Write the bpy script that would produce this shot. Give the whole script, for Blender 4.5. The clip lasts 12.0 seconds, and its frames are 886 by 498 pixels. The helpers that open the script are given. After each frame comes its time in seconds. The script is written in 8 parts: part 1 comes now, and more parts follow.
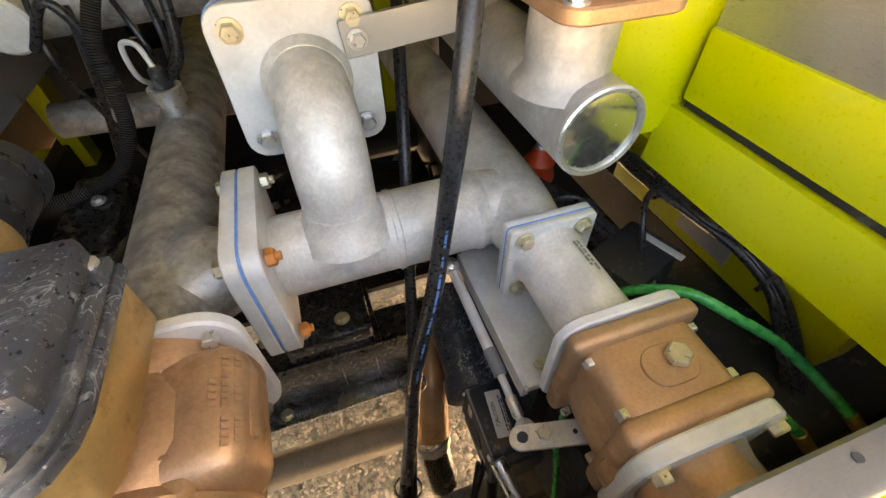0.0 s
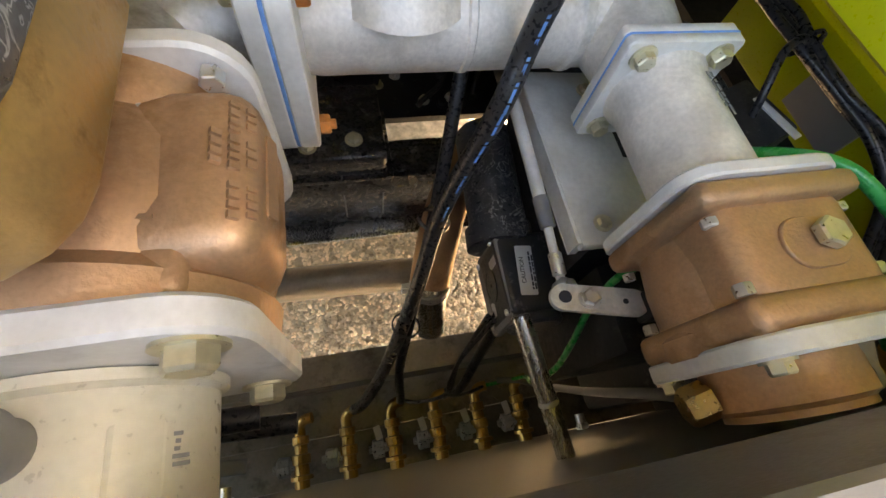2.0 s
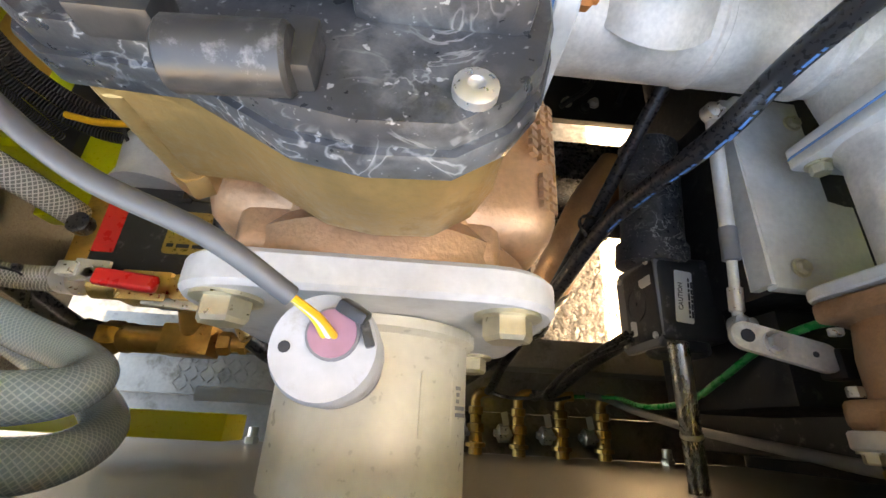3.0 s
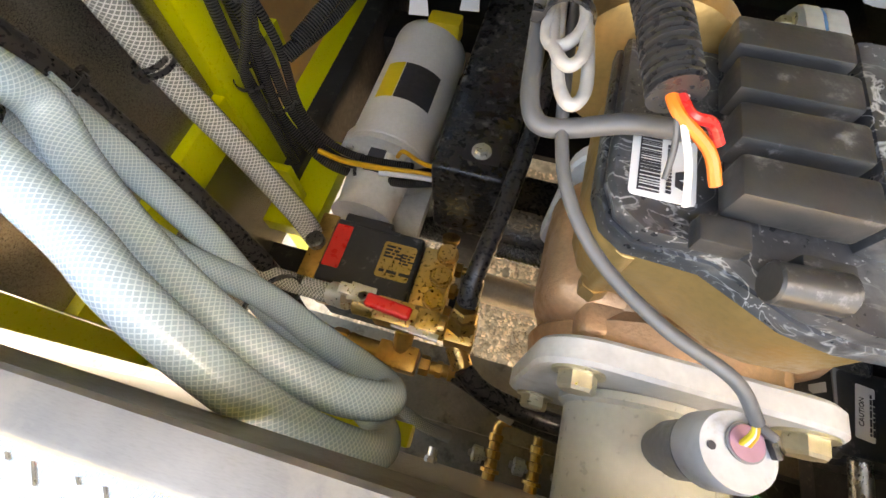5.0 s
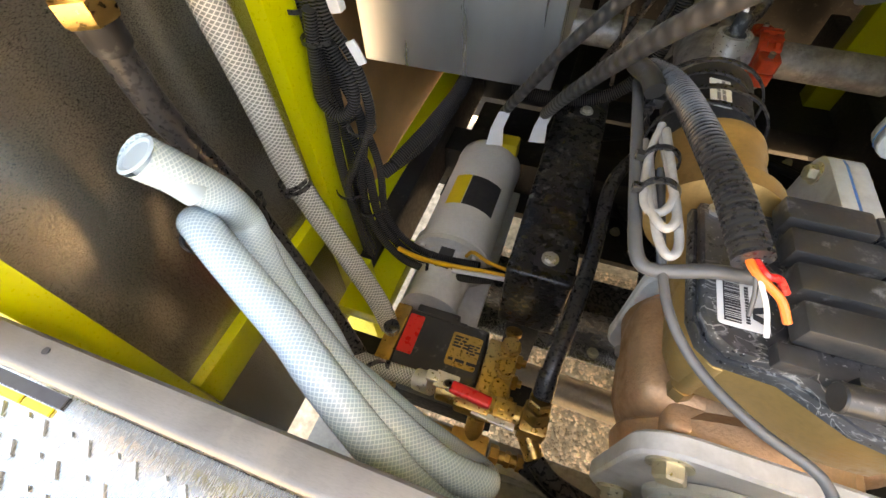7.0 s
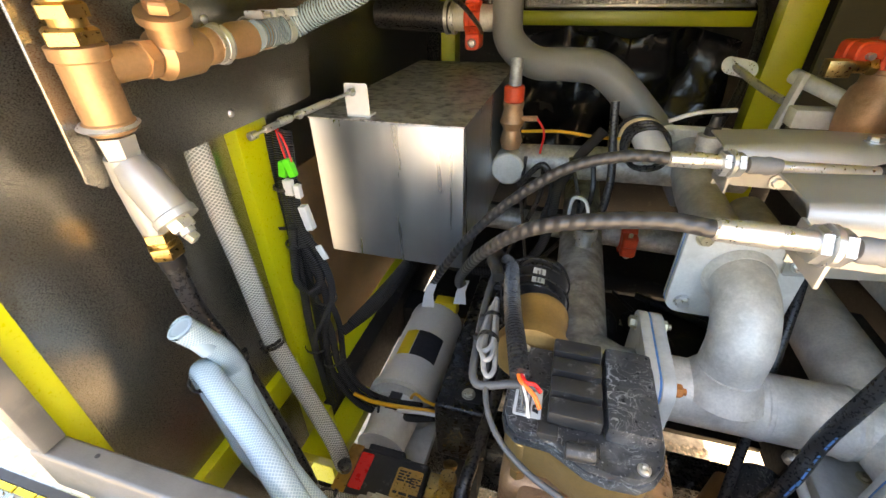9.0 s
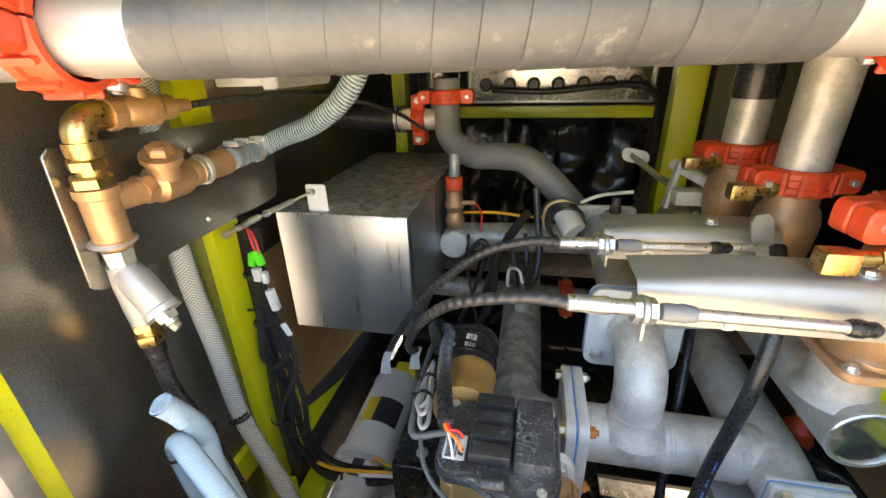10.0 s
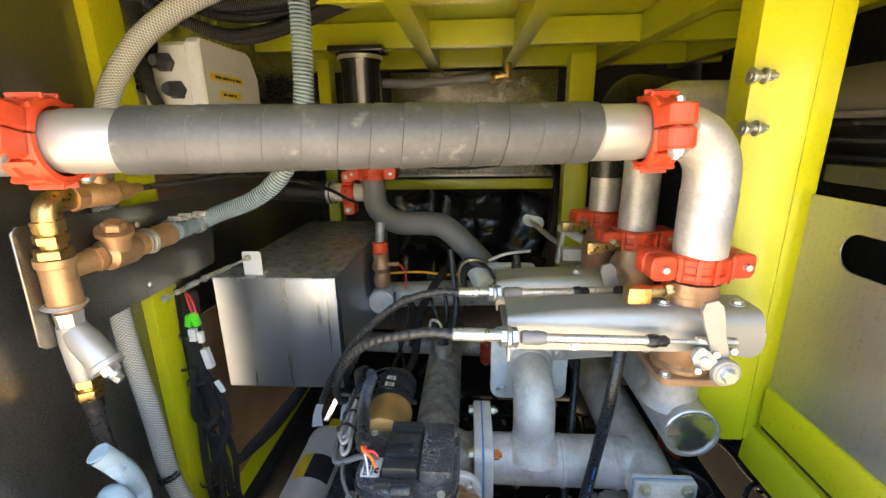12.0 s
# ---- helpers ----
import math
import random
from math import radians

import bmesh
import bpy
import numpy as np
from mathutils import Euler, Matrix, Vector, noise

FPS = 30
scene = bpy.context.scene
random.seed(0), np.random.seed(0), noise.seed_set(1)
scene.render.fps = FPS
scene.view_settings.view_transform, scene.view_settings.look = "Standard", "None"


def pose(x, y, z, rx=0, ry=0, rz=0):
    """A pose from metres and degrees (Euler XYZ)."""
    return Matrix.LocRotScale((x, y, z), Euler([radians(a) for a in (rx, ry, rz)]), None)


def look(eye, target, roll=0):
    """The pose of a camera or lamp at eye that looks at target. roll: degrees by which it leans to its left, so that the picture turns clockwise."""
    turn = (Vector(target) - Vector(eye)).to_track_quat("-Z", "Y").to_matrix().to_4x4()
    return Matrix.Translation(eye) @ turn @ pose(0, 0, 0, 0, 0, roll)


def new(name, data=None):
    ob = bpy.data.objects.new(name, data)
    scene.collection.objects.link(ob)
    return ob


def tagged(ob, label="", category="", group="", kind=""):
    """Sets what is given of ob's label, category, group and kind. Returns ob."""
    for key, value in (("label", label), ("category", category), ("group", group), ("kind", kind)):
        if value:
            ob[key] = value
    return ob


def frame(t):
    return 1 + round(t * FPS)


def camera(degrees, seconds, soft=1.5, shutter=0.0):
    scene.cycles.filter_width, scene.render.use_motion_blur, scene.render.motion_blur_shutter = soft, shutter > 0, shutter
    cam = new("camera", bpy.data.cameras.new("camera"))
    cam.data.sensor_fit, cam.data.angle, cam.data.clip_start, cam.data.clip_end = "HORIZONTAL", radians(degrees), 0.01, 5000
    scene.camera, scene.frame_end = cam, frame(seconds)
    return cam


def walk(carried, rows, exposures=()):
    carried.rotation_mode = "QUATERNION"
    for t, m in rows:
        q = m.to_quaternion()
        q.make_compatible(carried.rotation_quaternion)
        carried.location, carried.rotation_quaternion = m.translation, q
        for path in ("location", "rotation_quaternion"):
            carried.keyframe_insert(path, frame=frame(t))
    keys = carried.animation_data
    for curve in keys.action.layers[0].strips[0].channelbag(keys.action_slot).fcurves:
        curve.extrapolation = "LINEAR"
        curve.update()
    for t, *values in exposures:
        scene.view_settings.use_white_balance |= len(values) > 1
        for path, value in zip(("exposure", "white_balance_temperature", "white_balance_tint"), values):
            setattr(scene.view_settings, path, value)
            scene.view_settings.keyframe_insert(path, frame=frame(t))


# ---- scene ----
cam = camera(93.4, 12.0)
PATH = [
    (0, (-0.079, 0.02, 2.167), (0.347, 1.325, 0.712), -1.3),
    (0.5, (-0.066, 0.016, 2.095), (0.437, 1.11, 0.498), 4.9),
    (1, (-0.064, 0.031, 2.068), (0.464, 0.968, 0.382), 11.1),
    (1.5, (-0.095, 0.044, 2.051), (0.397, 0.886, 0.304), 15.6),
    (2, (-0.142, 0.057, 2.041), (0.242, 0.849, 0.246), 16.8),
    (2.5, (-0.206, 0.067, 2.036), (0.037, 0.847, 0.21), 14.8),
    (3, (-0.276, 0.062, 2.043), (-0.178, 0.84, 0.203), 11.0),
    (3.5, (-0.322, 0.059, 2.076), (-0.346, 0.853, 0.241), 6.9),
    (3.7, (-0.341, 0.052, 2.088), (-0.407, 0.853, 0.257), 5.5),
    (5.3, (-0.477, 0.047, 2.124), (-0.734, 0.89, 0.329), -0.3),
    (5.5, (-0.492, 0.046, 2.126), (-0.777, 0.917, 0.348), -0.8),
    (6, (-0.527, 0.045, 2.149), (-0.869, 0.984, 0.416), -1.5),
    (6.5, (-0.529, 0.035, 2.187), (-0.926, 1.051, 0.51), -2.3),
    (8.3, (-0.453, -0.081, 2.274), (-0.927, 1.335, 0.944), -0.6),
    (8.5, (-0.438, -0.077, 2.306), (-0.933, 1.392, 1.042), -1.1),
    (9, (-0.385, -0.126, 2.365), (-0.874, 1.482, 1.281), -1.1),
    (9.5, (-0.346, -0.179, 2.419), (-0.796, 1.529, 1.481), -1.4),
    (10, (-0.302, -0.219, 2.453), (-0.693, 1.562, 1.631), -1.7),
    (10.5, (-0.268, -0.27, 2.475), (-0.583, 1.567, 1.748), -1.4),
    (11, (-0.245, -0.322, 2.482), (-0.489, 1.555, 1.836), -1.2),
    (11.5, (-0.231, -0.357, 2.493), (-0.412, 1.547, 1.91), -1.1),
    (12, (-0.222, -0.367, 2.492), (-0.35, 1.554, 1.952), -0.9),
]
walk(cam, [(t, look(eye, target, roll)) for t, eye, target, roll in PATH], [(0, 3.72, 9200, 15), (1.2, 3.64, 9800, 14), (2.5, 3.78, 8000, 11), (3.5, 4.06, 8200, 11), (6, 3.96, 9600, 13), (9, 3.50, 7800, 10), (12, 3.10, 6700, 6)])

# ---- world, sun, exposure ----
world = bpy.data.worlds.new("sky")
scene.world = world
world.use_nodes = True
wn, wl = world.node_tree.nodes, world.node_tree.links
wn.clear()
SUN_ELEV, SUN_AZ = 52.0, 82.0  # azimuth from +y towards +x
sky = wn.new("ShaderNodeTexSky")
sky.sky_type = "NISHITA"
sky.sun_disc = False
sky.sun_elevation, sky.sun_rotation = radians(SUN_ELEV), radians(SUN_AZ)
sky.air_density, sky.dust_density, sky.ozone_density = 1.0, 3.0, 1.0
bg = wn.new("ShaderNodeBackground")
bg.inputs["Strength"].default_value = 0.13
wo = wn.new("ShaderNodeOutputWorld")
wl.new(sky.outputs[0], bg.inputs[0])
wl.new(bg.outputs[0], wo.inputs[0])
sun_data = bpy.data.lights.new("sun", "SUN")
sun_data.energy, sun_data.angle, sun_data.color = 4.5, radians(0.6), (1.0, 0.95, 0.87)
sun = new("sun", sun_data)
sun.matrix_world = look((0, 0, 8), (-math.sin(radians(SUN_AZ)) * math.cos(radians(SUN_ELEV)),
                                    -math.cos(radians(SUN_AZ)) * math.cos(radians(SUN_ELEV)),
                                    8 - math.sin(radians(SUN_ELEV))))


# ---- materials ----
def mat(name, col, rough=0.5, metal=0.0, var=0.2, vscale=6.0, bump=0.08, bscale=90.0, dirt=None, streak=None, coat=0.0, spec=0.5):
    """Procedural surface: colour patches, fine grain bump, optional dirt (colour, amount, scale) and brushed streaks (x, y, z scale)."""
    m = bpy.data.materials.new(name)
    m.use_nodes = True
    n, l = m.node_tree.nodes, m.node_tree.links
    b = n["Principled BSDF"]
    tc = n.new("ShaderNodeTexCoord")
    big = n.new("ShaderNodeTexNoise")
    big.inputs["Scale"].default_value, big.inputs["Detail"].default_value = vscale, 6.0
    l.new(tc.outputs["Object"], big.inputs["Vector"])
    fine = n.new("ShaderNodeTexNoise")
    fine.inputs["Scale"].default_value, fine.inputs["Detail"].default_value = bscale, 5.0
    if streak:
        mp = n.new("ShaderNodeMapping")
        mp.inputs["Scale"].default_value = streak
        l.new(tc.outputs["Object"], mp.inputs["Vector"])
        l.new(mp.outputs[0], fine.inputs["Vector"])
    else:
        l.new(tc.outputs["Object"], fine.inputs["Vector"])
    ramp = n.new("ShaderNodeMapRange")
    ramp.inputs["From Min"].default_value, ramp.inputs["From Max"].default_value = 0.3, 0.7
    ramp.inputs["To Min"].default_value, ramp.inputs["To Max"].default_value = 1.0 - var, 1.0 + var * 0.5
    l.new(big.outputs[0], ramp.inputs["Value"])
    ramp2 = n.new("ShaderNodeMapRange")
    ramp2.inputs["From Min"].default_value, ramp2.inputs["From Max"].default_value = 0.25, 0.75
    ramp2.inputs["To Min"].default_value, ramp2.inputs["To Max"].default_value = 1.0 - var * 0.6, 1.0 + var * 0.35
    l.new(fine.outputs[0], ramp2.inputs["Value"])
    mul = n.new("ShaderNodeMath")
    mul.operation = "MULTIPLY"
    l.new(ramp.outputs[0], mul.inputs[0])
    l.new(ramp2.outputs[0], mul.inputs[1])
    tint = n.new("ShaderNodeVectorMath")
    tint.operation = "SCALE"
    tint.inputs[0].default_value = col
    l.new(mul.outputs[0], tint.inputs["Scale"])
    out = tint.outputs[0]
    rsrc = n.new("ShaderNodeMapRange")
    rsrc.inputs["From Min"].default_value, rsrc.inputs["From Max"].default_value = 0.3, 0.7
    rsrc.inputs["To Min"].default_value, rsrc.inputs["To Max"].default_value = max(0.03, rough - 0.1), min(1.0, rough + 0.12)
    l.new(fine.outputs[0], rsrc.inputs["Value"])
    rout = rsrc.outputs[0]
    if dirt:
        dcol, amount, dscale = dirt
        dn = n.new("ShaderNodeTexNoise")
        dn.inputs["Scale"].default_value, dn.inputs["Detail"].default_value, dn.inputs["Roughness"].default_value = dscale, 8.0, 0.7
        l.new(tc.outputs["Object"], dn.inputs["Vector"])
        dr = n.new("ShaderNodeMapRange")
        dr.inputs["From Min"].default_value, dr.inputs["From Max"].default_value = 0.62 - 0.3 * amount, 0.78 - 0.2 * amount
        l.new(dn.outputs[0], dr.inputs["Value"])
        mx = n.new("ShaderNodeMix")
        mx.data_type = "RGBA"
        mx.inputs[7].default_value = (*dcol, 1)
        l.new(dr.outputs[0], mx.inputs[0])
        l.new(out, mx.inputs[6])
        out = mx.outputs[2]
        rm = n.new("ShaderNodeMix")
        rm.inputs[3].default_value = 0.85
        l.new(dr.outputs[0], rm.inputs[0])
        l.new(rout, rm.inputs[2])
        rout = rm.outputs[0]
    l.new(out, b.inputs["Base Color"])
    l.new(rout, b.inputs["Roughness"])
    b.inputs["Metallic"].default_value = metal
    b.inputs["Coat Weight"].default_value = coat
    b.inputs["Coat Roughness"].default_value = 0.2
    b.inputs["Specular IOR Level"].default_value = spec
    if bump:
        bp = n.new("ShaderNodeBump")
        bp.inputs["Strength"].default_value, bp.inputs["Distance"].default_value = bump, 0.004
        l.new(fine.outputs[0], bp.inputs["Height"])
        l.new(bp.outputs[0], b.inputs["Normal"])
    return m


def wave_mat(name, col, col2, rough, fu, fv, depth, clear=0.0, metal=0.0, both=True):
    """A hose skin: a helical braid or rings laid along the tube's own length (fv turns a metre) and round it (fu)."""
    m = bpy.data.materials.new(name)
    m.use_nodes = True
    n, l = m.node_tree.nodes, m.node_tree.links
    b = n["Principled BSDF"]
    uv = n.new("ShaderNodeUVMap")
    sep = n.new("ShaderNodeSeparateXYZ")
    l.new(uv.outputs[0], sep.inputs[0])

    def line(su, sv):
        a = n.new("ShaderNodeMath"); a.operation = "MULTIPLY"; a.inputs[1].default_value = su * 6.28318
        c = n.new("ShaderNodeMath"); c.operation = "MULTIPLY"; c.inputs[1].default_value = sv * 6.28318
        s = n.new("ShaderNodeMath"); s.operation = "ADD"
        w = n.new("ShaderNodeMath"); w.operation = "SINE"
        l.new(sep.outputs[0], a.inputs[0]); l.new(sep.outputs[1], c.inputs[0])
        l.new(a.outputs[0], s.inputs[0]); l.new(c.outputs[0], s.inputs[1]); l.new(s.outputs[0], w.inputs[0])
        return w.outputs[0]
    first = line(fu, fv)
    if both:
        mx = n.new("ShaderNodeMath"); mx.operation = "MAXIMUM"
        l.new(first, mx.inputs[0]); l.new(line(-fu, fv), mx.inputs[1])
        first = mx.outputs[0]
    rg = n.new("ShaderNodeMapRange")
    rg.inputs["From Min"].default_value, rg.inputs["From Max"].default_value = (0.45, 0.95) if both else (-0.6, 0.9)
    l.new(first, rg.inputs["Value"])
    mix = n.new("ShaderNodeMix"); mix.data_type = "RGBA"
    mix.inputs[6].default_value, mix.inputs[7].default_value = (*col, 1), (*col2, 1)
    l.new(rg.outputs[0], mix.inputs[0])
    l.new(mix.outputs[2], b.inputs["Base Color"])
    b.inputs["Roughness"].default_value, b.inputs["Metallic"].default_value = rough, metal
    bp = n.new("ShaderNodeBump")
    bp.inputs["Strength"].default_value, bp.inputs["Distance"].default_value = depth, 0.003
    l.new(first, bp.inputs["Height"])
    l.new(bp.outputs[0], b.inputs["Normal"])
    if clear:
        tr = n.new("ShaderNodeBsdfTransparent")
        tr.inputs[0].default_value = (0.93, 0.96, 0.97, 1)
        ms = n.new("ShaderNodeMixShader")
        cl = n.new("ShaderNodeMapRange")
        cl.inputs["To Min"].default_value, cl.inputs["To Max"].default_value = clear, clear * 0.3
        l.new(rg.outputs[0], cl.inputs["Value"])
        l.new(cl.outputs[0], ms.inputs[0])
        l.new(b.outputs[0], ms.inputs[1]); l.new(tr.outputs[0], ms.inputs[2])
        l.new(ms.outputs[0], n["Material Output"].inputs[0])
    return m


PIPE = mat("weathered_aluminium_pipe", (0.57, 0.55, 0.515), 0.42, 0.45, 0.32, 16, 0.10, 140, ((0.36, 0.34, 0.31), 0.38, 9))
PIPE_DK = mat("galvanised_pipe", (0.44, 0.445, 0.44), 0.45, 0.5, 0.45, 26, 0.10, 120, ((0.22, 0.21, 0.195), 0.42, 24))
CAST = mat("cast_aluminium", (0.70, 0.675, 0.63), 0.48, 0.25, 0.26, 22, 0.12, 220, ((0.42, 0.40, 0.36), 0.30, 13))
PLATE = mat("primed_plate", (0.66, 0.665, 0.645), 0.52, 0.15, 0.18, 18, 0.06, 160, ((0.46, 0.45, 0.42), 0.22, 20))
SHEET = mat("brushed_aluminium_sheet", (0.50, 0.50, 0.49), 0.36, 0.85, 0.14, 6, 0.0, 220, ((0.30, 0.29, 0.27), 0.10, 12), (1, 1, 5))
SILLM = mat("scuffed_sill_aluminium", (0.185, 0.18, 0.17), 0.46, 0.6, 0.26, 14, 0.02, 260, ((0.25, 0.235, 0.21), 0.28, 18), (1, 6, 6))
BOXM = mat("mill_finish_aluminium", (0.37, 0.405, 0.45), 0.33, 0.85, 0.16, 5, 0.0, 6, ((0.40, 0.36, 0.32), 0.10, 6), (5, 5, 0.4))
STEEL = mat("dark_stainless_panel", (0.33, 0.315, 0.28), 0.29, 0.95, 0.12, 2.0, 0.0, 400, None, (1, 1, 6))
STAIN = mat("stainless_sheet", (0.50, 0.50, 0.48), 0.24, 1.0, 0.2, 4, 0.0, 160, ((0.25, 0.22, 0.17), 0.12, 9), (6, 1, 1))
YEL = mat("hi_vis_yellow_paint", (0.52, 0.53, 0.011), 0.34, 0.0, 0.07, 5, 0.02, 200, ((0.36, 0.36, 0.05), 0.06, 6), None, 0.3)
RED = mat("orange_red_coupling_paint", (0.66, 0.070, 0.024), 0.42, 0.0, 0.2, 30, 0.10, 160, ((0.45, 0.06, 0.03), 0.2, 25))
OLIVE = mat("painted_olive_reflection", (0.060, 0.055, 0.025), 0.5, 0.0, 0.3, 4, 0.0, 160)
BRONZE = mat("cast_bronze", (0.53, 0.325, 0.185), 0.42, 0.55, 0.28, 13, 0.18, 300, ((0.34, 0.185, 0.085), 0.30, 11))
BRASS = mat("yellow_brass", (0.62, 0.43, 0.17), 0.33, 1.0, 0.18, 25, 0.03, 200)
BRASSD = mat("dull_brass", (0.50, 0.31, 0.10), 0.36, 0.9, 0.28, 22, 0.05, 160, ((0.20, 0.12, 0.05), 0.25, 30))
GOLD = mat("gold_cast_housing", (0.53, 0.335, 0.13), 0.40, 0.7, 0.24, 12, 0.10, 260, ((0.26, 0.15, 0.06), 0.22, 15))
MIRR = mat("polished_aluminium", (0.66, 0.67, 0.63), 0.16, 0.95, 0.08, 8, 0.0, 200)
CHROME = mat("zinc_plated_steel", (0.64, 0.645, 0.64), 0.34, 0.82, 0.12, 30, 0.02, 200)
ZINCY = mat("yellow_zinc_bolt", (0.64, 0.60, 0.44), 0.36, 0.75, 0.2, 40, 0.03, 200)
RUST = mat("orange_tipped_bolt", (0.62, 0.22, 0.05), 0.6, 0.1, 0.35, 60, 0.1, 200)
TAPE = mat("grey_rubber_wrap", (0.080, 0.084, 0.088), 0.44, 0.0, 0.30, 11, 0.06, 130, ((0.24, 0.23, 0.21), 0.10, 26))
RUB = mat("black_rubber", (0.024, 0.024, 0.026), 0.30, 0.0, 0.3, 30, 0.05, 200)
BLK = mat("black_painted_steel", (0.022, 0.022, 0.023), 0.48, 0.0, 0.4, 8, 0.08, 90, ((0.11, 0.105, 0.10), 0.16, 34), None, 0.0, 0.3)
BLKG = mat("glossy_black_enamel", (0.012, 0.012, 0.013), 0.14, 0.0, 0.2, 8, 0.02, 120, None, None, 0.5)
BEAMK = mat("scuffed_black_paint", (0.014, 0.014, 0.015), 0.28, 0.0, 0.4, 8, 0.10, 110, ((0.20, 0.20, 0.20), 0.20, 52), None, 0.0, 0.4)
TREADM = mat("dirty_stainless_ledge", (0.30, 0.275, 0.23), 0.5, 0.35, 0.3, 9, 0.03, 120, ((0.12, 0.10, 0.07), 0.3, 16))
DUSTY = mat("dusty_black_plastic", (0.040, 0.042, 0.047), 0.34, 0.0, 0.35, 14, 0.08, 160, ((0.12, 0.125, 0.13), 0.30, 26))


def chalk(m, colour):
    """Chalky swirls and pale specks rubbed over a dark surface."""
    n, l = m.node_tree.nodes, m.node_tree.links
    b = n["Principled BSDF"]
    under = b.inputs["Base Color"].links[0].from_socket
    tc = n.new("ShaderNodeTexCoord")
    swirl = n.new("ShaderNodeTexNoise")
    swirl.inputs["Scale"].default_value, swirl.inputs["Detail"].default_value, swirl.inputs["Distortion"].default_value = 34.0, 3.0, 2.2
    l.new(tc.outputs["Object"], swirl.inputs["Vector"])
    off = n.new("ShaderNodeMath"); off.operation = "SUBTRACT"; off.inputs[1].default_value = 0.5
    mag = n.new("ShaderNodeMath"); mag.operation = "ABSOLUTE"
    l.new(swirl.outputs[0], off.inputs[0]); l.new(off.outputs[0], mag.inputs[0])
    thin = n.new("ShaderNodeMapRange")
    thin.inputs["From Min"].default_value, thin.inputs["From Max"].default_value = 0.028, 0.004
    l.new(mag.outputs[0], thin.inputs["Value"])
    where = n.new("ShaderNodeTexNoise")
    where.inputs["Scale"].default_value, where.inputs["Detail"].default_value = 17.0, 4.0
    l.new(tc.outputs["Object"], where.inputs["Vector"])
    patch = n.new("ShaderNodeMapRange")
    patch.inputs["From Min"].default_value, patch.inputs["From Max"].default_value = 0.44, 0.60
    l.new(where.outputs[0], patch.inputs["Value"])
    both = n.new("ShaderNodeMath"); both.operation = "MULTIPLY"
    l.new(thin.outputs[0], both.inputs[0]); l.new(patch.outputs[0], both.inputs[1])
    speck = n.new("ShaderNodeTexNoise")
    speck.inputs["Scale"].default_value, speck.inputs["Detail"].default_value = 330.0, 2.0
    l.new(tc.outputs["Object"], speck.inputs["Vector"])
    dots = n.new("ShaderNodeMapRange")
    dots.inputs["From Min"].default_value, dots.inputs["From Max"].default_value, dots.inputs["To Max"].default_value = 0.66, 0.72, 0.7
    l.new(speck.outputs[0], dots.inputs["Value"])
    most = n.new("ShaderNodeMath"); most.operation = "MAXIMUM"
    l.new(both.outputs[0], most.inputs[0]); l.new(dots.outputs[0], most.inputs[1])
    mx = n.new("ShaderNodeMix"); mx.data_type = "RGBA"
    mx.inputs[7].default_value = (*colour, 1)
    l.new(most.outputs[0], mx.inputs[0]); l.new(under, mx.inputs[6])
    l.new(mx.outputs[2], b.inputs["Base Color"])


chalk(DUSTY, (0.34, 0.345, 0.35))
PLAST = mat("black_plastic", (0.030, 0.031, 0.033), 0.38, 0.0, 0.3, 20, 0.05, 200, ((0.25, 0.25, 0.25), 0.14, 40))
GREYPAINT = mat("smooth_grey_pipe_paint", (0.20, 0.205, 0.205), 0.46, 0.0, 0.12, 6, 0.03, 160, ((0.27, 0.265, 0.25), 0.10, 10))
GREYP = mat("grey_plastic", (0.20, 0.205, 0.215), 0.45, 0.0, 0.15, 20, 0.04, 200)
LEADG = mat("dark_grey_cable_sheath", (0.085, 0.085, 0.088), 0.42, 0.0, 0.15, 20, 0.04, 200)
PALEG = mat("pale_grey_cable_sheath", (0.34, 0.325, 0.31), 0.5, 0.0, 0.2, 40, 0.04, 200)
SENSW = mat("greyish_white_sensor_plastic", (0.45, 0.465, 0.48), 0.4, 0.0, 0.14, 30, 0.03, 200, ((0.32, 0.29, 0.25), 0.15, 40))
BORE = mat("hose_bore", (0.30, 0.41, 0.50), 0.4, 0.0, 0.1, 20, 0.0)
LTGREY = mat("light_grey_enamel", (0.68, 0.68, 0.67), 0.38, 0.0, 0.1, 10, 0.05, 160)
IVORY = mat("ivory_coated_cylinder", (0.60, 0.585, 0.50), 0.35, 0.1, 0.12, 8, 0.04, 160, ((0.46, 0.43, 0.32), 0.2, 7))
WHITE = mat("white_label", (0.66, 0.665, 0.66), 0.45, 0.0, 0.06, 20, 0.0)
YLAB = mat("yellow_label", (0.75, 0.56, 0.03), 0.45, 0.0, 0.06, 20, 0.0)
REDP = mat("red_plastic", (0.62, 0.02, 0.02), 0.32, 0.0, 0.1, 20, 0.0)
ORNG = mat("orange_wire", (0.80, 0.16, 0.02), 0.4, 0.0, 0.1, 20, 0.0)
YWIRE = mat("amber_wire", (0.72, 0.38, 0.02), 0.4, 0.0, 0.1, 20, 0.0)
GREEN = mat("green_tube", (0.012, 0.30, 0.07), 0.28, 0.0, 0.15, 10, 0.03, 100)
LIME = mat("lime_connector", (0.10, 0.75, 0.03), 0.4, 0.0, 0.1, 20, 0.0)
NAVY = mat("dark_blue_film", (0.02, 0.03, 0.12), 0.3, 0.0, 0.1, 20, 0.0)
BLUE = mat("blue_marker", (0.10, 0.27, 0.62), 0.6, 0.0, 0.3, 60, 0.0)
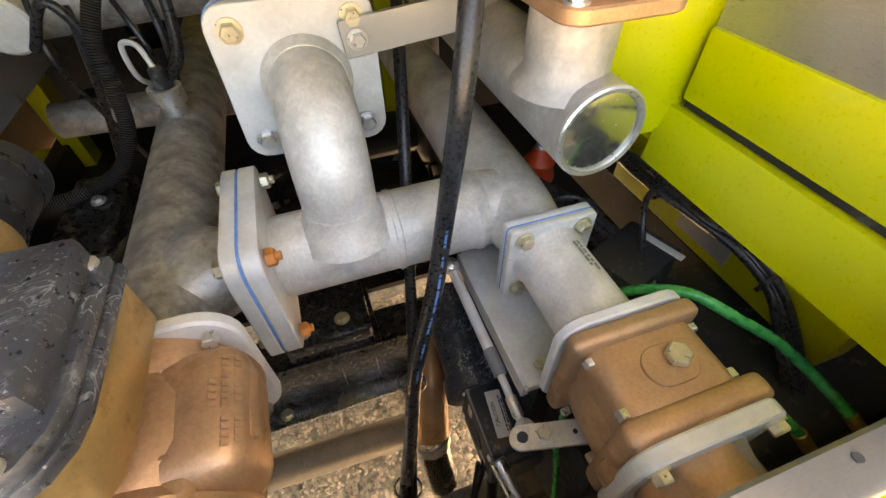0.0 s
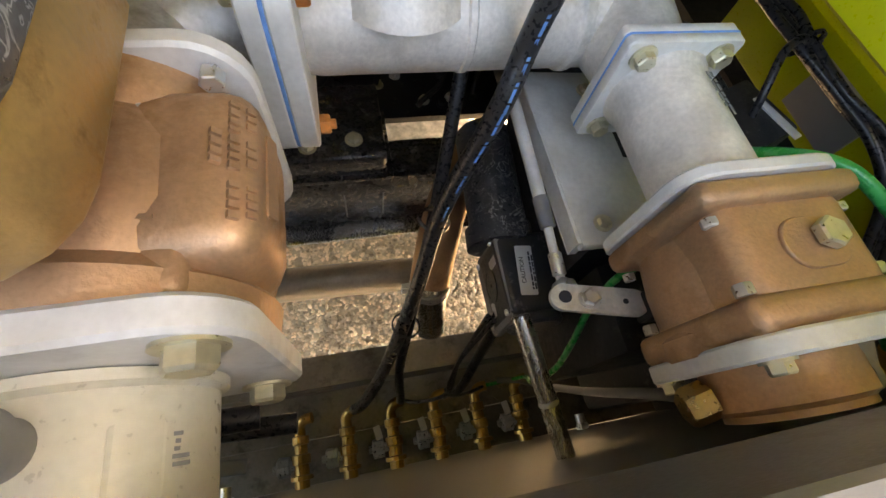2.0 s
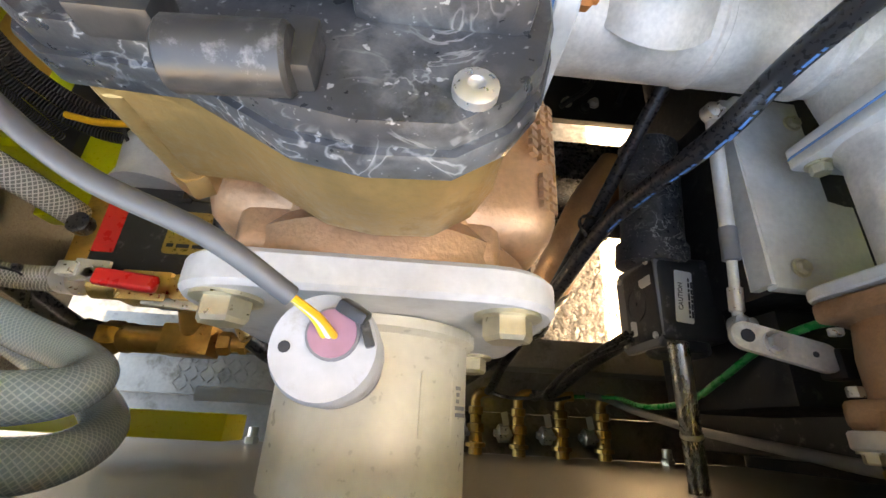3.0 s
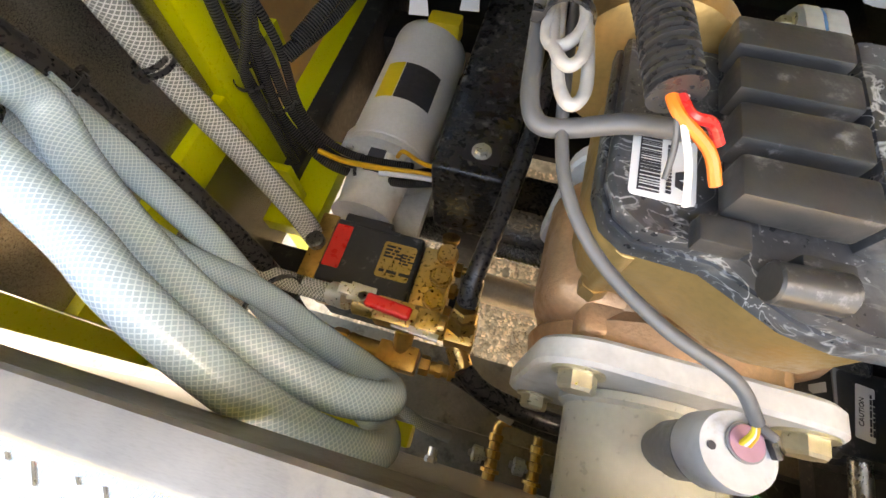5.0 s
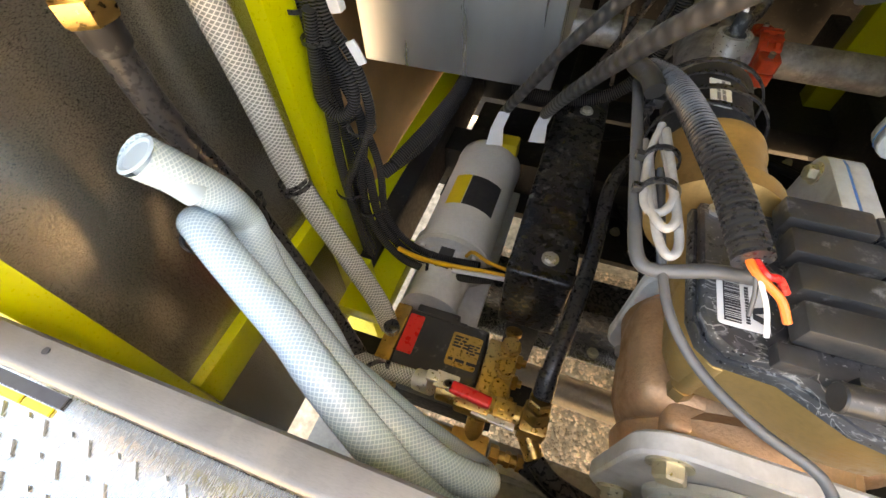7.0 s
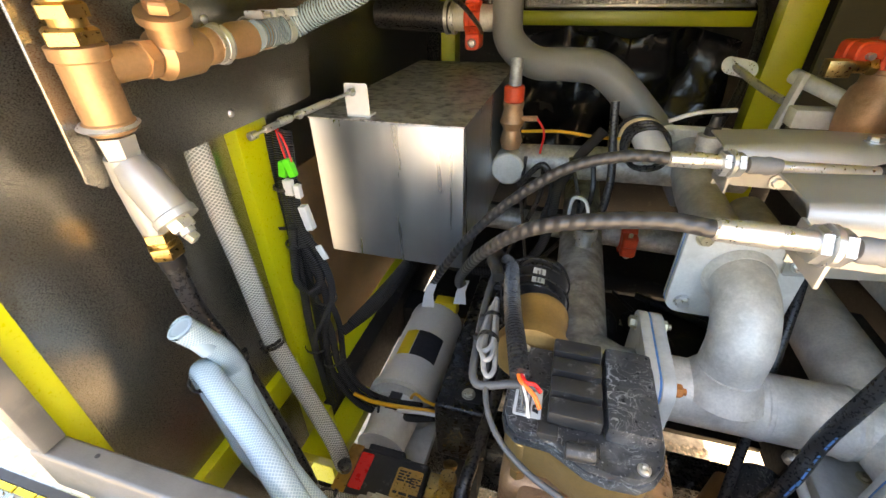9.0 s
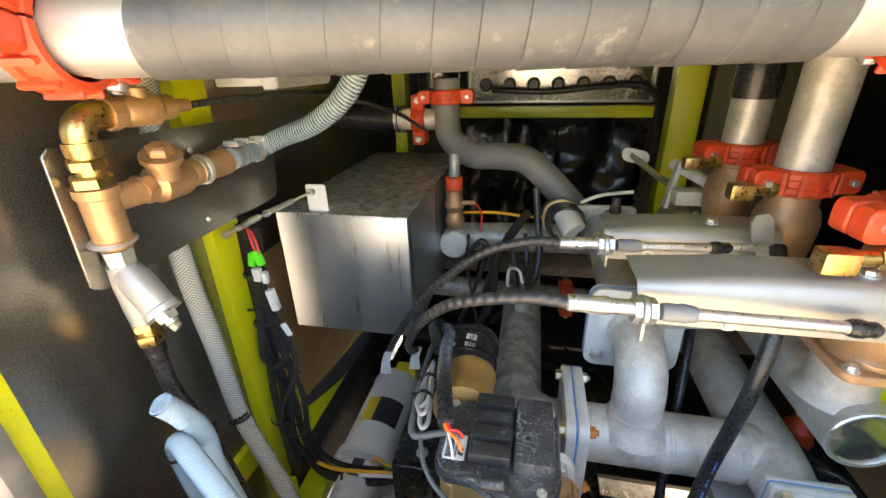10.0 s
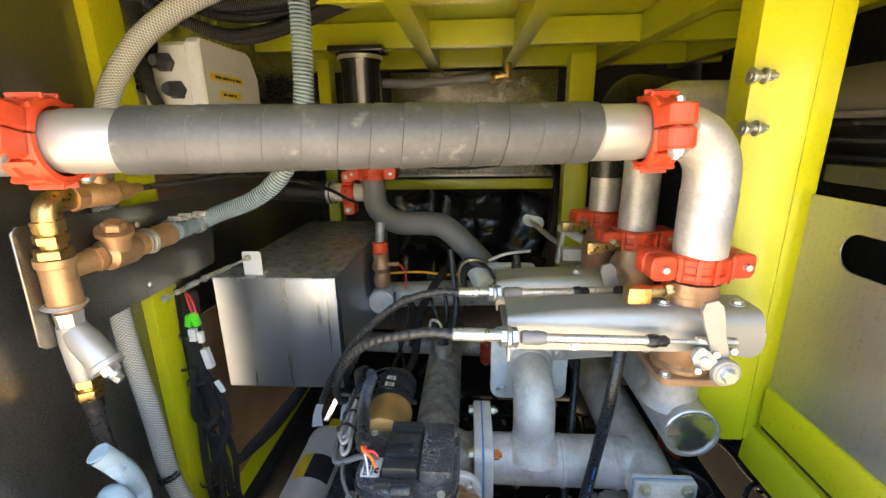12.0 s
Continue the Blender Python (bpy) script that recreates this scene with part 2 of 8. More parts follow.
PINK = mat("pink_seal", (0.36, 0.19, 0.25), 0.5, 0.0, 0.2, 60, 0.0)
BAGM = mat("black_plastic_sheet", (0.012, 0.012, 0.013), 0.2, 0.0, 0.3, 5, 0.5, 14)
TAN = mat("tan_gravel_reflection", (0.42, 0.26, 0.14), 0.55, 0.0, 0.25, 5, 0.06, 90)
INK = mat("dark_ink", (0.03, 0.03, 0.035), 0.6, 0.0, 0.1, 20, 0.0)
BRAID = wave_mat("clear_braided_hose", (0.25, 0.26, 0.25), (0.58, 0.58, 0.55), 0.20, 14, 170, 0.18, 0.30)
BRAIDB = wave_mat("pale_blue_braided_hose", (0.31, 0.43, 0.51), (0.43, 0.55, 0.63), 0.15, 20, 230, 0.10, 0.2)
WIREH = wave_mat("clear_wire_helix_hose", (0.15, 0.22, 0.27), (0.30, 0.38, 0.43), 0.08, 1, 150, 0.06, 0.5, 0.0, False)
LOOM = wave_mat("black_corrugated_loom", (0.018, 0.018, 0.020), (0.085, 0.085, 0.090), 0.26, 0, 230, 1.0, 0.0, 0.0, False)
SATIN = mat("satin_aluminium", (0.44, 0.44, 0.42), 0.42, 0.55, 0.14, 8, 0.03, 160, ((0.42, 0.41, 0.38), 0.16, 14), (1, 8, 8))
DOORM = mat("brushed_stainless_door", (0.46, 0.45, 0.42), 0.33, 0.85, 0.06, 2, 0.0, 500, None, (1, 0.15, 5))
BRONZE2 = mat("machined_bronze", (0.47, 0.285, 0.145), 0.42, 0.6, 0.22, 14, 0.06, 240, ((0.30, 0.16, 0.08), 0.22, 20))
DULL = mat("dull_brown_steel_pipe", (0.27, 0.245, 0.21), 0.5, 0.5, 0.3, 10, 0.04, 120)
WRAPC = wave_mat("spiral_wrapped_cable", (0.026, 0.026, 0.028), (0.038, 0.038, 0.040), 0.34, 1, 60, 0.30, 0.0, 0.0, False)
GRAVEL = mat("gravel_ground", (0.58, 0.44, 0.29), 0.9, 0.0, 0.4, 30, 0.9, 55)
STONE = mat("pale_gravel_stones", (0.86, 0.62, 0.38), 0.85, 0.0, 0.45, 14, 0.2, 120)
# each stone its own tone
nt = STONE.node_tree
geo = nt.nodes.new("ShaderNodeNewGeometry")
tone = nt.nodes.new("ShaderNodeMapRange")
tone.inputs["To Min"].default_value, tone.inputs["To Max"].default_value = 0.45, 1.25
nt.links.new(geo.outputs["Random Per Island"], tone.inputs["Value"])
toned = nt.nodes.new("ShaderNodeVectorMath")
toned.operation = "SCALE"
bsdf = nt.nodes["Principled BSDF"]
nt.links.new(bsdf.inputs["Base Color"].links[0].from_socket, toned.inputs[0])
nt.links.new(tone.outputs[0], toned.inputs["Scale"])
nt.links.new(toned.outputs[0], bsdf.inputs["Base Color"])



# ---- building blocks ----
V = Vector


def thing(name, at, label, category, group="", kind=""):
    ob = new(name)
    ob.location = at
    ob.empty_display_size = 0.02
    return tagged(ob, label, category, group, kind)


def finish(name, bm, material, sharp=38):
    me = bpy.data.meshes.new(name)
    bmesh.ops.recalc_face_normals(bm, faces=bm.faces)
    bm.to_mesh(me)
    bm.free()
    me.shade_smooth()
    me.set_sharp_from_angle(angle=radians(sharp))
    me.materials.append(material)
    return new(name, me)


def part(name, bm, material, parent, label="", sharp=38):
    """Links bm, built in world metres, as one mesh under a thing or a part."""
    ob = finish(name, bm, material, sharp)
    base, top = V((0, 0, 0)), parent
    while top is not None:
        base += top.location
        top = top.parent
    ob.parent = parent
    ob.matrix_parent_inverse = Matrix.Translation(-base)
    return tagged(ob, label)


def solid(name, bm, material, label, category, group="", kind="", sharp=38):
    return tagged(finish(name, bm, material, sharp), label, category, group, kind)


def B():
    return bmesh.new()


def frame_of(axis):
    a = V(axis).normalized()
    s = V((0, 0, 1)) if abs(a.z) < 0.9 else V((1, 0, 0))
    u = s.cross(a).normalized()
    return a, u, a.cross(u)


def smooth_path(pts, sub):
    pts = [V(p) for p in pts]
    if sub <= 1 or len(pts) < 3:
        return pts
    out = []
    ext = [pts[0] * 2 - pts[1]] + pts + [pts[-1] * 2 - pts[-2]]
    for i in range(1, len(ext) - 2):
        p0, p1, p2, p3 = ext[i - 1:i + 3]
        for k in range(sub):
            t = k / sub
            out.append(0.5 * ((2 * p1) + (p2 - p0) * t + (2 * p0 - 5 * p1 + 4 * p2 - p3) * t * t + (3 * p1 - p0 - 3 * p2 + p3) * t ** 3))
    out.append(pts[-1])
    return out


def tube(bm, pts, r, seg=14, sub=7, caps=True, hollow=0.0):
    """A round tube along a smoothed path; r is a number or a function of the length along it."""
    path = smooth_path(pts, sub)
    uvl = bm.loops.layers.uv.verify()
    t = (path[1] - path[0]).normalized()
    _, u, _ = frame_of(t)
    rings, dist = [], 0.0
    for i, p in enumerate(path):
        if i:
            dist += (p - path[i - 1]).length
        nt = (path[min(i + 1, len(path) - 1)] - path[max(i - 1, 0)]).normalized()
        u = (u - nt * u.dot(nt)).normalized()
        w = nt.cross(u)
        rr = r(dist) if callable(r) else r
        rings.append(([bm.verts.new(p + (u * math.cos(a) + w * math.sin(a)) * rr) for a in [2 * math.pi * k / seg for k in range(seg)]], dist))
    for (ra, da), (rb, db) in zip(rings, rings[1:]):
        for k in range(seg):
            k2 = (k + 1) % seg
            f = bm.faces.new((ra[k], ra[k2], rb[k2], rb[k]))
            for lp, uv in zip(f.loops, ((k / seg, da), ((k + 1) / seg, da), ((k + 1) / seg, db), (k / seg, db))):
                lp[uvl].uv = uv
    if caps:
        for ring, rev in ((rings[0][0], True), (rings[-1][0], False)):
            bm.faces.new(ring[::-1] if rev else ring)
    return bm


def lathe(bm, o, axis, prof, seg=32, a0=0.0, a1=360.0):
    """Turns a profile of (distance along the axis, radius) about the axis, whole or from a0 to a1 degrees."""
    a, u, w = frame_of(axis)
    o = V(o)
    full = abs(a1 - a0) >= 359.9
    cnt = seg if full else max(3, int(seg * (a1 - a0) / 360)) + 1
    angs = [radians(a0 + (a1 - a0) * k / (seg if full else cnt - 1)) for k in range(cnt)]
    rows = []
    for d, r in prof:
        if r < 1e-6:
            rows.append([bm.verts.new(o + a * d)])
        else:
            rows.append([bm.verts.new(o + a * d + (u * math.cos(g) + w * math.sin(g)) * r) for g in angs])
    for p, q in zip(rows, rows[1:]):
        for k in range(cnt if full else cnt - 1):
            k2 = (k + 1) % cnt
            if len(p) == 1 and len(q) == 1:
                continue
            if len(p) == 1:
                bm.faces.new((p[0], q[k2], q[k]))
            elif len(q) == 1:
                bm.faces.new((p[k], p[k2], q[0]))
            else:
                bm.faces.new((p[k], p[k2], q[k2], q[k]))
    if full:
        if len(rows[0]) > 1 and rows[0][0] is not rows[-1][0] and prof[0] != prof[-1]:
            bm.faces.new(rows[0][::-1])
        if len(rows[-1]) > 1 and prof[0] != prof[-1]:
            bm.faces.new(rows[-1])
    return bm


def cyl(bm, p, q, r, seg=24, ch=0.0):
    """A cylinder from p to q with chamfered rims."""
    p, q = V(p), V(q)
    h = (q - p).length
    c = ch or min(r * 0.12, h * 0.2)
    return lathe(bm, p, q - p, [(0, r - c), (c, r), (h - c, r), (h, r - c)], seg)


def box(bm, c, s, bevel=0.0, rot=None, seg=2):
    """A box of centre c and size s, its edges rounded by bevel, turned by rot (degrees about x, y, z)."""
    m = pose(*c, *(rot or (0, 0, 0))) @ Matrix.Diagonal((*s, 1))
    tmp = bmesh.new()
    bmesh.ops.create_cube(tmp, size=1.0, matrix=m)
    if bevel:
        bmesh.ops.bevel(tmp, geom=tmp.edges[:], offset=bevel, segments=seg, profile=0.6, affect="EDGES")
    join(bm, tmp)
    return bm


def join(bm, tmp):
    tmp.verts.index_update()
    vs = [bm.verts.new(v.co) for v in tmp.verts]
    for f in tmp.faces:
        bm.faces.new([vs[v.index] for v in f.verts])
    tmp.free()


def rrect(w, h, rad, k=4):
    out = []
    for cx, cy, s in ((w / 2 - rad, h / 2 - rad, 0), (-w / 2 + rad, h / 2 - rad, 90), (-w / 2 + rad, -h / 2 + rad, 180), (w / 2 - rad, -h / 2 + rad, 270)):
        for i in range(k + 1):
            a = radians(s + 90 * i / k)
            out.append((cx + rad * math.cos(a), cy + rad * math.sin(a)))
    return out


def prism(bm, o, u, v, poly, thick, bevel=0.0):
    """A plate: the outline poly in the plane (u, v) at o, made thick along u x v, with softened rims."""
    o, u, v = V(o), V(u).normalized(), V(v).normalized()
    n = u.cross(v)
    rings = []
    if bevel:
        cx, cy = sum(p[0] for p in poly) / len(poly), sum(p[1] for p in poly) / len(poly)
        ext = max(math.hypot(p[0] - cx, p[1] - cy) for p in poly)
        k = 1 - bevel / ext
        levels = [(0, k), (bevel, 1), (thick - bevel, 1), (thick, k)]
        for d, s in levels:
            rings.append([bm.verts.new(o + u * (cx + (x - cx) * s) + v * (cy + (y - cy) * s) + n * d) for x, y in poly])
    else:
        for d in (0, thick):
            rings.append([bm.verts.new(o + u * x + v * y + n * d) for x, y in poly])
    for a, b in zip(rings, rings[1:]):
        for i in range(len(poly)):
            j = (i + 1) % len(poly)
            bm.faces.new((a[i], a[j], b[j], b[i]))
    bm.faces.new(rings[0][::-1])
    bm.faces.new(rings[-1])
    return bm


def hexa(bm, p, axis, r, h):
    """A hexagonal head or nut with a chamfered crown."""
    return lathe(bm, p, axis, [(0, r), (h * 0.8, r), (h, r * 0.86)], 6)


def bolt(parent, p, axis, r=0.011, h=0.009, m=None, washer=True, stud=0.0, name="bolt", label=""):
    bm = B()
    a = V(axis).normalized()
    p = V(p)
    if washer:
        lathe(bm, p, a, [(0, r * 1.35), (0.0022, r * 1.35), (0.0022, r * 0.5)], 20)
    hexa(bm, p + a * 0.0022, a, r, h)
    if stud:
        cyl(bm, p + a * h, p + a * (h + stud), r * 0.5, 12)
    return part(name, bm, m or CHROME, parent, label, 25)


def bars(parent, o, u, v, rows, w, h, m=None, name="lettering", thick=0.0006, short=False):
    """Writing too small to read, as rows of raised bars."""
    bm = B()
    u, v, o = V(u).normalized(), V(v).normalized(), V(o)
    rnd = random.Random(int(w * 1e5) + rows)
    for i in range(rows):
        x = 0.0
        while x < w * (0.75 + 0.25 * rnd.random()):
            ln = h * (rnd.uniform(0.45, 0.8) if short else rnd.uniform(1.2, 4.5))
            prism(bm, o + u * (x + ln / 2) - v * (i * h * 1.7), u, v, [(-ln / 2, -h / 2), (ln / 2, -h / 2), (ln / 2, h / 2), (-ln / 2, h / 2)], thick)
            x += ln + h * (0.35 if short else 0.8)
    return part(name, bm, m or INK, parent)


def words(parent, text, o, u, v, size, m=None, depth=0.0004, name="lettering"):
    cu = bpy.data.curves.new("text", "FONT")
    cu.body, cu.size, cu.extrude, cu.align_x, cu.align_y = text, size, depth, "CENTER", "CENTER"
    tmp = bpy.data.objects.new("text", cu)
    scene.collection.objects.link(tmp)
    me = bpy.data.meshes.new_from_object(tmp.evaluated_get(bpy.context.evaluated_depsgraph_get()))
    bpy.data.objects.remove(tmp)
    u, v = V(u).normalized(), V(v).normalized()
    n = u.cross(v)
    mt = Matrix((u, v, n)).transposed().to_4x4()
    mt.translation = V(o)
    me.transform(mt)
    bm = B()
    bm.from_mesh(me)
    bpy.data.meshes.remove(me)
    return part(name, bm, m or INK, parent)


def label_plate(parent, o, u, v, w, h, m, name="label", thick=0.0008):
    bm = B()
    prism(bm, o, u, v, rrect(w, h, min(w, h) * 0.08, 2), thick)
    return part(name, bm, m, parent)


def hose(name, pts, r, m, label, category="hose", seg=14, sub=8, group=""):
    bm = B()
    tube(bm, pts, r, seg, sub)
    return solid(name, bm, m, label, category, group)


def zip_tie(parent, p, axis, r, m=None):
    bm = B()
    lathe(bm, V(p) - V(axis).normalized() * 0.003, axis, [(0, r), (0.0, r + 0.002), (0.006, r + 0.002), (0.006, r), (0, r)], 18)
    a, u, w = frame_of(axis)
    box(bm, V(p) + u * (r + 0.004), (0.007, 0.007, 0.007), 0.001)
    return part("zip_tie", bm, m or RUB, parent)


def coupling(at, axis, r, pad, label, group="grooved pipe couplings"):
    """A two-piece grooved coupling: two ribbed half housings with bolt pads, two bolts with nuts."""
    at, a, p = V(at), V(axis).normalized(), V(pad).normalized()
    q = a.cross(p).normalized()
    th = thing("pipe_coupling", at, label, "pipe coupling", group)
    R, w = r * 1.30, 0.046
    for sgn in (1, -1):
        bm = B()
        prof = [(-w / 2, r * 1.02), (-w / 2, R - 0.004), (-w / 2 + 0.006, R), (-w * 0.18, R), (-w * 0.12, R - 0.004), (w * 0.12, R - 0.004), (w * 0.18, R), (w / 2 - 0.006, R), (w / 2, R - 0.004), (w / 2, r * 1.02), (-w / 2, r * 1.02)]
        n = 17
        rows = []
        for d, rr in prof:
            rows.append([bm.verts.new(at + a * d + (p * math.cos(math.pi * k / (n - 1)) + q * sgn * math.sin(math.pi * k / (n - 1))) * rr + q * sgn * 0.0015) for k in range(n)])
        for x, y in zip(rows, rows[1:]):
            for k in range(n - 1):
                bm.faces.new((x[k], x[k + 1], y[k + 1], y[k]))
        # ribs over the back and the two bolt pads
        for ang in (38, 64, 90, 116, 142):
            d = p * math.cos(radians(ang)) + q * sgn * math.sin(radians(ang))
            t = a.cross(d)
            c = at + d * (R + 0.001)
            prism(bm, c - d * 0.004, a, t, rrect(w * 0.9, 0.007, 0.002, 1), 0.009 * (1 if a.cross(t).dot(d) > 0 else -1), 0.0)
        for side in (1, -1):
            c = at + p * side * (R + 0.014) + q * sgn * 0.0155
            prism(bm, c - q * 0.0145, a, p, rrect(w * 0.96, 0.046, 0.012, 3), 0.029 * (1 if a.cross(p).dot(q) > 0 else -1), 0.003)
        part("housing_half", bm, RED, th, "", 30)
    for side in (1, -1):
        c = at + p * side * (R + 0.017)
        bm = B()
        cyl(bm, c - q * 0.040, c + q * 0.044, 0.0062, 12)
        lathe(bm, c + q * 0.030, q, [(0, 0.012), (0.004, 0.0125), (0.010, 0.009), (0.013, 0.0)], 20)
        b = part("bolt", bm, CHROME, th, "zinc-plated coupling bolt", 30)
        bm = B()
        hexa(bm, c - q * 0.030, -q, 0.0118, 0.011)
        part("nut", bm, CHROME, b, "", 25)
    return th


# ---- setting ----
def slab(name, lo, hi, m, label, category, bevel=0.0, kind="structure"):
    bm = B()
    box(bm, [(a + b) / 2 for a, b in zip(lo, hi)], [b - a for a, b in zip(lo, hi)], bevel)
    return solid(name, bm, m, label, category, "", kind)


GZ = 0.55
bm = B()
bmesh.ops.create_grid(bm, x_segments=40, y_segments=40, size=300, matrix=Matrix.Translation((0, 0, GZ)))
solid("ground", bm, GRAVEL, "sunlit pale gravel yard under the truck", "ground", "", "structure")

# front sill and left jamb of folded aluminium
sill = thing("front_sill", (-0.28, 0, 1.8), "folded bare aluminium sill along the compartment opening", "sill", "", "structure")
bm = B()
prism(bm, (-0.912, 0, 0), (0, 1, 0), (0, 0, 1), [(0.000, 1.862), (0.003, 1.862), (0.003, 1.927), (0.024, 1.927), (0.024, 1.84), (0.027, 1.84), (0.027, 1.928), (0.0245, 1.9305), (0.0055, 1.9305), (0.0034, 1.9301), (0.0016, 1.9289), (0.0004, 1.9271), (0.000, 1.925)], 1.75)
part("sill_fold", bm, SILLM, sill)
for x in (-0.83, 0.145):
    bm = B()
    lathe(bm, (x, 0.017, 1.931), (0, 0, 1), [(0, 0.0028), (0.0004, 0.0028), (0.0005, 0.0)], 14)
    part("rivet_hole", bm, INK, sill, "small dark hole in the sill")
slab("jamb_left", (-0.912, 0.001, 1.933), (-0.886, 0.026, 2.897), SILLM, "bare aluminium door jamb", "jamb", 0.002)
slab("jamb_post_left", (-0.985, 0.030, 1.40), (-0.915, 0.062, 2.897), YEL, "glossy hi-vis yellow painted steel jamb", "post", 0.003)
slab("wall_inner_front", (-1.05, -0.005, 0.85), (0.75, 0.003, 1.838), DOORM, "dull stainless inner face below the sill", "wall")
# left inner lining: dark stainless sheet in a yellow frame, and the post behind it
slab("panel_left_upper", (-0.940, 0.064, 1.632), (-0.932, 0.43, 2.897), STEEL, "dark reflective stainless lining sheet", "panel")
slab("rail_left", (-0.985, 0.064, 1.560), (-0.915, 0.62, 1.630), YEL, "yellow painted side rail under the lining", "rail", 0.003)
slab("panel_left_lower", (-0.960, 0.064, 1.20), (-0.952, 0.43, 1.558), STEEL, "dark stainless lower lining sheet", "panel")
slab("beam_front_low", (-0.985, 0.030, 1.40), (-0.50, 0.062, 1.47), YEL, "yellow painted beam behind the front wall", "beam", 0.003)
slab("post_left", (-0.994, 0.431, 0.9), (-0.907, 0.51, 2.897), YEL, "square yellow painted steel post", "post", 0.004)
slab("post_left_gusset", (-0.904, 0.34, 1.36), (-0.80, 0.56, 1.40), YEL, "yellow steel foot plate of the post", "gusset", 0.003)
slab("gusset_web", (-0.904, 0.40, 1.403), (-0.84, 0.415, 1.50), YEL, "yellow steel gusset web", "gusset", 0.002)
slab("beam_left_low", (-0.99, 0.52, 1.26), (-0.93, 1.6, 1.40), YEL, "yellow painted lower side beam", "beam", 0.003)
slab("wall_left", (-1.12, 0.515, 0.96), (-1.07, 2.115, 2.897), STAIN, "bright stainless side wall reflecting the gravel", "wall")
# stainless wall here; the gravel's reflection is painted as a flat tan sheet
slab("wall_left_tan", (-1.066, 0.52, 1.20), (-1.060, 1.9, 1.95), TAN, "side wall sheet behind the looms, gravel reflection painted tan", "panel")
slab("wall_left_dark", (-1.066, 0.52, 1.955), (-1.060, 1.9, 2.6), STEEL, "dark stainless sheet above the metal box", "panel")
# tread plate step outside the sill; dark and yellow stripes paint a reflection
stp = thing("tread_step", (-0.3, -0.08, 1.85), "bright aluminium tread plate step with a painted yellow reflection", "step", "", "structure")
bm = B()
box(bm, (-0.59, -0.062, 1.850), (0.96, 0.120, 0.006), 0.001)
part("plate", bm, STAIN, stp)
bm = B()
for i in range(39):
    for j in range(5):
        box(bm, (-1.05 + i * 0.0235 + (j % 2) * 0.012, -0.030 - j * 0.020, 1.8535), (0.014, 0.0050, 0.0035), 0.0, (0, 0, 48 if (i + j) % 2 else -48))
part("treads", bm, CHROME, stp, "raised diamond treads")
bm = B()
box(bm, (-0.965, -0.0085, 1.8545), (0.21, 0.010, 0.002))
part("dark_stripe", bm, INK, stp, "dark strip")
bm = B()
for i in range(6):
    box(bm, (-1.05 + i * 0.034, -0.018, 1.8546), (0.029, 0.0065, 0.002))
part("yellow_stripe", bm, YLAB, stp, "yellow dashes of a painted reflection")

# outer body below the sill and the lower step beside it
slab("outer_body_panel", (-0.10, -0.026, 1.25), (0.62, -0.006, 1.80), YEL, "yellow painted outer body panel under the sill", "panel", 0.006)
dp = thing("body_decal", (0.03, -0.028, 1.25), "white reflective decal with a dark blue stripe on the outer panel", "decal")
bm = B()
box(bm, (0.035, -0.0275, 1.525), (0.27, 0.002, 0.54), 0.0005)
part("sheet", bm, WHITE, dp)
bm = B()
prism(bm, (0.125, -0.029, 1.52), (1, 0, 0), (0, 0, 1), [(-0.035, -0.25), (-0.015, -0.25), (0.038, 0.24), (0.012, 0.24)], 0.001)
part("stripe", bm, NAVY, dp, "dark blue stripe")
bm = B()
prism(bm, (0.045, -0.029, 1.60), (1, 0, 0), (0, 0, 1), [(-0.05, -0.10), (0.0, -0.10), (0.035, 0.16), (-0.01, 0.16)], 0.001)
part("lime_patch", bm, YEL, dp, "lime yellow patch")
ls = thing("lower_step", (0.3, -0.2, 1.2), "bright diamond tread lower step on the outer body", "step", "", "structure")
bm = B()
box(bm, (0.45, -0.100, 1.25), (1.12, 0.155, 0.006), 0.001)
box(bm, (0.45, -0.1795, 1.238), (1.12, 0.004, 0.03), 0.001)
part("plate", bm, STAIN, ls)
bm = B()
for i in range(52):
    for j in range(6):
        box(bm, (-0.09 + i * 0.021 + (j % 2) * 0.0105, -0.040 - j * 0.0215, 1.2545), (0.014, 0.0045, 0.003), 0.0, (0, 0, 48 if (i + j) % 2 else -48))
part("treads", bm, CHROME, ls, "raised diamond treads")

# right side: post, rails and stainless door panel
bm = B()
prism(bm, (0, 0, 1.865), (1, 0, 0), (0, 1, 0), [(0.248, 0.413), (0.292, 0.410), (0.304, 0.401), (0.343, 0.400), (0.349, 0.406), (0.384, 0.406), (0.388, 0.409), (0.388, 0.475), (0.248, 0.475)], 1.03)
solid("post_right", bm, YEL, "folded yellow painted steel post with two bolts", "post", "", "structure")
slab("rail_right_low", (0.50, 0.12, 1.615), (0.56, 0.60, 1.735), YEL, "yellow painted inner side rail", "rail", 0.004)
bm = B()
prism(bm, (0, -0.10, 0), (0, 0, 1), (1, 0, 0), [(1.815, 0.351), (1.79, 0.40), (1.79, 0.42), (1.896, 0.42), (1.896, 0.362), (1.86, 0.354)], 0.51)
solid("rail_right", bm, YEL, "yellow painted folded side rail", "rail", "", "structure")
# door parts lengthened unseen to y -0.62, to shade the sill and step
slab("door_rail", (0.368, -0.62, 1.908), (0.41, 0.398, 1.993), YEL, "yellow painted bottom rail of the side door", "rail", 0.003)
slab("door_seal", (0.374, -0.62, 1.8975), (0.405, 0.396, 1.9065), BLK, "black rubber seal under the side door rail", "seal")
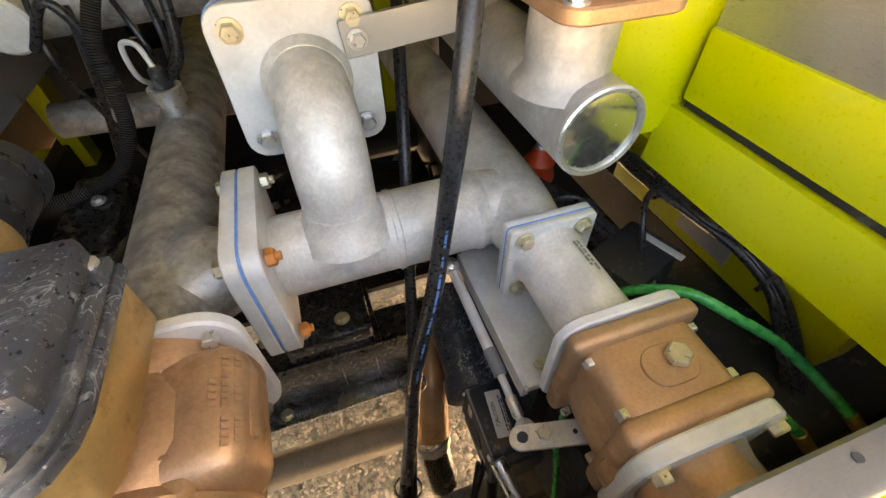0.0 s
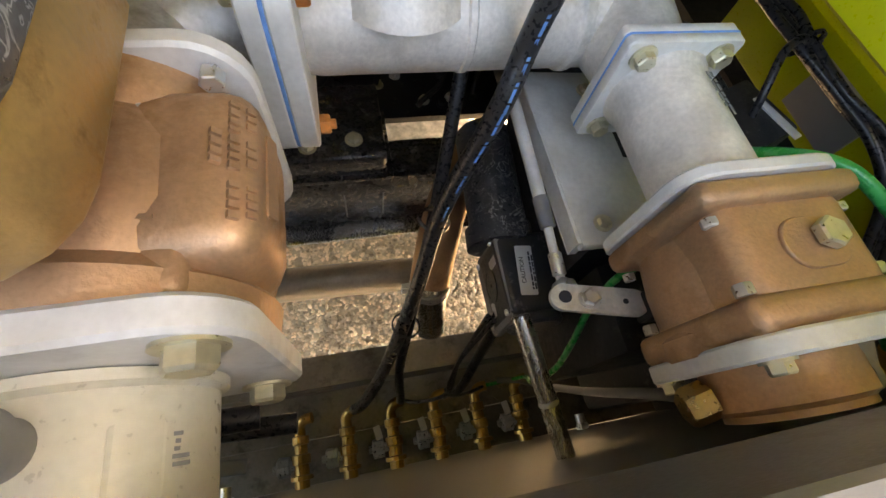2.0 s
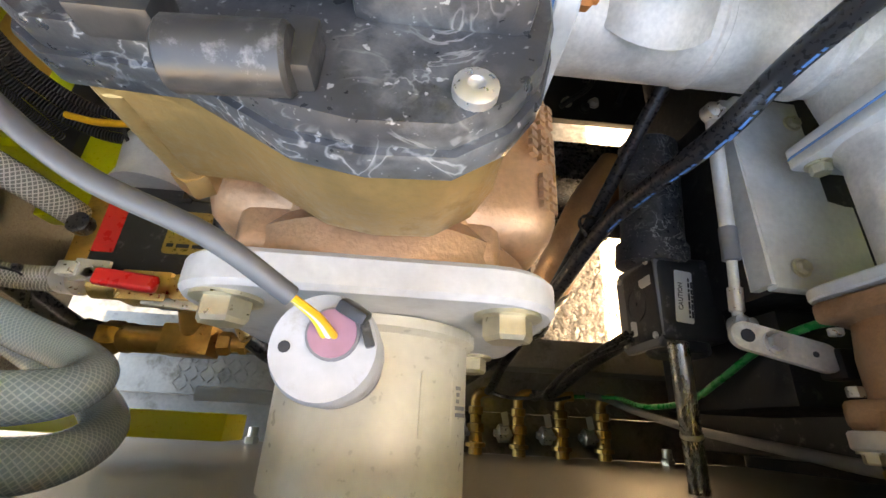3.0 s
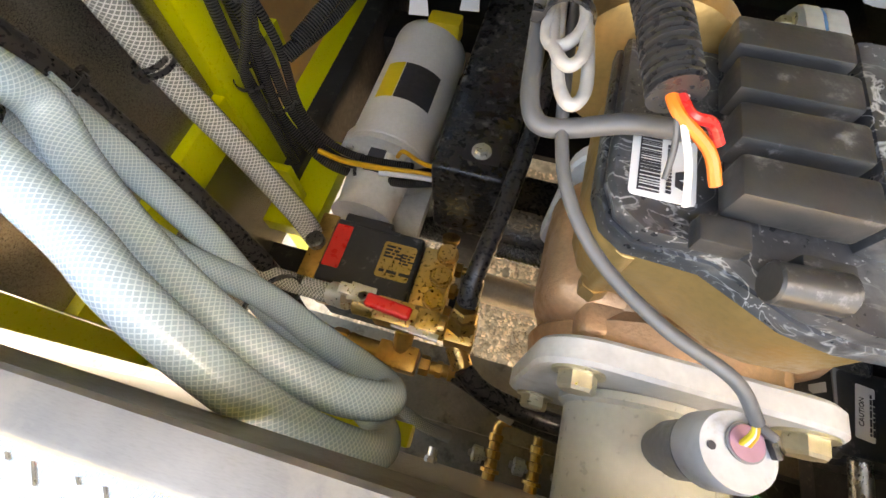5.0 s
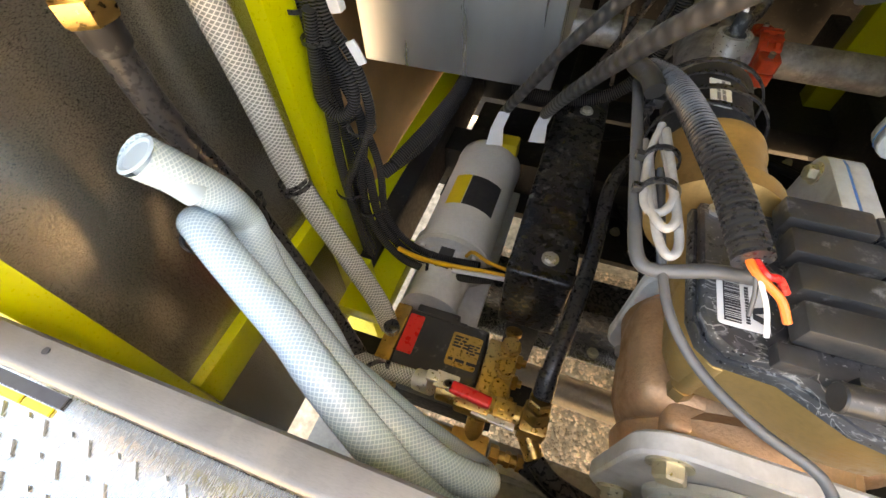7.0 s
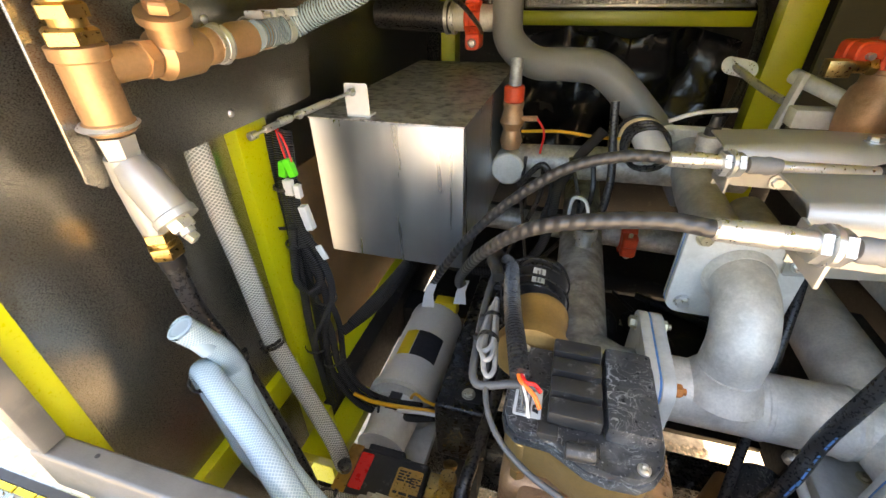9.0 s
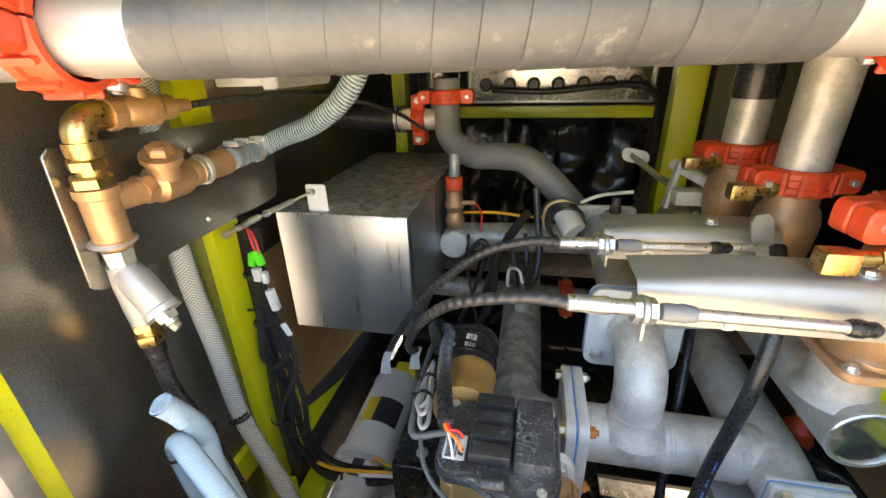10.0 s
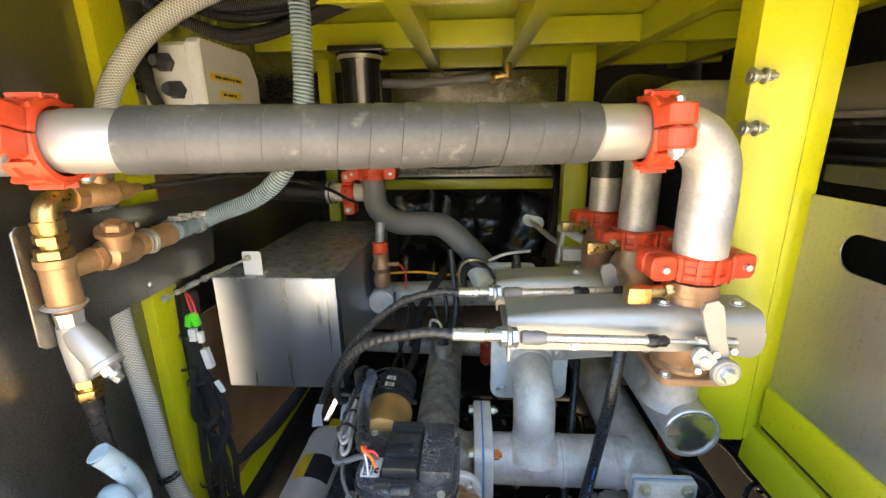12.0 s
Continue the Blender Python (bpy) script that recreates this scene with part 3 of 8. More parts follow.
slab("door_top_rail", (0.385, -0.62, 2.40), (0.41, 0.398, 2.43), BLK, "black strip above the side door panel", "rail", 0.003)
door = thing("side_panel", (0.375, 0.15, 1.993), "brushed stainless side door panel with an oval grip hole", "panel", "", "structure")
bm = B()
hole = [(0.255 + y, 2.30 + z) for y, z in rrect(0.13, 0.062, 0.03, 6)]
outer = [(-0.62, 1.993), (0.398, 1.993), (0.398, 2.378), (-0.62, 2.378)]
vo = [bm.verts.new((0.374, y, z)) for y, z in outer]
vh = [bm.verts.new((0.374, y, z)) for y, z in hole]
eds = [bm.edges.new((vo[i], vo[(i + 1) % 4])) for i in range(4)] + [bm.edges.new((vh[i], vh[(i + 1) % len(vh)])) for i in range(len(vh))]
bmesh.ops.triangle_fill(bm, use_beauty=True, use_dissolve=False, edges=eds)
res = bmesh.ops.extrude_face_region(bm, geom=bm.faces[:])
bmesh.ops.translate(bm, verts=[g for g in res["geom"] if isinstance(g, bmesh.types.BMVert)], vec=(0.003, 0, 0))
part("sheet", bm, DOORM, door)
# added skirt, out of view; its lower edge sets how far sun reaches
slab("skirt_right", (0.602, -0.10, 0.80), (0.618, 2.1, 1.496), BLK, "unseen black skirt added to hold sun off the gravel", "wall")
# black shell added round the side space to keep sun and sky out
slab("shelf_right_void", (0.60, -0.10, 1.498), (1.03, 2.115, 1.518), BLK, "added black floor closing the dark space beyond the side door", "floor")
slab("wall_right_void", (1.01, -0.10, 1.52), (1.03, 2.115, 2.897), BLK, "added black wall closing the dark space beyond the side door", "wall")
slab("wall_void_front", (0.62, -0.12, 1.52), (1.03, -0.102, 2.897), BLK, "unseen black wall added to keep the side space dark", "wall")
for k, z in enumerate((2.44, 2.47, 2.50)):
    slab("void_slat", (0.46, 0.2, z - 0.008), (0.59, 0.62, z), BLK, "black ribbed slat in the dark side space", "slat", 0.002)
slab("void_panel", (0.50, 0.20, 2.52), (0.585, 0.6, 2.60), STEEL, "olive reflecting sheet in the dark side space", "panel")

# roof frame: yellow beams and sheet
slab("ceiling", (-1.13, 0.3, 2.90), (1.03, 2.17, 2.95), YEL, "yellow painted roof sheet", "ceiling")
slab("ceiling_front", (-1.13, -0.03, 2.90), (1.03, 0.298, 2.95), YEL, "yellow painted roof edge", "ceiling")
# added above the view: blocks high sky light from the upper pipework
slab("wall_front_upper", (-1.13, -0.05, 2.64), (1.03, -0.032, 2.95), YEL, "unseen yellow board added to cut sky light on the upper pipes", "wall", 0.002)
for x in (-0.404, -0.03, 0.43, 0.86):
    slab("roof_beam_long", (x - 0.030, 0.3, 2.80), (x + 0.030, 2.2, 2.897), YEL, "yellow painted roof beam", "beam", 0.003)
for y in (0.80, 1.385, 1.95):
    slab("roof_beam_cross", (-1.06, y - 0.025, 2.803), (1.005, y + 0.025, 2.894), YEL, "yellow painted roof cross beam", "beam", 0.003)
slab("post_rear_right", (0.20, 1.56, 1.3), (0.305, 1.64, 2.80), YEL, "rear yellow painted post", "post", 0.004)
slab("post_rear_left", (-0.89, 1.56, 1.3), (-0.835, 1.64, 2.80), YEL, "rear yellow painted post", "post", 0.004)
slab("rail_rear", (-0.83, 1.80, 2.205), (0.20, 1.84, 2.255), YEL, "yellow painted rear cross rail", "rail", 0.003)
slab("wall_rear", (-1.13, 2.12, 0.62), (1.03, 2.16, 2.897), BLK, "dark rear wall of the compartment", "wall")
# stainless sheet; the dim yellow it reflects is put into its olive colour
slab("wall_rear_right", (0.31, 1.50, 1.75), (0.60, 1.52, 2.45), OLIVE, "stainless sheet beside the rear post, yellow reflection painted dark olive", "panel")


# ---- upper pipework ----
def flange_plate(parent, c, n, u, w, h, t, m, rad=0.018, name="flange_plate", label=""):
    """A square plate centred on c, facing n."""
    n, u = V(n).normalized(), V(u).normalized()
    v = n.cross(u)
    bm = B()
    prism(bm, V(c) - n * (t / 2), u, v, rrect(w, h, rad, 4), t, 0.0015)
    return part(name, bm, m, parent, label)


def bend(p, c_in, c_out, rad, k=8):
    """Points round a corner at p, coming along c_in and leaving along c_out."""
    a, b = V(c_in).normalized(), V(c_out).normalized()
    ctr = V(p) - a * rad + b * rad
    return [ctr - b * rad * math.cos(math.pi / 2 * i / k) + a * rad * math.sin(math.pi / 2 * i / k) for i in range(k + 1)]


TA, TB = V((-0.80, 0.152, 2.487)), V((0.085, 0.318, 2.487))
tdir = (TB - TA).normalized()


def along(x):
    return TA + tdir * ((x - TA.x) / tdir.x)


tp = thing("wrapped_pipe", along(-0.35), "grey rubber-tape wrapped pipe with bare aluminium ends", "pipe")
bm = B()
L = (along(-0.042) - along(-0.672)).length
prof = [(0, 0.0425)]
d = 0.0
rnd = random.Random(4)
while d < L - 0.02:
    step = 0.046 + rnd.uniform(-0.006, 0.006)
    prof += [(d + 0.0012, 0.0450 + rnd.uniform(0, 0.0007)), (min(d + step * 0.9, L - 0.002), 0.0444), (min(d + step, L - 0.001), 0.0436)]
    d += step
prof.append((L, 0.0425))
lathe(bm, along(-0.672), tdir, prof, 44)
# the spiral lap: each ring leans a little
for v in bm.verts:
    rel = v.co - along(-0.672)
    v.co += tdir * (rel.z * 0.12)
part("tape_wrap", bm, TAPE, tp, "dark grey rubber tape in overlapping turns", 20)
for x0, x1 in ((-0.755, -0.658), (-0.052, 0.042)):
    bm = B()
    h = (along(x1) - along(x0)).length
    lathe(bm, along(x0), tdir, [(0, 0.0395), (0.012, 0.0395), (0.014, 0.0415), (h - 0.014, 0.0415), (h - 0.012, 0.0395 if x0 > -0.5 else 0.0415), (h, 0.0395 if x0 > -0.5 else 0.0415)], 40)
    part("pipe_end", bm, SATIN, tp, "bare matt aluminium pipe end")

coupling(along(-0.772), tdir, 0.0425, (0.2, -1, 0.25), "orange-red grooved coupling between wrapped pipe and feed pipe")
coupling(along(0.060), tdir, 0.0425, (0, -1, 0.1), "orange-red grooved coupling between wrapped pipe and elbow")
bm = B()
tube(bm, [along(-0.79), along(-1.6)], 0.0425, 32, 1)
solid("feed_pipe", bm, PIPE_DK, "grey galvanised pipe running out sideways", "pipe")

# elbow and front riser
RX, RY = 0.174, 0.352
bm = B()
corner = V((RX, RY, 2.487))
pts = [along(0.065)] + bend(corner, tdir, (0, 0, -1), 0.075) + [V((RX, RY, 2.30))]
tube(bm, pts, lambda s: 0.0418, 36, 1)
el = thing("elbow_pipe", (RX, RY, 2.29), "matt grey aluminium elbow and riser", "pipe")
part("elbow", bm, PIPE, el)
bm = B()
lathe(bm, (RX, RY, 2.275), (0, 0, 1), [(0, 0.0425), (0.115, 0.0430), (0.117, 0.0418)], 36)
part("riser", bm, PIPE, el, "brushed aluminium riser sleeve")


def riser_valve(x, y, zc, label, riser_top, top_mat, fit=True):
    """Coupling, bronze ball valve on a flange and stub, and the riser above."""
    coupling((x, y, zc), (0, 0, 1), 0.0425, (1, 0.12, 0), "orange-red grooved coupling on a riser above a bronze valve")
    vt = thing("bronze_valve", (x, y, 2.05), label, "valve", "bronze valves on the manifold")
    bm = B()
    lathe(bm, (x, y, 2.062), (0, 0, 1), [(0, 0.050), (0.010, 0.050), (0.016, 0.045), (0.04, 0.052), (0.09, 0.055), (0.115, 0.050), (0.125, 0.043), (0.145, 0.043), (0.147, 0.046), (0.17, 0.046)], 40)
    part("body", bm, BRONZE, vt, "cast bronze valve body")
    bm = B()
    prism(bm, (x, y, 2.050), (1, 0, 0), (0, 1, 0), rrect(0.118, 0.118, 0.02, 4), 0.014, 0.002)
    part("flange", bm, BRONZE, vt)
    for sx in (-1, 1):
        for sy in (-1, 1):
            bolt(vt, (x + sx * 0.045, y + sy * 0.045, 2.064), (0, 0, 1), 0.0075, 0.006)
    if fit:
        bm = B()
        hexa(bm, (x - 0.05, y - 0.03, 2.222), (-1, -0.25, 0), 0.015, 0.014)
        cyl(bm, (x - 0.064, y - 0.0335, 2.222), (x - 0.096, y - 0.04, 2.222), 0.011, 16)
        box(bm, (x - 0.110, y - 0.044, 2.220), (0.040, 0.030, 0.030), 0.006)
        part("drain_fitting", bm, BRASS, vt, "yellow brass elbow fitting")
    if riser_top:
        bm = B()
        lathe(bm, (x, y, zc + 0.006), (0, 0, 1), [(0, 0.0420), (0.02, 0.0420), (riser_top - zc - 0.006, 0.0420)], 32)
        solid("riser_pipe", bm, top_mat, "matt aluminium riser pipe", "pipe", "riser pipes")
    return vt


riser_valve(RX, RY + 0.012, 2.262, "cast bronze ball valve with lever below the front riser", 0, PIPE)
riser_valve(0.185, 0.66, 2.235, "cast bronze ball valve below the middle riser", 2.47, PIPE)
riser_valve(0.175, 0.89, 2.24, "cast bronze ball valve below the rear riser", 2.38, PIPE)
bm = B()
tube(bm, [(0.175, 0.89, 2.36), (0.175, 0.89, 2.44), (0.19, 0.92, 2.53), (0.26, 1.02, 2.60), (0.38, 1.16, 2.615), (0.55, 1.3, 2.61)], 0.046, 24, 7)
solid("riser_hose", bm, RUB, "black rubber hose clamped on the rear riser", "hose")

# manifold pipe with open-looking polished end
mf = thing("manifold_pipe", (0.20, 0.7, 1.92), "matt aluminium manifold pipe with a shiny capped end", "pipe")
MX, MZ = 0.205, 1.925
bm = B()
lathe(bm, (MX, 0.338, MZ), (0, 1, 0), [(0.003, 0.047), (0, 0.050), (0.003, 0.0525), (1.0, 0.0525)], 44)
part("pipe", bm, PIPE, mf)
bm = B()
lathe(bm, (MX, 0.341, MZ), (0, -1, 0), [(0, 0.047), (0.0015, 0.044), (0.0015, 0.0)], 40)
part("end_cap", bm, MIRR, mf, "polished disc closing the pipe")
bm = B()
lathe(bm, (MX, 0.3405, MZ), (0, -1, 0), [(-0.002, 0.0528), (0.002, 0.0528), (0.004, 0.0505), (0.003, 0.046), (-0.001, 0.046)], 44)
part("end_bead", bm, CHROME, mf, "bright weld bead round the end")
for y in (0.415, 0.67, 0.90):
    bm = B()
    lathe(bm, (0.190, y - 0.01, MZ + 0.03), (0, 0, 1), [(0, 0.060), (0.012, 0.050), (0.02, 0.046), (0.094, 0.046)], 36)
    part("stub", bm, PIPE, mf, "welded stub with bead")

# ---- middle pipework: header, tee, elbow ----
PZ = 1.75
hd = thing("header_pipe", (-0.30, 0.8, PZ), "weathered mottled aluminium header pipe with a sensor port", "pipe")
bm = B()
lathe(bm, (-0.305, 0.30, PZ), (0, 1, 0), [(0, 0.056), (1.15, 0.056)], 44)
part("pipe", bm, PIPE_DK, hd)
bm = B()
lathe(bm, (-0.305, 0.455, PZ), (1, 0, 0), [(0, 0.100), (0.03, 0.088), (0.055, 0.070), (0.075, 0.0575), (0.092, 0.056), (0.106, 0.056)], 40)
for v in bm.verts:
    f = min(1.0, (v.co.x + 0.305) / 0.085)
    v.co.z = PZ + (v.co.z - PZ) * (0.50 + 0.50 * f)
part("branch", bm, PIPE_DK, hd, "flared welded branch")
bm = B()
lathe(bm, (-0.305, 0.815, PZ + 0.045), (0, 0, 1), [(0, 0.020), (0.03, 0.020), (0.031, 0.027), (0.058, 0.027), (0.059, 0.021), (0.045, 0.02)], 28)
part("sensor_port", bm, CHROME, hd, "threaded sensor boss")
sn = thing("pressure_sensor", (-0.305, 0.815, PZ + 0.10), "black sensor plugged into the header pipe boss", "sensor")
bm = B()
lathe(bm, (-0.305, 0.815, PZ + 0.096), (0, 0, 1), [(0, 0.017), (0.006, 0.017), (0.008, 0.012), (0.035, 0.012), (0.04, 0.008)], 20)
part("body", bm, PLAST, sn)
bm = B()
tube(bm, [(-0.305, 0.815, PZ + 0.13), (-0.318, 0.83, PZ + 0.165), (-0.345, 0.85, PZ + 0.16), (-0.35, 0.87, PZ + 0.10), (-0.34, 0.95, PZ + 0.05)], 0.0045, 10)
part("lead", bm, LTGREY, sn, "light grey lead")

fl = thing("pipe_flange", (-0.185, 0.455, PZ), "pair of square bolted flange plates with blue gasket line", "flange")
flange_plate(fl, (-0.203, 0.455, PZ), (1, 0, 0), (0, 1, 0), 0.200, 0.196, 0.017, PLATE, 0.03)
flange_plate(fl, (-0.181, 0.455, PZ), (1, 0, 0), (0, 1, 0), 0.200, 0.196, 0.020, PLATE, 0.03)
flange_plate(fl, (-0.193, 0.455, PZ), (1, 0, 0), (0, 1, 0), 0.1985, 0.1945, 0.005, BLUE, 0.03, "gasket", "blue gasket edge")
for sy in (-1, 1):
    for sz in (-1, 1):
        p = V((0, 0.455 + sy * 0.074, PZ + sz * 0.074))
        bolt(fl, p + V((-0.2115, 0, 0)), (-1, 0, 0), 0.011, 0.010, ZINCY)
        bolt(fl, p + V((-0.171, 0, 0)), (1, 0, 0), 0.011, 0.011, RUST if sy < 0 else ZINCY, False, 0.008, "nut", "orange-marked nut" if sy < 0 else "")

te = thing("tee_pipe", (-0.05, 0.455, PZ), "bead-blasted aluminium tee welded into a run of pipe", "pipe")
bm = B()
lathe(bm, (-0.171, 0.455, PZ), (1, 0, 0), [(0, 0.055), (0.012, 0.0565), (0.155, 0.0565), (0.157, 0.0585), (0.163, 0.0585), (0.165, 0.0565), (0.32, 0.0565)], 44)
part("run", bm, CAST, te)
bm = B()
lathe(bm, (-0.075, 0.452, PZ + 0.030), (0, 0, 1), [(0, 0.068), (0.018, 0.058), (0.03, 0.050), (0.045, 0.0475)], 40)
part("saddle", bm, CAST, te, "welded saddle with bead")
bm = B()
pts = [V((-0.075, 0.455, PZ + 0.05))] + bend((-0.075, 0.455, 1.938), (0, 0, 1), (0, 1, 0), 0.085, 10) + [V((-0.075, 0.552, 1.938))]
tube(bm, pts, 0.047, 40, 1)
part("elbow", bm, CAST, te, "smooth bead-blasted elbow")
bm = B()
lathe(bm, (-0.075, 0.535, 1.938), (0, 1, 0), [(0, 0.048), (0.008, 0.053), (0.014, 0.055)], 40)
part("weld_bead", bm, CAST, te)

ep = thing("elbow_flange", (-0.077, 0.555, 1.85), "light grey four-bolt flange plate with blue smears", "flange")
flange_plate(ep, (-0.077, 0.557, 1.938), (0, 1, 0), (1, 0, 0), 0.185, 0.185, 0.013, PLATE, 0.026)
flange_plate(ep, (-0.077, 0.571, 1.938), (0, 1, 0), (1, 0, 0), 0.185, 0.185, 0.013, PLATE, 0.026)
flange_plate(ep, (-0.077, 0.564, 1.938), (0, 1, 0), (1, 0, 0), 0.1865, 0.1865, 0.003, BLUE, 0.026, "gasket", "blue gasket edge")
for sx in (-1, 1):
    for sz in (-1, 1):
        bolt(ep, (-0.077 + sx * 0.066, 0.550, 1.938 + sz * 0.066), (0, -1, 0), 0.0105, 0.010, ZINCY if sz > 0 else CHROME)
bm = B()
tube(bm, [(-0.077, 0.578, 1.938), (-0.077, 0.80, 1.938), (-0.078, 0.93, 1.955), (-0.08, 1.02, 2.0)], 0.047, 32, 5)
solid("rear_branch_pipe", bm, PIPE, "matt aluminium branch pipe running back from the flange", "pipe")

# flat strap from the flange's upper bolt towards the lever bracket
sr = thing("strap_bracket", (0.06, 0.55, 1.99), "bare aluminium strap bolted to the grey flange plate", "bracket")
bm = B()
prism(bm, (0.055, 0.538, 1.990), (1, 0, 0.10), (-0.10, 0, 1), rrect(0.165, 0.042, 0.003, 2), -0.005, 0.001)
part("bar", bm, SATIN, sr)
bolt(sr, (-0.010, 0.533, 1.984), (0, -1, 0), 0.009, 0.007, CHROME)
# right-hand run towards the second meter
ry = thing("meter_run_pipe", (0.175, 0.7, PZ), "bead-blasted aluminium pipe run joining the tee", "pipe")
bm = B()
lathe(bm, (0.17, 0.362, PZ), (0, 1, 0), [(0, 0.047), (0.06, 0.055), (0.10, 0.058), (0.85, 0.058)], 40)
part("pipe", bm, CAST, ry)
bm = B()
lathe(bm, (0.09, 0.455, PZ), (1, 0, 0), [(0, 0.0565), (0.012, 0.0565), (0.016, 0.060), (0.022, 0.060), (0.026, 0.057), (0.07, 0.05)], 40)
part("weld_bead", bm, CAST, ry)


# ---- first flow meter with its electric controller ----
m1 = thing("flow_meter", (-0.306, 0.2, 1.65), "cast bronze flow meter between two pale flange plates", "flow meter")
MC = V((-0.3015, 0, 1.75))
bm = B()
lathe(bm, MC + V((0, 0.138, 0)), (0, 1, 0), [(0, 0.098), (0.02, 0.101), (0.03, 0.094), (0.06, 0.103), (0.10, 0.102), (0.125, 0.094), (0.135, 0.099), (0.158, 0.101)], 44)
# lumps of the casting: shoulders and cut-outs
part("body", bm, BRONZE, m1, "sandy cast bronze body")
bm = B()
box(bm, (-0.300, 0.222, 1.786), (0.214, 0.128, 0.098), 0.034, (0, 0, 0), 5)
part("dome", bm, BRONZE, m1, "rounded cast shoulder")
bm = B()
box(bm, (-0.306, 0.160, 1.800), (0.150, 0.036, 0.060), 0.012, (0, 0, 0), 4)
part("front_rib", bm, BRONZE, m1)
for y, tk in ((0.128, 0.020), (0.302, 0.016)):
    bm = B()
    prism(bm, (MC.x, y - tk / 2, MC.z), (0, 0, 1), (1, 0, 0), rrect(0.200, 0.206, 0.040, 6), tk, 0.003)
    part("flange", bm, PLATE, m1, "pale grey flange plate")
for sx in (-1, 1):
    for sz in (-1, 1):
        bolt(m1, (MC.x + sx * 0.074, 0.118, MC.z + sz * 0.074), (0, -1, 0), 0.0135, 0.012, ZINCY)
        bm = B()
        cyl(bm, (MC.x + sx * 0.08, 0.292, MC.z + sz * 0.08), (MC.x + sx * 0.08, 0.28, MC.z + sz * 0.08), 0.008, 6)
        part("nut", bm, CHROME, m1, "", 25)
for y, rows, w in ((0.262, 2, 0.020), (0.236, 3, 0.026), (0.204, 2, 0.024)):
    bars(m1, (-0.2005, y, 1.8245), (0, -1, 0), (0.72, 0, -0.69), rows, w, 0.0062, BRONZE, "cast_lettering", 0.0032, True)
bm = B()
prism(bm, (-0.1945, 0.222, 1.808), (0, -1, 0), (0.40, 0, -0.92), rrect(0.062, 0.010, 0.002, 2), 0.004, 0.001)
part("casting_bar", bm, BRONZE, m1)
bm = B()
prism(bm, (-0.300, 0.190, 1.8345), (1, 0, 0), (0, 1, 0), [(-0.02, -0.002), (0.055, -0.006), (0.055, -0.003), (-0.02, 0.002)], 0.0015, 0.0)
part("casting_ridge", bm, BRONZE, m1)
bm = B()
lathe(bm, (-0.262, 0.262, 1.822), (0.25, 0.1, 1), [(0, 0.010), (0.006, 0.010), (0.008, 0.007), (0.012, 0.006), (0.013, 0)], 12)
part("plug", bm, CHROME, m1, "small steel plug screw")

ic = thing("sensor_tube", (-0.306, 0.07, 1.69), "ivory coated tube with faint print", "tube")
bm = B()
lathe(bm, MC + V((0, 0.117, 0)), (0, -1, 0), [(0, 0.066), (0.006, 0.066), (0.009, 0.061), (0.0945, 0.061)], 44)
part("tube", bm, IVORY, ic)
label_plate(ic, (-0.262, 0.072, 1.794), (0.73, 0, -0.68), (0, 1, 0), 0.026, 0.036, IVORY)
bars(ic, (-0.2615, 0.083, 1.7925), (0.73, 0, -0.68), (0, 1, 0), 5, 0.02, 0.0022, GREYP)

ss = thing("tube_sensor", (-0.306, 0.082, 1.81), "white round sensor head with pink seal and grey lead", "sensor")
bm = B()
lathe(bm, (-0.309, 0.086, 1.804), (0, 0, 1), [(0, 0.014), (0.02, 0.014), (0.022, 0.0175), (0.05, 0.0175), (0.054, 0.0198)], 32)
part("stem", bm, GREYP, ss)
bm = B()
lathe(bm, (-0.309, 0.086, 1.858), (0, 0, 1), [(0, 0.0192), (0.003, 0.0205), (0.026, 0.0205), (0.030, 0.0192), (0.030, 0.0)], 36)
part("head", bm, SENSW, ss, "white plastic cap")
bm = B()
lathe(bm, (-0.306, 0.0905, 1.8885), (0, 0, 1), [(0, 0.0088), (0.002, 0.0088), (0.002, 0.0)], 20)
part("seal", bm, PINK, ss, "pink potting compound")
bm = B()
lathe(bm, (-0.306, 0.0905, 1.8883), (0, 0, 1), [(0, 0.0098), (0.0012, 0.0098), (0.0012, 0.0088)], 24)
part("seal_rim", bm, GREYP, ss)
bm = B()
box(bm, (-0.299, 0.0985, 1.892), (0.012, 0.005, 0.008), 0.0015, (20, 0, -28))
box(bm, (-0.2935, 0.091, 1.8905), (0.0035, 0.010, 0.005), 0.001, (0, 0, 20))
part("clip", bm, PLAST, ss, "black cable clip")
bm = B()
lathe(bm, (-0.3225, 0.085, 1.8885), (0, 0, 1), [(0, 0.0022), (0.0004, 0.0022), (0.0005, 0)], 10)
part("screw_hole", bm, INK, ss)
LEAD = [(-0.307, 0.091, 1.894), (-0.316, 0.097, 1.913), (-0.337, 0.108, 1.931), (-0.372, 0.121, 1.938), (-0.404, 0.143, 1.943), (-0.425, 0.170, 1.950), (-0.435, 0.202, 1.957), (-0.440, 0.25, 1.962), (-0.443, 0.30, 1.965)]
bm = B()
tube(bm, LEAD[1:], 0.0034, 12)
part("lead", bm, LEADG, ss, "grey sheathed lead")
for k, mm in enumerate((YWIRE, WHITE, YLAB)):
    bm = B()
    tube(bm, [(-0.305 - 0.002 * k, 0.0895, 1.890), (-0.309 - 0.001 * k, 0.0935, 1.902), (-0.317, 0.0975, 1.914)], 0.0013, 8)
    part("wire", bm, mm, ss)

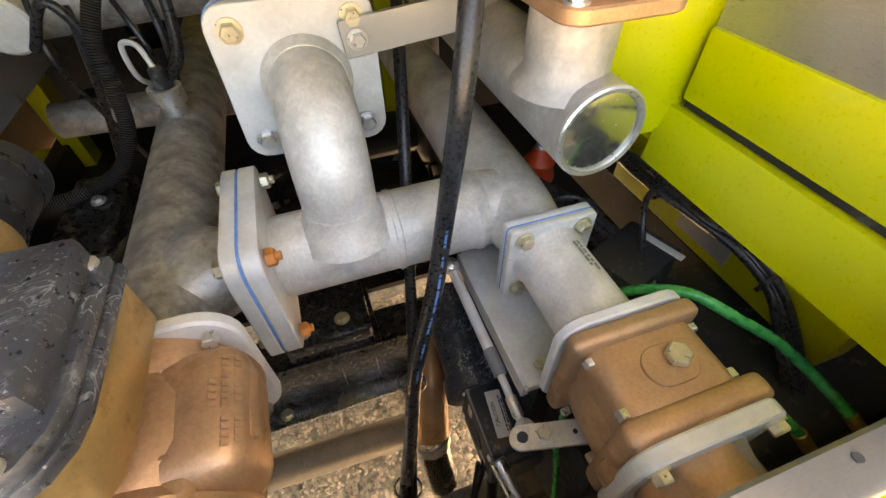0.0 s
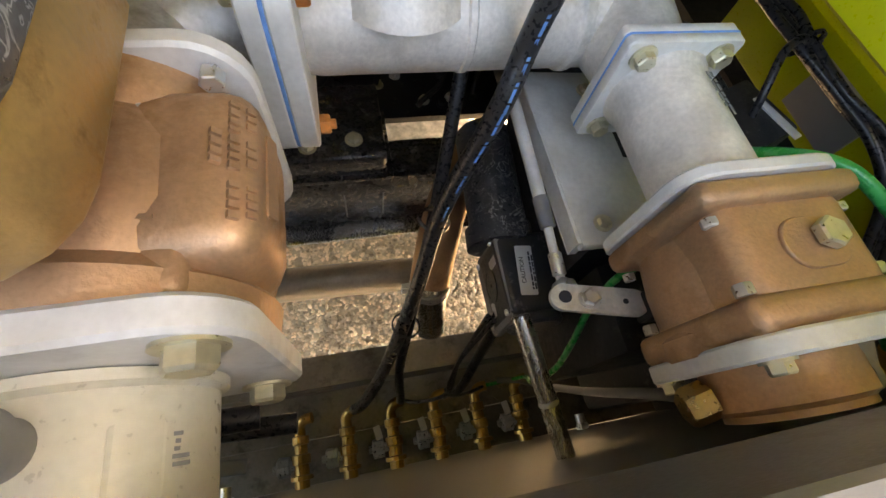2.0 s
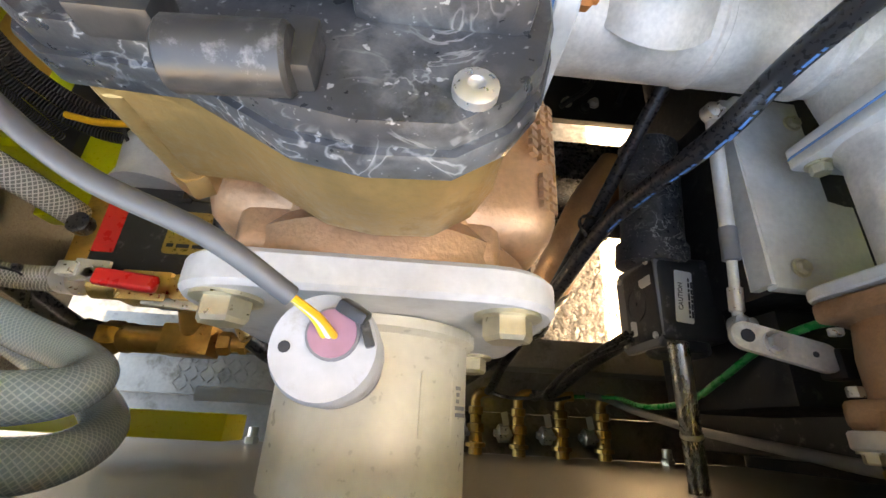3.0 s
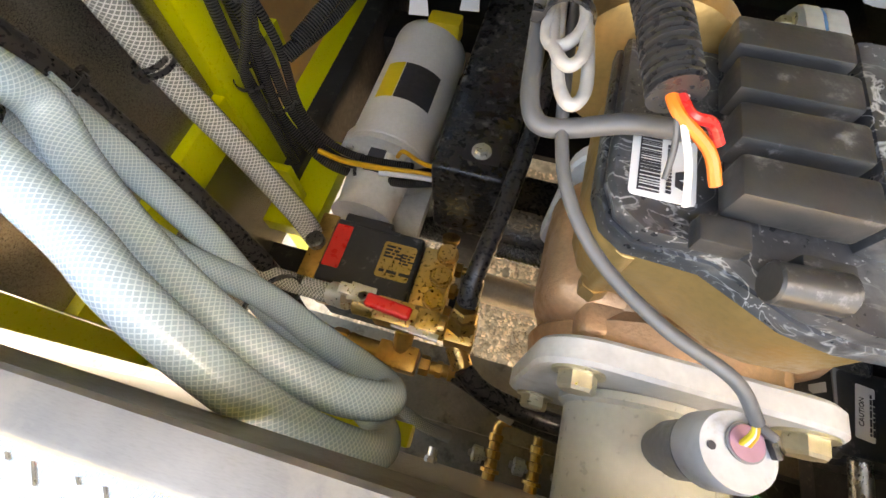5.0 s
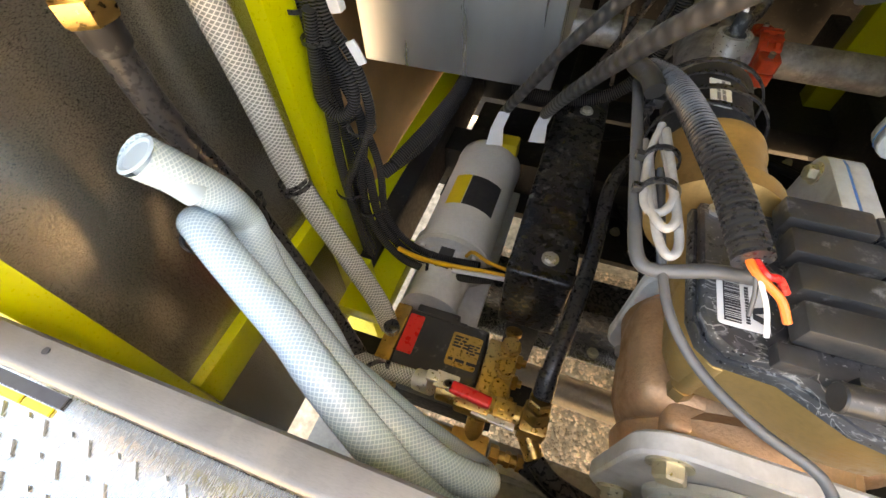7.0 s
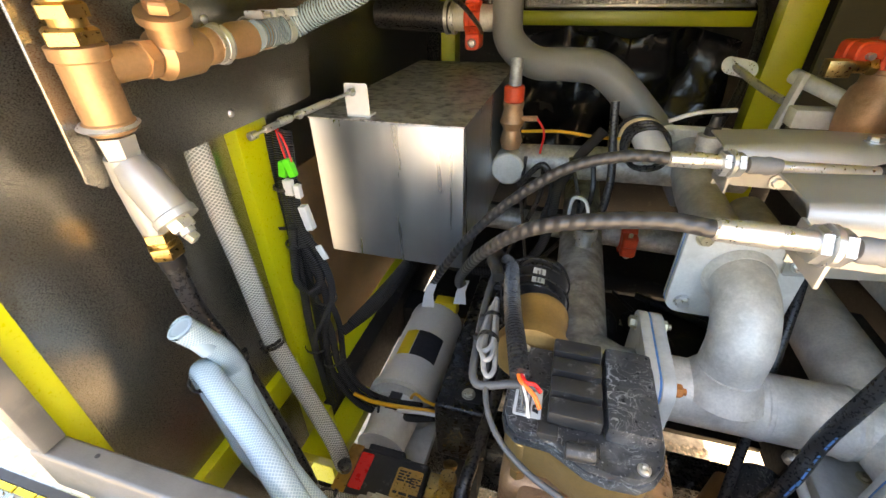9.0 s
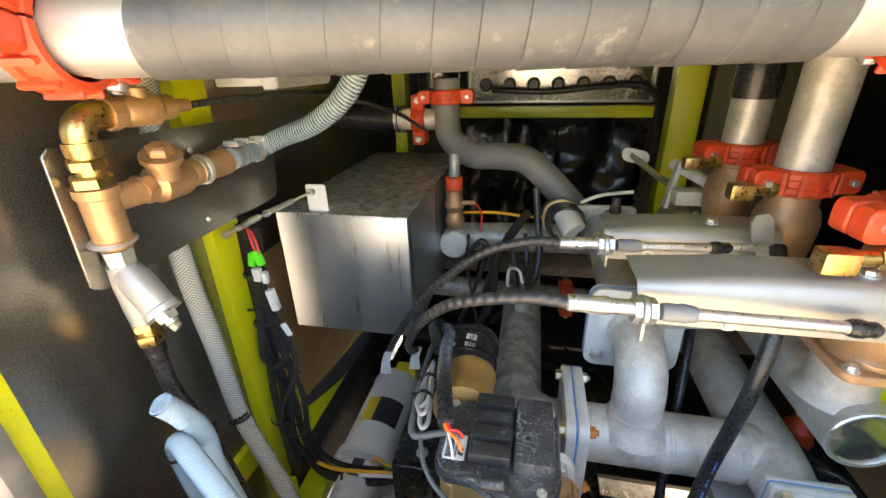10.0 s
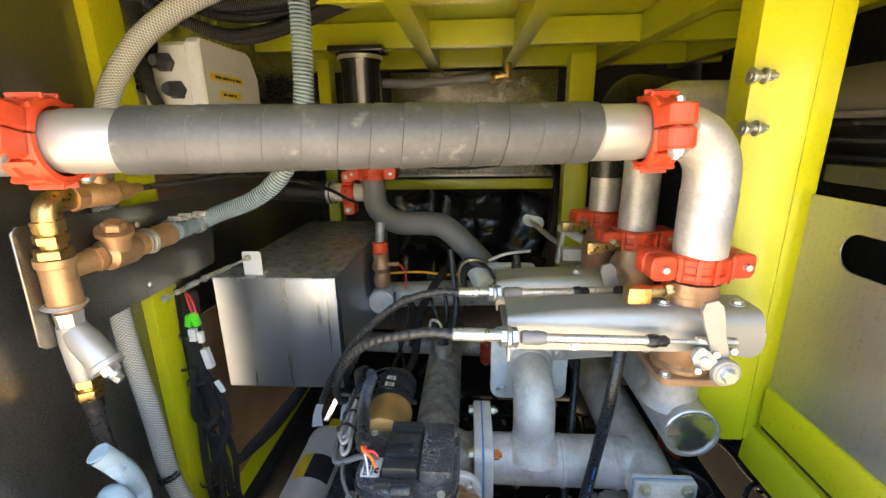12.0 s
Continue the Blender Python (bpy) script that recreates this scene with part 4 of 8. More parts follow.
# gold actuator housing, black controller cover, connectors
CZ = 0.007
ct = thing("valve_controller", (-0.325, 0.22, 1.85), "electric valve controller, dusty black cover on gold housing", "controller")
OUT = [(-0.410, 0.288), (-0.411, 0.182), (-0.405, 0.165), (-0.393, 0.156), (-0.355, 0.154), (-0.340, 0.146), (-0.318, 0.134), (-0.295, 0.130), (-0.268, 0.1315), (-0.252, 0.142), (-0.242, 0.157), (-0.238, 0.176), (-0.238, 0.288)]
OUT2 = [(x * 0.97 - 0.0095, y * 0.97 + 0.0065) for x, y in OUT]
bm = B()
prism(bm, (0, 0, 1.925), (1, 0, 0), (0, 1, 0), OUT[::-1][::-1], 0.012, 0.002)
prism(bm, (0, 0, 1.936), (1, 0, 0), (0, 1, 0), OUT2, 0.012, 0.003)
box(bm, (-0.275, 0.228, 1.956), (0.054, 0.118, 0.026), 0.006)
box(bm, (-0.330, 0.232, 1.952), (0.050, 0.110, 0.020), 0.003)
part("cover", bm, DUSTY, ct, "scuffed dusty black plastic cover")
bm = B()
prism(bm, (0, 0, 1.868), (1, 0, 0), (0, 1, 0), [(x * 0.94 - 0.0195, y * 0.94 + 0.013) for x, y in OUT], 0.057, 0.006)
prism(bm, (0, 0, 1.80), (1, 0, 0), (0, 1, 0), [(-0.325 + 0.052 * math.cos(a), 0.232 + 0.052 * math.sin(a)) for a in [math.pi * 2 * k / 28 for k in range(28)]], 0.09, 0.01)
part("housing", bm, GOLD, ct, "gold cast housing")
bm = B()
cyl(bm, (-0.385, 0.168, 1.862), (-0.385, 0.168, 1.918), 0.0095, 20)
hexa(bm, (-0.385, 0.166, 1.864), (0, -0.15, -1), 0.0095, 0.014)
part("post", bm, GOLD, ct)
for p in ((-0.265, 0.146, 1.948), (-0.397, 0.277, 1.948), (-0.250, 0.278, 1.948)):
    bm = B()
    lathe(bm, p, (0, 0, 1), [(0, 0.0065), (0.003, 0.0065), (0.004, 0.0045), (0.004, 0.0025), (0.002, 0.0)], 16)
    part("screw", bm, CHROME, ct)
for i in range(4):
    y = 0.272 - i * 0.0305
    bm = B()
    box(bm, (-0.334, y, 1.963), (0.056, 0.0225, 0.019), 0.003)
    plug = part("connector", bm, PLAST, ct, "black plug connector")
    bm = B()
    lathe(bm, (-0.412, y, 1.964), (1, 0, 0), [(0, 0.0075), (0.002, 0.0085), (0.036, 0.0085), (0.037, 0.0105), (0.043, 0.0105), (0.044, 0.0085), (0.052, 0.0085)], 14)
    part("sleeve", bm, RUB, plug, "rubber boot")
    bm = B()
    box(bm, (-0.338, y, 1.9745), (0.030, 0.007, 0.006), 0.001)
    part("latch", bm, PLAST, plug)
bm = B()
cyl(bm, (-0.342, 0.1425, 1.955), (-0.312, 0.1445, 1.955), 0.0092, 18)
box(bm, (-0.318, 0.150, 1.951), (0.022, 0.018, 0.012), 0.002)
box(bm, (-0.360, 0.160, 1.9525), (0.022, 0.014, 0.011), 0.002)
part("port_cap", bm, PLAST, ct, "black capped port")
label_plate(ct, (-0.384, 0.196, 1.9485), (0, 1, 0), (-1, 0, 0), 0.042, 0.031, WHITE)
bm = B()
rnd = random.Random(12)
y = 0.178
while y < 0.213:
    w = rnd.choice((0.0005, 0.0009, 0.0014))
    box(bm, (-0.3905, y + w / 2, 1.9496), (0.010, w, 0.0004))
    y += w + rnd.choice((0.0006, 0.0010))
box(bm, (-0.3955, 0.1955, 1.9496), (0.0006, 0.035, 0.0004))
part("barcode", bm, INK, ct)
bars(ct, (-0.3815, 0.179, 1.9495), (0, 1, 0), (-1, 0, 0), 1, 0.034, 0.0024, INK, "lettering", 0.0005, True)
bm = B()
prism(bm, (-0.3745, 0.188, 1.9494), (0, 1, 0), (-1, 0, 0), [(-0.007, -0.003), (-0.002, -0.003), (0.0, 0.003), (0.002, -0.003), (0.007, -0.003), (0.004, 0.004), (-0.004, 0.004)], 0.0005)
part("printed_mark", bm, INK, ct)
bm = B()
lathe(bm, (-0.388, 0.288, 1.918), (0, 1, 0), [(0, 0.040), (0.004, 0.052), (0.014, 0.054), (0.020, 0.054), (0.024, 0.045), (0.075, 0.043), (0.080, 0.046), (0.092, 0.046), (0.096, 0.042)], 40)
part("neck", bm, GOLD, ct, "gold turned neck with rim")
bm = B()
lathe(bm, (-0.390, 0.383, 1.918), (0, 1, 0), [(0, 0.0415), (0.085, 0.0415), (0.090, 0.044), (0.098, 0.044), (0.104, 0.038), (0.104, 0.0)], 40)
part("motor_cap", bm, PLAST, ct, "black cylindrical motor cap")
label_plate(ct, (-0.395, 0.425, 1.9597), (0, 1, 0), (-1, 0, 0.1), 0.046, 0.020, WHITE)
bars(ct, (-0.397, 0.412, 1.9607), (0, 1, 0), (-1, 0, 0.1), 2, 0.026, 0.003, GREYP)

for y in (0.405, 0.452):
    bm = B()
    lathe(bm, (-0.398, y, 1.926), (0.05, 1, 0.1), [(0, 0.0525), (0, 0.0545), (0.005, 0.0545), (0.005, 0.0525), (0, 0.0525)], 30)
    box(bm, (-0.448, y, 1.952), (0.010, 0.008, 0.010), 0.001)
    part("zip_tie", bm, RUB, ct, "black tie strapping looms to the motor")
for o in ct.children:
    o.matrix_basis = Matrix.Translation((0, 0, CZ))
# corrugated loom with bare wire ends, grey leads and ties strapped to the cap
wl1 = thing("wiring_loom", (-0.42, 0.3, 1.96), "black corrugated loom with red, orange and white wire ends", "wiring")
LP = [(-0.455, 0.49, 1.945), (-0.440, 0.445, 1.962), (-0.432, 0.38, 1.982), (-0.420, 0.30, 1.996), (-0.408, 0.245, 1.999), (-0.397, 0.199, 1.994)]
bm = B()
path = smooth_path(LP, 90)
tube(bm, path, lambda s: 0.0108 + 0.0011 * (1 if int(s / 0.0024) % 2 else -1), 16, 1)
part("loom", bm, RUB, wl1, "", 60)
for k, (mm, e) in enumerate(((ORNG, (-0.371, 0.173, 1.976)), (REDP, (-0.372, 0.192, 1.980)), (LEADG, (-0.390, 0.174, 1.972)), (WHITE, (-0.381, 0.162, 1.972)))):
    bm = B()
    tube(bm, [(-0.401 + 0.003 * k, 0.206, 1.994), (-0.395 + 0.005 * k if k < 2 else -0.399 + 0.002 * k, 0.192, 1.992), V(e).lerp(V((-0.397, 0.199, 1.994)), 0.35) + V((0.001, 0, 0.003)), e], 0.0026 if k < 2 else 0.0015, 8)
    part("wire", bm, mm, wl1)
for pts, r in (([(-0.452, 0.330, 1.960), (-0.449, 0.270, 1.966), (-0.443, 0.225, 1.967), (-0.435, 0.210, 1.967), (-0.429, 0.222, 1.968), (-0.434, 0.260, 1.972), (-0.444, 0.325, 1.970)], 0.0034),
               ([(-0.456, 0.340, 1.960), (-0.453, 0.280, 1.966), (-0.449, 0.242, 1.972), (-0.440, 0.228, 1.974), (-0.434, 0.242, 1.976), (-0.441, 0.290, 1.976), (-0.447, 0.340, 1.972)], 0.0034),
               ([(-0.445, 0.335, 1.978), (-0.441, 0.290, 1.980), (-0.437, 0.256, 1.977), (-0.446, 0.242, 1.973), (-0.455, 0.256, 1.969), (-0.454, 0.310, 1.969), (-0.448, 0.345, 1.976)], 0.0034)):
    bm = B()
    tube(bm, pts, r, 10)
    part("tied_lead", bm, PALEG, wl1, "folded pale grey lead held by ties")
bm = B()
tube(bm, [(-0.466, 0.46, 1.945), (-0.466, 0.40, 1.958), (-0.463, 0.32, 1.962), (-0.458, 0.25, 1.960), (-0.454, 0.217, 1.957), (-0.446, 0.205, 1.955), (-0.43, 0.2045, 1.958), (-0.405, 0.207, 1.966), (-0.375, 0.210, 1.966)], 0.0052, 12)
part("lead", bm, LEADG, wl1, "grey sheathed lead")
for y, r in ((0.455, 0.046), (0.40, 0.047)):
    bm = B()
    lathe(bm, (-0.398, y, 1.924), (0, 1, 0.05), [(0, r), (0, r + 0.002), (0.005, r + 0.002), (0.005, r), (0, r)], 32)
    box(bm, (-0.455, y, 1.955), (0.010, 0.008, 0.010), 0.001)
    part("zip_tie", bm, RUB, wl1)
for y, zz in ((0.305, 1.970), (0.265, 1.971)):
    zip_tie(wl1, (-0.445, y, zz), (0.1, 1, 0), 0.0125)
tube_grey = [(-0.47, 0.50, 1.95), (-0.475, 0.46, 1.965), (-0.462, 0.42, 1.975), (-0.455, 0.40, 1.972)]
bm = B()
tube(bm, tube_grey, 0.010, 12)
part("loom_branch", bm, PLAST, wl1)

# ---- second flow meter ----
m2 = thing("flow_meter", (0.17, 0.13, 1.65), "cast bronze meter with hex plug, lever arm and pale flanges", "flow meter")
C2 = V((0.172, 0, 1.733))
bm = B()
lathe(bm, C2 + V((0, 0.185, 0)), (0, -1, 0), [(0, 0.074), (0.014, 0.075), (0.02, 0.066), (0.05, 0.070), (0.085, 0.070), (0.095, 0.078), (0.112, 0.078)], 40)
box(bm, (0.172, 0.135, 1.768), (0.122, 0.10, 0.076), 0.022, None, 4)
part("body", bm, BRONZE, m2, "sandy cast bronze body")
for y, w, d, h in ((0.088, 0.150, 0.026, 0.135), (0.178, 0.146, 0.022, 0.140)):
    bm = B()
    box(bm, (0.172, y, 1.745), (w, d, h), 0.010, None, 3)
    part("cast_flange", bm, BRONZE, m2)
bm = B()
prism(bm, (0.178, 0.132, 1.804), (1, 0, 0), (0, 1, 0), rrect(0.056, 0.040, 0.0195, 6), 0.005, 0.001)
part("boss", bm, BRONZE, m2, "raised oval boss")
bolt(m2, (0.187, 0.135, 1.8085), (0, 0, 1), 0.0125, 0.008, ZINCY, False, 0, "plug", "pale hex plug")
for y, tk, w in ((0.196, 0.012, 0.150), (0.068, 0.016, 0.152)):
    bm = B()
    prism(bm, (C2.x, y - tk / 2, 1.740), (0, 0, 1), (1, 0, 0), rrect(0.152, w, 0.028, 4), tk, 0.002)
    part("flange", bm, PLATE, m2, "pale grey-green flange plate")
for x, z in ((0.112, 1.796), (0.232, 1.796), (0.112, 1.684), (0.232, 1.684)):
    bolt(m2, (x, 0.060, z), (0, -1, 0), 0.0085, 0.008, ZINCY)
    bolt(m2, (x, 0.166, z), (0, -1, 0), 0.0062, 0.007, CHROME, False, 0, "screw")
    bolt(m2, (x * 0.98 + 0.003, 0.101, z), (0, 1, 0), 0.0068, 0.009, CHROME, False, 0, "screw")
bars(m2, (0.1225, 0.166, 1.8015), (0.0, -1, 0), (0.75, 0, 0.66), 2, 0.045, 0.0045, BRONZE, "cast_lettering", 0.002, True)
bm = B()
lathe(bm, C2 + V((0, 0.060, 0)), (0, -1, 0), [(0, 0.056), (0.03, 0.056), (0.034, 0.050), (0.039, 0.050)], 36)
part("outlet", bm, BRONZE, m2, "dark bronze outlet")
bm = B()
prism(bm, (0.190, 0.046, 1.776), (1, 0, 0), (0, 1, 0.2), [(-0.014, -0.012), (-0.008, -0.018), (0.008, -0.018), (0.014, -0.012), (0.020, 0.026), (-0.020, 0.026)], 0.006, 0.001)
lathe(bm, (0.190, 0.040, 1.780), (0, 0, 1), [(0, 0.012), (0.004, 0.012), (0.004, 0.006), (0, 0.006)], 20)
part("lug", bm, DULL, m2, "greenish brass lug with screw")
bm = B()
hexa(bm, (0.118, 0.042, 1.715), (-1, -0.2, -0.3), 0.016, 0.022)
part("drain_plug", bm, BRASS, m2)
cn = thing("meter_pipe_stub", (0.171, 0.27, 1.75), "pale aluminium pipe stub with a square bolted flange, blue smears", "pipe")
bm = B()
lathe(bm, (0.171, 0.335, 1.75), (0, -1, 0), [(0, 0.052), (0.006, 0.050), (0.012, 0.0465), (0.135, 0.0465)], 40)
part("stub", bm, CAST, cn)
bars(cn, (0.19, 0.31, 1.796), (0, -1, 0), (1, 0, -0.2), 2, 0.05, 0.003, GREYP)
for y in (0.339, 0.352):
    flange_plate(cn, (0.171, y, 1.750), (0, 1, 0), (1, 0, 0), 0.122, 0.122, 0.0115, PLATE, 0.006)
flange_plate(cn, (0.171, 0.3455, 1.750), (0, 1, 0), (1, 0, 0), 0.123, 0.123, 0.003, BLUE, 0.006, "gasket", "blue gasket edge")
for sx in (-1, 1):
    for sz in (-1, 1):
        bolt(cn, (0.171 + sx * 0.041, 0.333, 1.750 + sz * 0.045), (0, -1, 0), 0.0095, 0.009, ZINCY)


# ---- metal box, valve plate and hoses on the side wall ----
bx = thing("metal_box", (-0.732, 0.98, 1.811), "mill-finish aluminium box with dusty spotted lid", "box")
bm = B()
box(bm, (-0.732, 0.980, 1.9715), (0.328, 0.71, 0.321), 0.004)
part("body", bm, BOXM, bx)
bm = B()
box(bm, (-0.732, 0.980, 2.1335), (0.331, 0.713, 0.003), 0.001)
part("lid", bm, mat("spotted_dusty_aluminium", (0.50, 0.50, 0.49), 0.42, 0.75, 0.3, 14, 0.12, 120, ((0.12, 0.12, 0.12), 0.55, 38)), bx, "dull lid mottled with dust spots")
bm = B()
prism(bm, (-0.792, 0.645, 2.135 + 0.032), (1, 0, 0), (0, 0, 1), rrect(0.050, 0.064, 0.003, 1), -0.003)
prism(bm, (-0.792, 0.660, 2.1352), (1, 0, 0), (0, 1, 0), rrect(0.050, 0.034, 0.003, 1), 0.003)
part("bracket", bm, WHITE, bx, "small pale angle bracket on the lid")
st = thing("stay_rod", (-0.85, 0.55, 2.15), "two small gas stay rods with bright end fittings", "stay")
for a, b in (((-0.795, 0.640, 2.185), (-0.862, 0.487, 2.163)), ((-0.850, 0.535, 2.166), (-0.878, 0.425, 2.155))):
    bm = B()
    a, b = V(a), V(b)
    cyl(bm, a, b, 0.003, 10)
    cyl(bm, a.lerp(b, 0.35), a.lerp(b, 0.72), 0.006, 12)
    cyl(bm, a.lerp(b, 0.86), b, 0.007, 12)
    hexa(bm, a, b - a, 0.008, 0.01)
    part("rod", bm, CHROME, st)

vp = thing("valve_plate", (-0.88, 0.39, 2.16), "thin dull stainless mounting plate with rounded corners", "plate")
bm = B()
prism(bm, (-0.882, 0, 0), (0, 1, 0), (0, 0, 1), [(0.184, 2.369), (0.174, 2.360), (0.168, 2.184), (0.180, 2.173), (0.612, 2.176), (0.626, 2.190), (0.648, 2.342), (0.636, 2.357)], 0.004, 0.001)
part("plate", bm, STEEL, vp)
for y, z in ((0.40, 2.325), (0.40, 2.20)):
    bm = B()
    lathe(bm, (-0.877, y, z), (1, 0, 0), [(0, 0.006), (0.002, 0.0055), (0.004, 0.003), (0.0045, 0)], 14)
    part("rivet", bm, CHROME, vp)

bv = thing("brass_valve_assembly", (-0.85, 0.2, 2.1), "bronze tee, check valve and brass elbows with a silver strainer", "valve assembly")
X, Y = -0.848, 0.200
bm = B()
lathe(bm, (X - 0.008, Y + 0.004, 2.232), (0.06, -0.03, 1), [(0, 0.021), (0.004, 0.025), (0.012, 0.025), (0.014, 0.023), (0.072, 0.023), (0.074, 0.026), (0.086, 0.026), (0.088, 0.020)], 32)
cyl(bm, (X - 0.004, Y + 0.01, 2.295), (X + 0.002, 0.262, 2.2960), 0.018, 24)
part("tee", bm, BRONZE2, bv, "cast bronze tee")
bm = B()
hexa(bm, (X, Y, 2.320), (0.04, -0.03, 1), 0.025, 0.014)
hexa(bm, (X + 0.001, Y, 2.342), (0.04, -0.03, 1), 0.022, 0.013)
cyl(bm, (X + 0.002, Y, 2.332), (X + 0.003, Y, 2.366), 0.016, 20)
part("bushing", bm, BRASS, bv, "yellow brass hex bushings")
bm = B()
lathe(bm, (X + 0.003, Y, 2.358), (0, 0, 1), [(0, 0.0195), (0.010, 0.0205), (0.016, 0.0205), (0.017, 0.018)], 24)
tube(bm, [V((X + 0.003, Y, 2.360))] + bend((X + 0.004, Y, 2.402), (0, 0, 1), (0.05, 1, 0), 0.024, 8) + [V((X + 0.007, Y + 0.050, 2.402))], 0.0175, 20, 1)
part("elbow", bm, BRASS, bv, "bright yellow brass elbow")
bm = B()
lathe(bm, (X + 0.007, Y + 0.040, 2.402), (0.1, 1, 0), [(0, 0.0215), (0.014, 0.0215), (0.016, 0.019), (0.020, 0.019)], 8)
lathe(bm, (X + 0.009, Y + 0.058, 2.402), (0.1, 1, 0), [(0, 0.014), (0.008, 0.020), (0.05, 0.022), (0.058, 0.016), (0.066, 0.017), (0.078, 0.017), (0.08, 0.011), (0.11, 0.009)], 24)
cyl(bm, (X + 0.013, Y + 0.09, 2.402), (X + 0.013, Y + 0.09, 2.432), 0.014, 20)
part("upper_valve", bm, BRONZE2, bv, "bronze cock on the brass elbow")
bm = B()
hexa(bm, (X + 0.002, 0.256, 2.2960), (0, 1, 0.02), 0.022, 0.018)
lathe(bm, (X + 0.002, 0.276, 2.2960), (0.03, 1, 0.02), [(0, 0.018), (0.008, 0.027), (0.055, 0.028), (0.07, 0.020), (0.075, 0.022), (0.090, 0.022)], 28)
lathe(bm, (X + 0.012, 0.298, 2.3080), (0.30, -0.25, 1), [(0, 0.022), (0.026, 0.022), (0.027, 0.028), (0.036, 0.028)], 24)
part("check_valve", bm, BRONZE2, bv, "bronze check valve body")
bm = B()
hexa(bm, (X + 0.023, 0.289, 2.3430), (0.30, -0.25, 1), 0.018, 0.012)
lathe(bm, (X + 0.027, 0.286, 2.3545), (0.30, -0.25, 1), [(0, 0.010), (0.0012, 0.010), (0.0013, 0)], 20)
part("cap", bm, BRONZE2, bv, "hex cap with pale disc")
bm = B()
lathe(bm, (X + 0.006, 0.362, 2.2980), (0.02, 1, 0.03), [(0, 0.0225), (0.010, 0.0225), (0.012, 0.018), (0.02, 0.018)], 24)
lathe(bm, (X + 0.006, 0.371, 2.2980), (0.02, 1, 0.03), [(0, 0.024), (0.005, 0.026), (0.010, 0.024)], 24)
part("union_ring", bm, CHROME, bv, "bright union ring")
bm = B()
lathe(bm, (X + 0.006, 0.384, 2.2990), (0.0, 1, 0.0), [(0, 0.018), (0.02, 0.023), (0.05, 0.023), (0.055, 0.019), (0.10, 0.019)], 24)
part("hose_tail", bm, BRONZE2, bv, "bronze hose tail")
for y in (0.440, 0.470):
    bm = B()
    lathe(bm, (X + 0.006, y, 2.303), (0, 1, 0), [(0, 0.0225), (0, 0.0238), (0.010, 0.0238), (0.010, 0.0225), (0, 0.0225)], 24)
    box(bm, (X + 0.020, y + 0.005, 2.328), (0.030, 0.010, 0.010), 0.002)
    cyl(bm, (X + 0.036, y + 0.005, 2.328), (X + 0.046, y + 0.005, 2.328), 0.004, 6)
    part("hose_clamp", bm, CHROME, bv, "worm-drive hose clamp")
bm = B()
lathe(bm, (X - 0.009, Y + 0.004, 2.228), (0, 0, 1), [(-0.028, 0.018), (-0.002, 0.020), (0.0, 0.020)], 6)
lathe(bm, (X - 0.010, Y + 0.005, 2.205), (-0.04, 0.03, -1), [(0, 0.020), (0.03, 0.021), (0.08, 0.019), (0.10, 0.017)], 24)
lathe(bm, (X - 0.004, Y + 0.003, 2.196), (0.62, -0.1, -0.78), [(0, 0.018), (0.02, 0.0225), (0.068, 0.0225), (0.070, 0.025), (0.079, 0.025)], 30)
part("strainer", bm, SATIN, bv, "silver cast Y-strainer")
bm = B()
q = V((0.62, -0.1, -0.78)).normalized()
hexa(bm, V((X - 0.004, Y + 0.003, 2.196)) + q * 0.079, q, 0.015, 0.012)
cyl(bm, V((X - 0.004, Y + 0.003, 2.196)) + q * 0.09, V((X - 0.004, Y + 0.003, 2.196)) + q * 0.098, 0.009, 20)
box(bm, V((X - 0.004, Y + 0.003, 2.196)) + q * 0.102, (0.011, 0.011, 0.011), 0.001, (0, 38, 0))
part("strainer_plug", bm, CHROME, bv, "bright square-headed plug")
bm = B()
hexa(bm, (X - 0.013, Y + 0.008, 2.106), (0, 0, -1), 0.020, 0.014)
hexa(bm, (X - 0.013, Y + 0.008, 2.086), (0, 0, -1), 0.021, 0.018)
cyl(bm, (X - 0.013, Y + 0.008, 2.095), (X - 0.013, Y + 0.008, 2.06), 0.014, 16)
part("lower_nut", bm, BRASS, bv, "yellow brass compression nut")
bm = B()
lathe(bm, (X - 0.010, Y + 0.004, 2.236), (0.06, -0.03, 1), [(0, 0.0255), (0.004, 0.030), (0.008, 0.0255)], 28)
box(bm, (X - 0.035, Y + 0.002, 2.238), (0.03, 0.020, 0.010), 0.002)
part("pipe_clip", bm, CHROME, bv, "galvanised pipe clip")

dh = hose("drain_hose", [(-0.861, 0.208, 2.075), (-0.866, 0.215, 1.98), (-0.866, 0.232, 1.90), (-0.855, 0.240, 1.83), (-0.80, 0.222, 1.70), (-0.745, 0.196, 1.585), (-0.69, 0.150, 1.51), (-0.645, 0.139, 1.515)], 0.0130, RUB, "black rubber hose from the strainer to the pump fittings")
bh = thing("braided_hose", (-0.90, 0.35, 1.9), "clear braided hose tied along the yellow post", "hose")
bm = B()
tube(bm, [(-0.50, 0.42, 2.765), (-0.60, 0.40, 2.742), (-0.69, 0.395, 2.712), (-0.765, 0.392, 2.673), (-0.822, 0.39, 2.625), (-0.872, 0.388, 2.555), (-0.903, 0.375, 2.43), (-0.906, 0.352, 2.26), (-0.902, 0.342, 2.12), (-0.888, 0.342, 1.95), (-0.875, 0.342, 1.776), (-0.825, 0.332, 1.64), (-0.772, 0.312, 1.54), (-0.752, 0.302, 1.47)], 0.0185, 20, 12)
part("hose", bm, BRAID, bh)
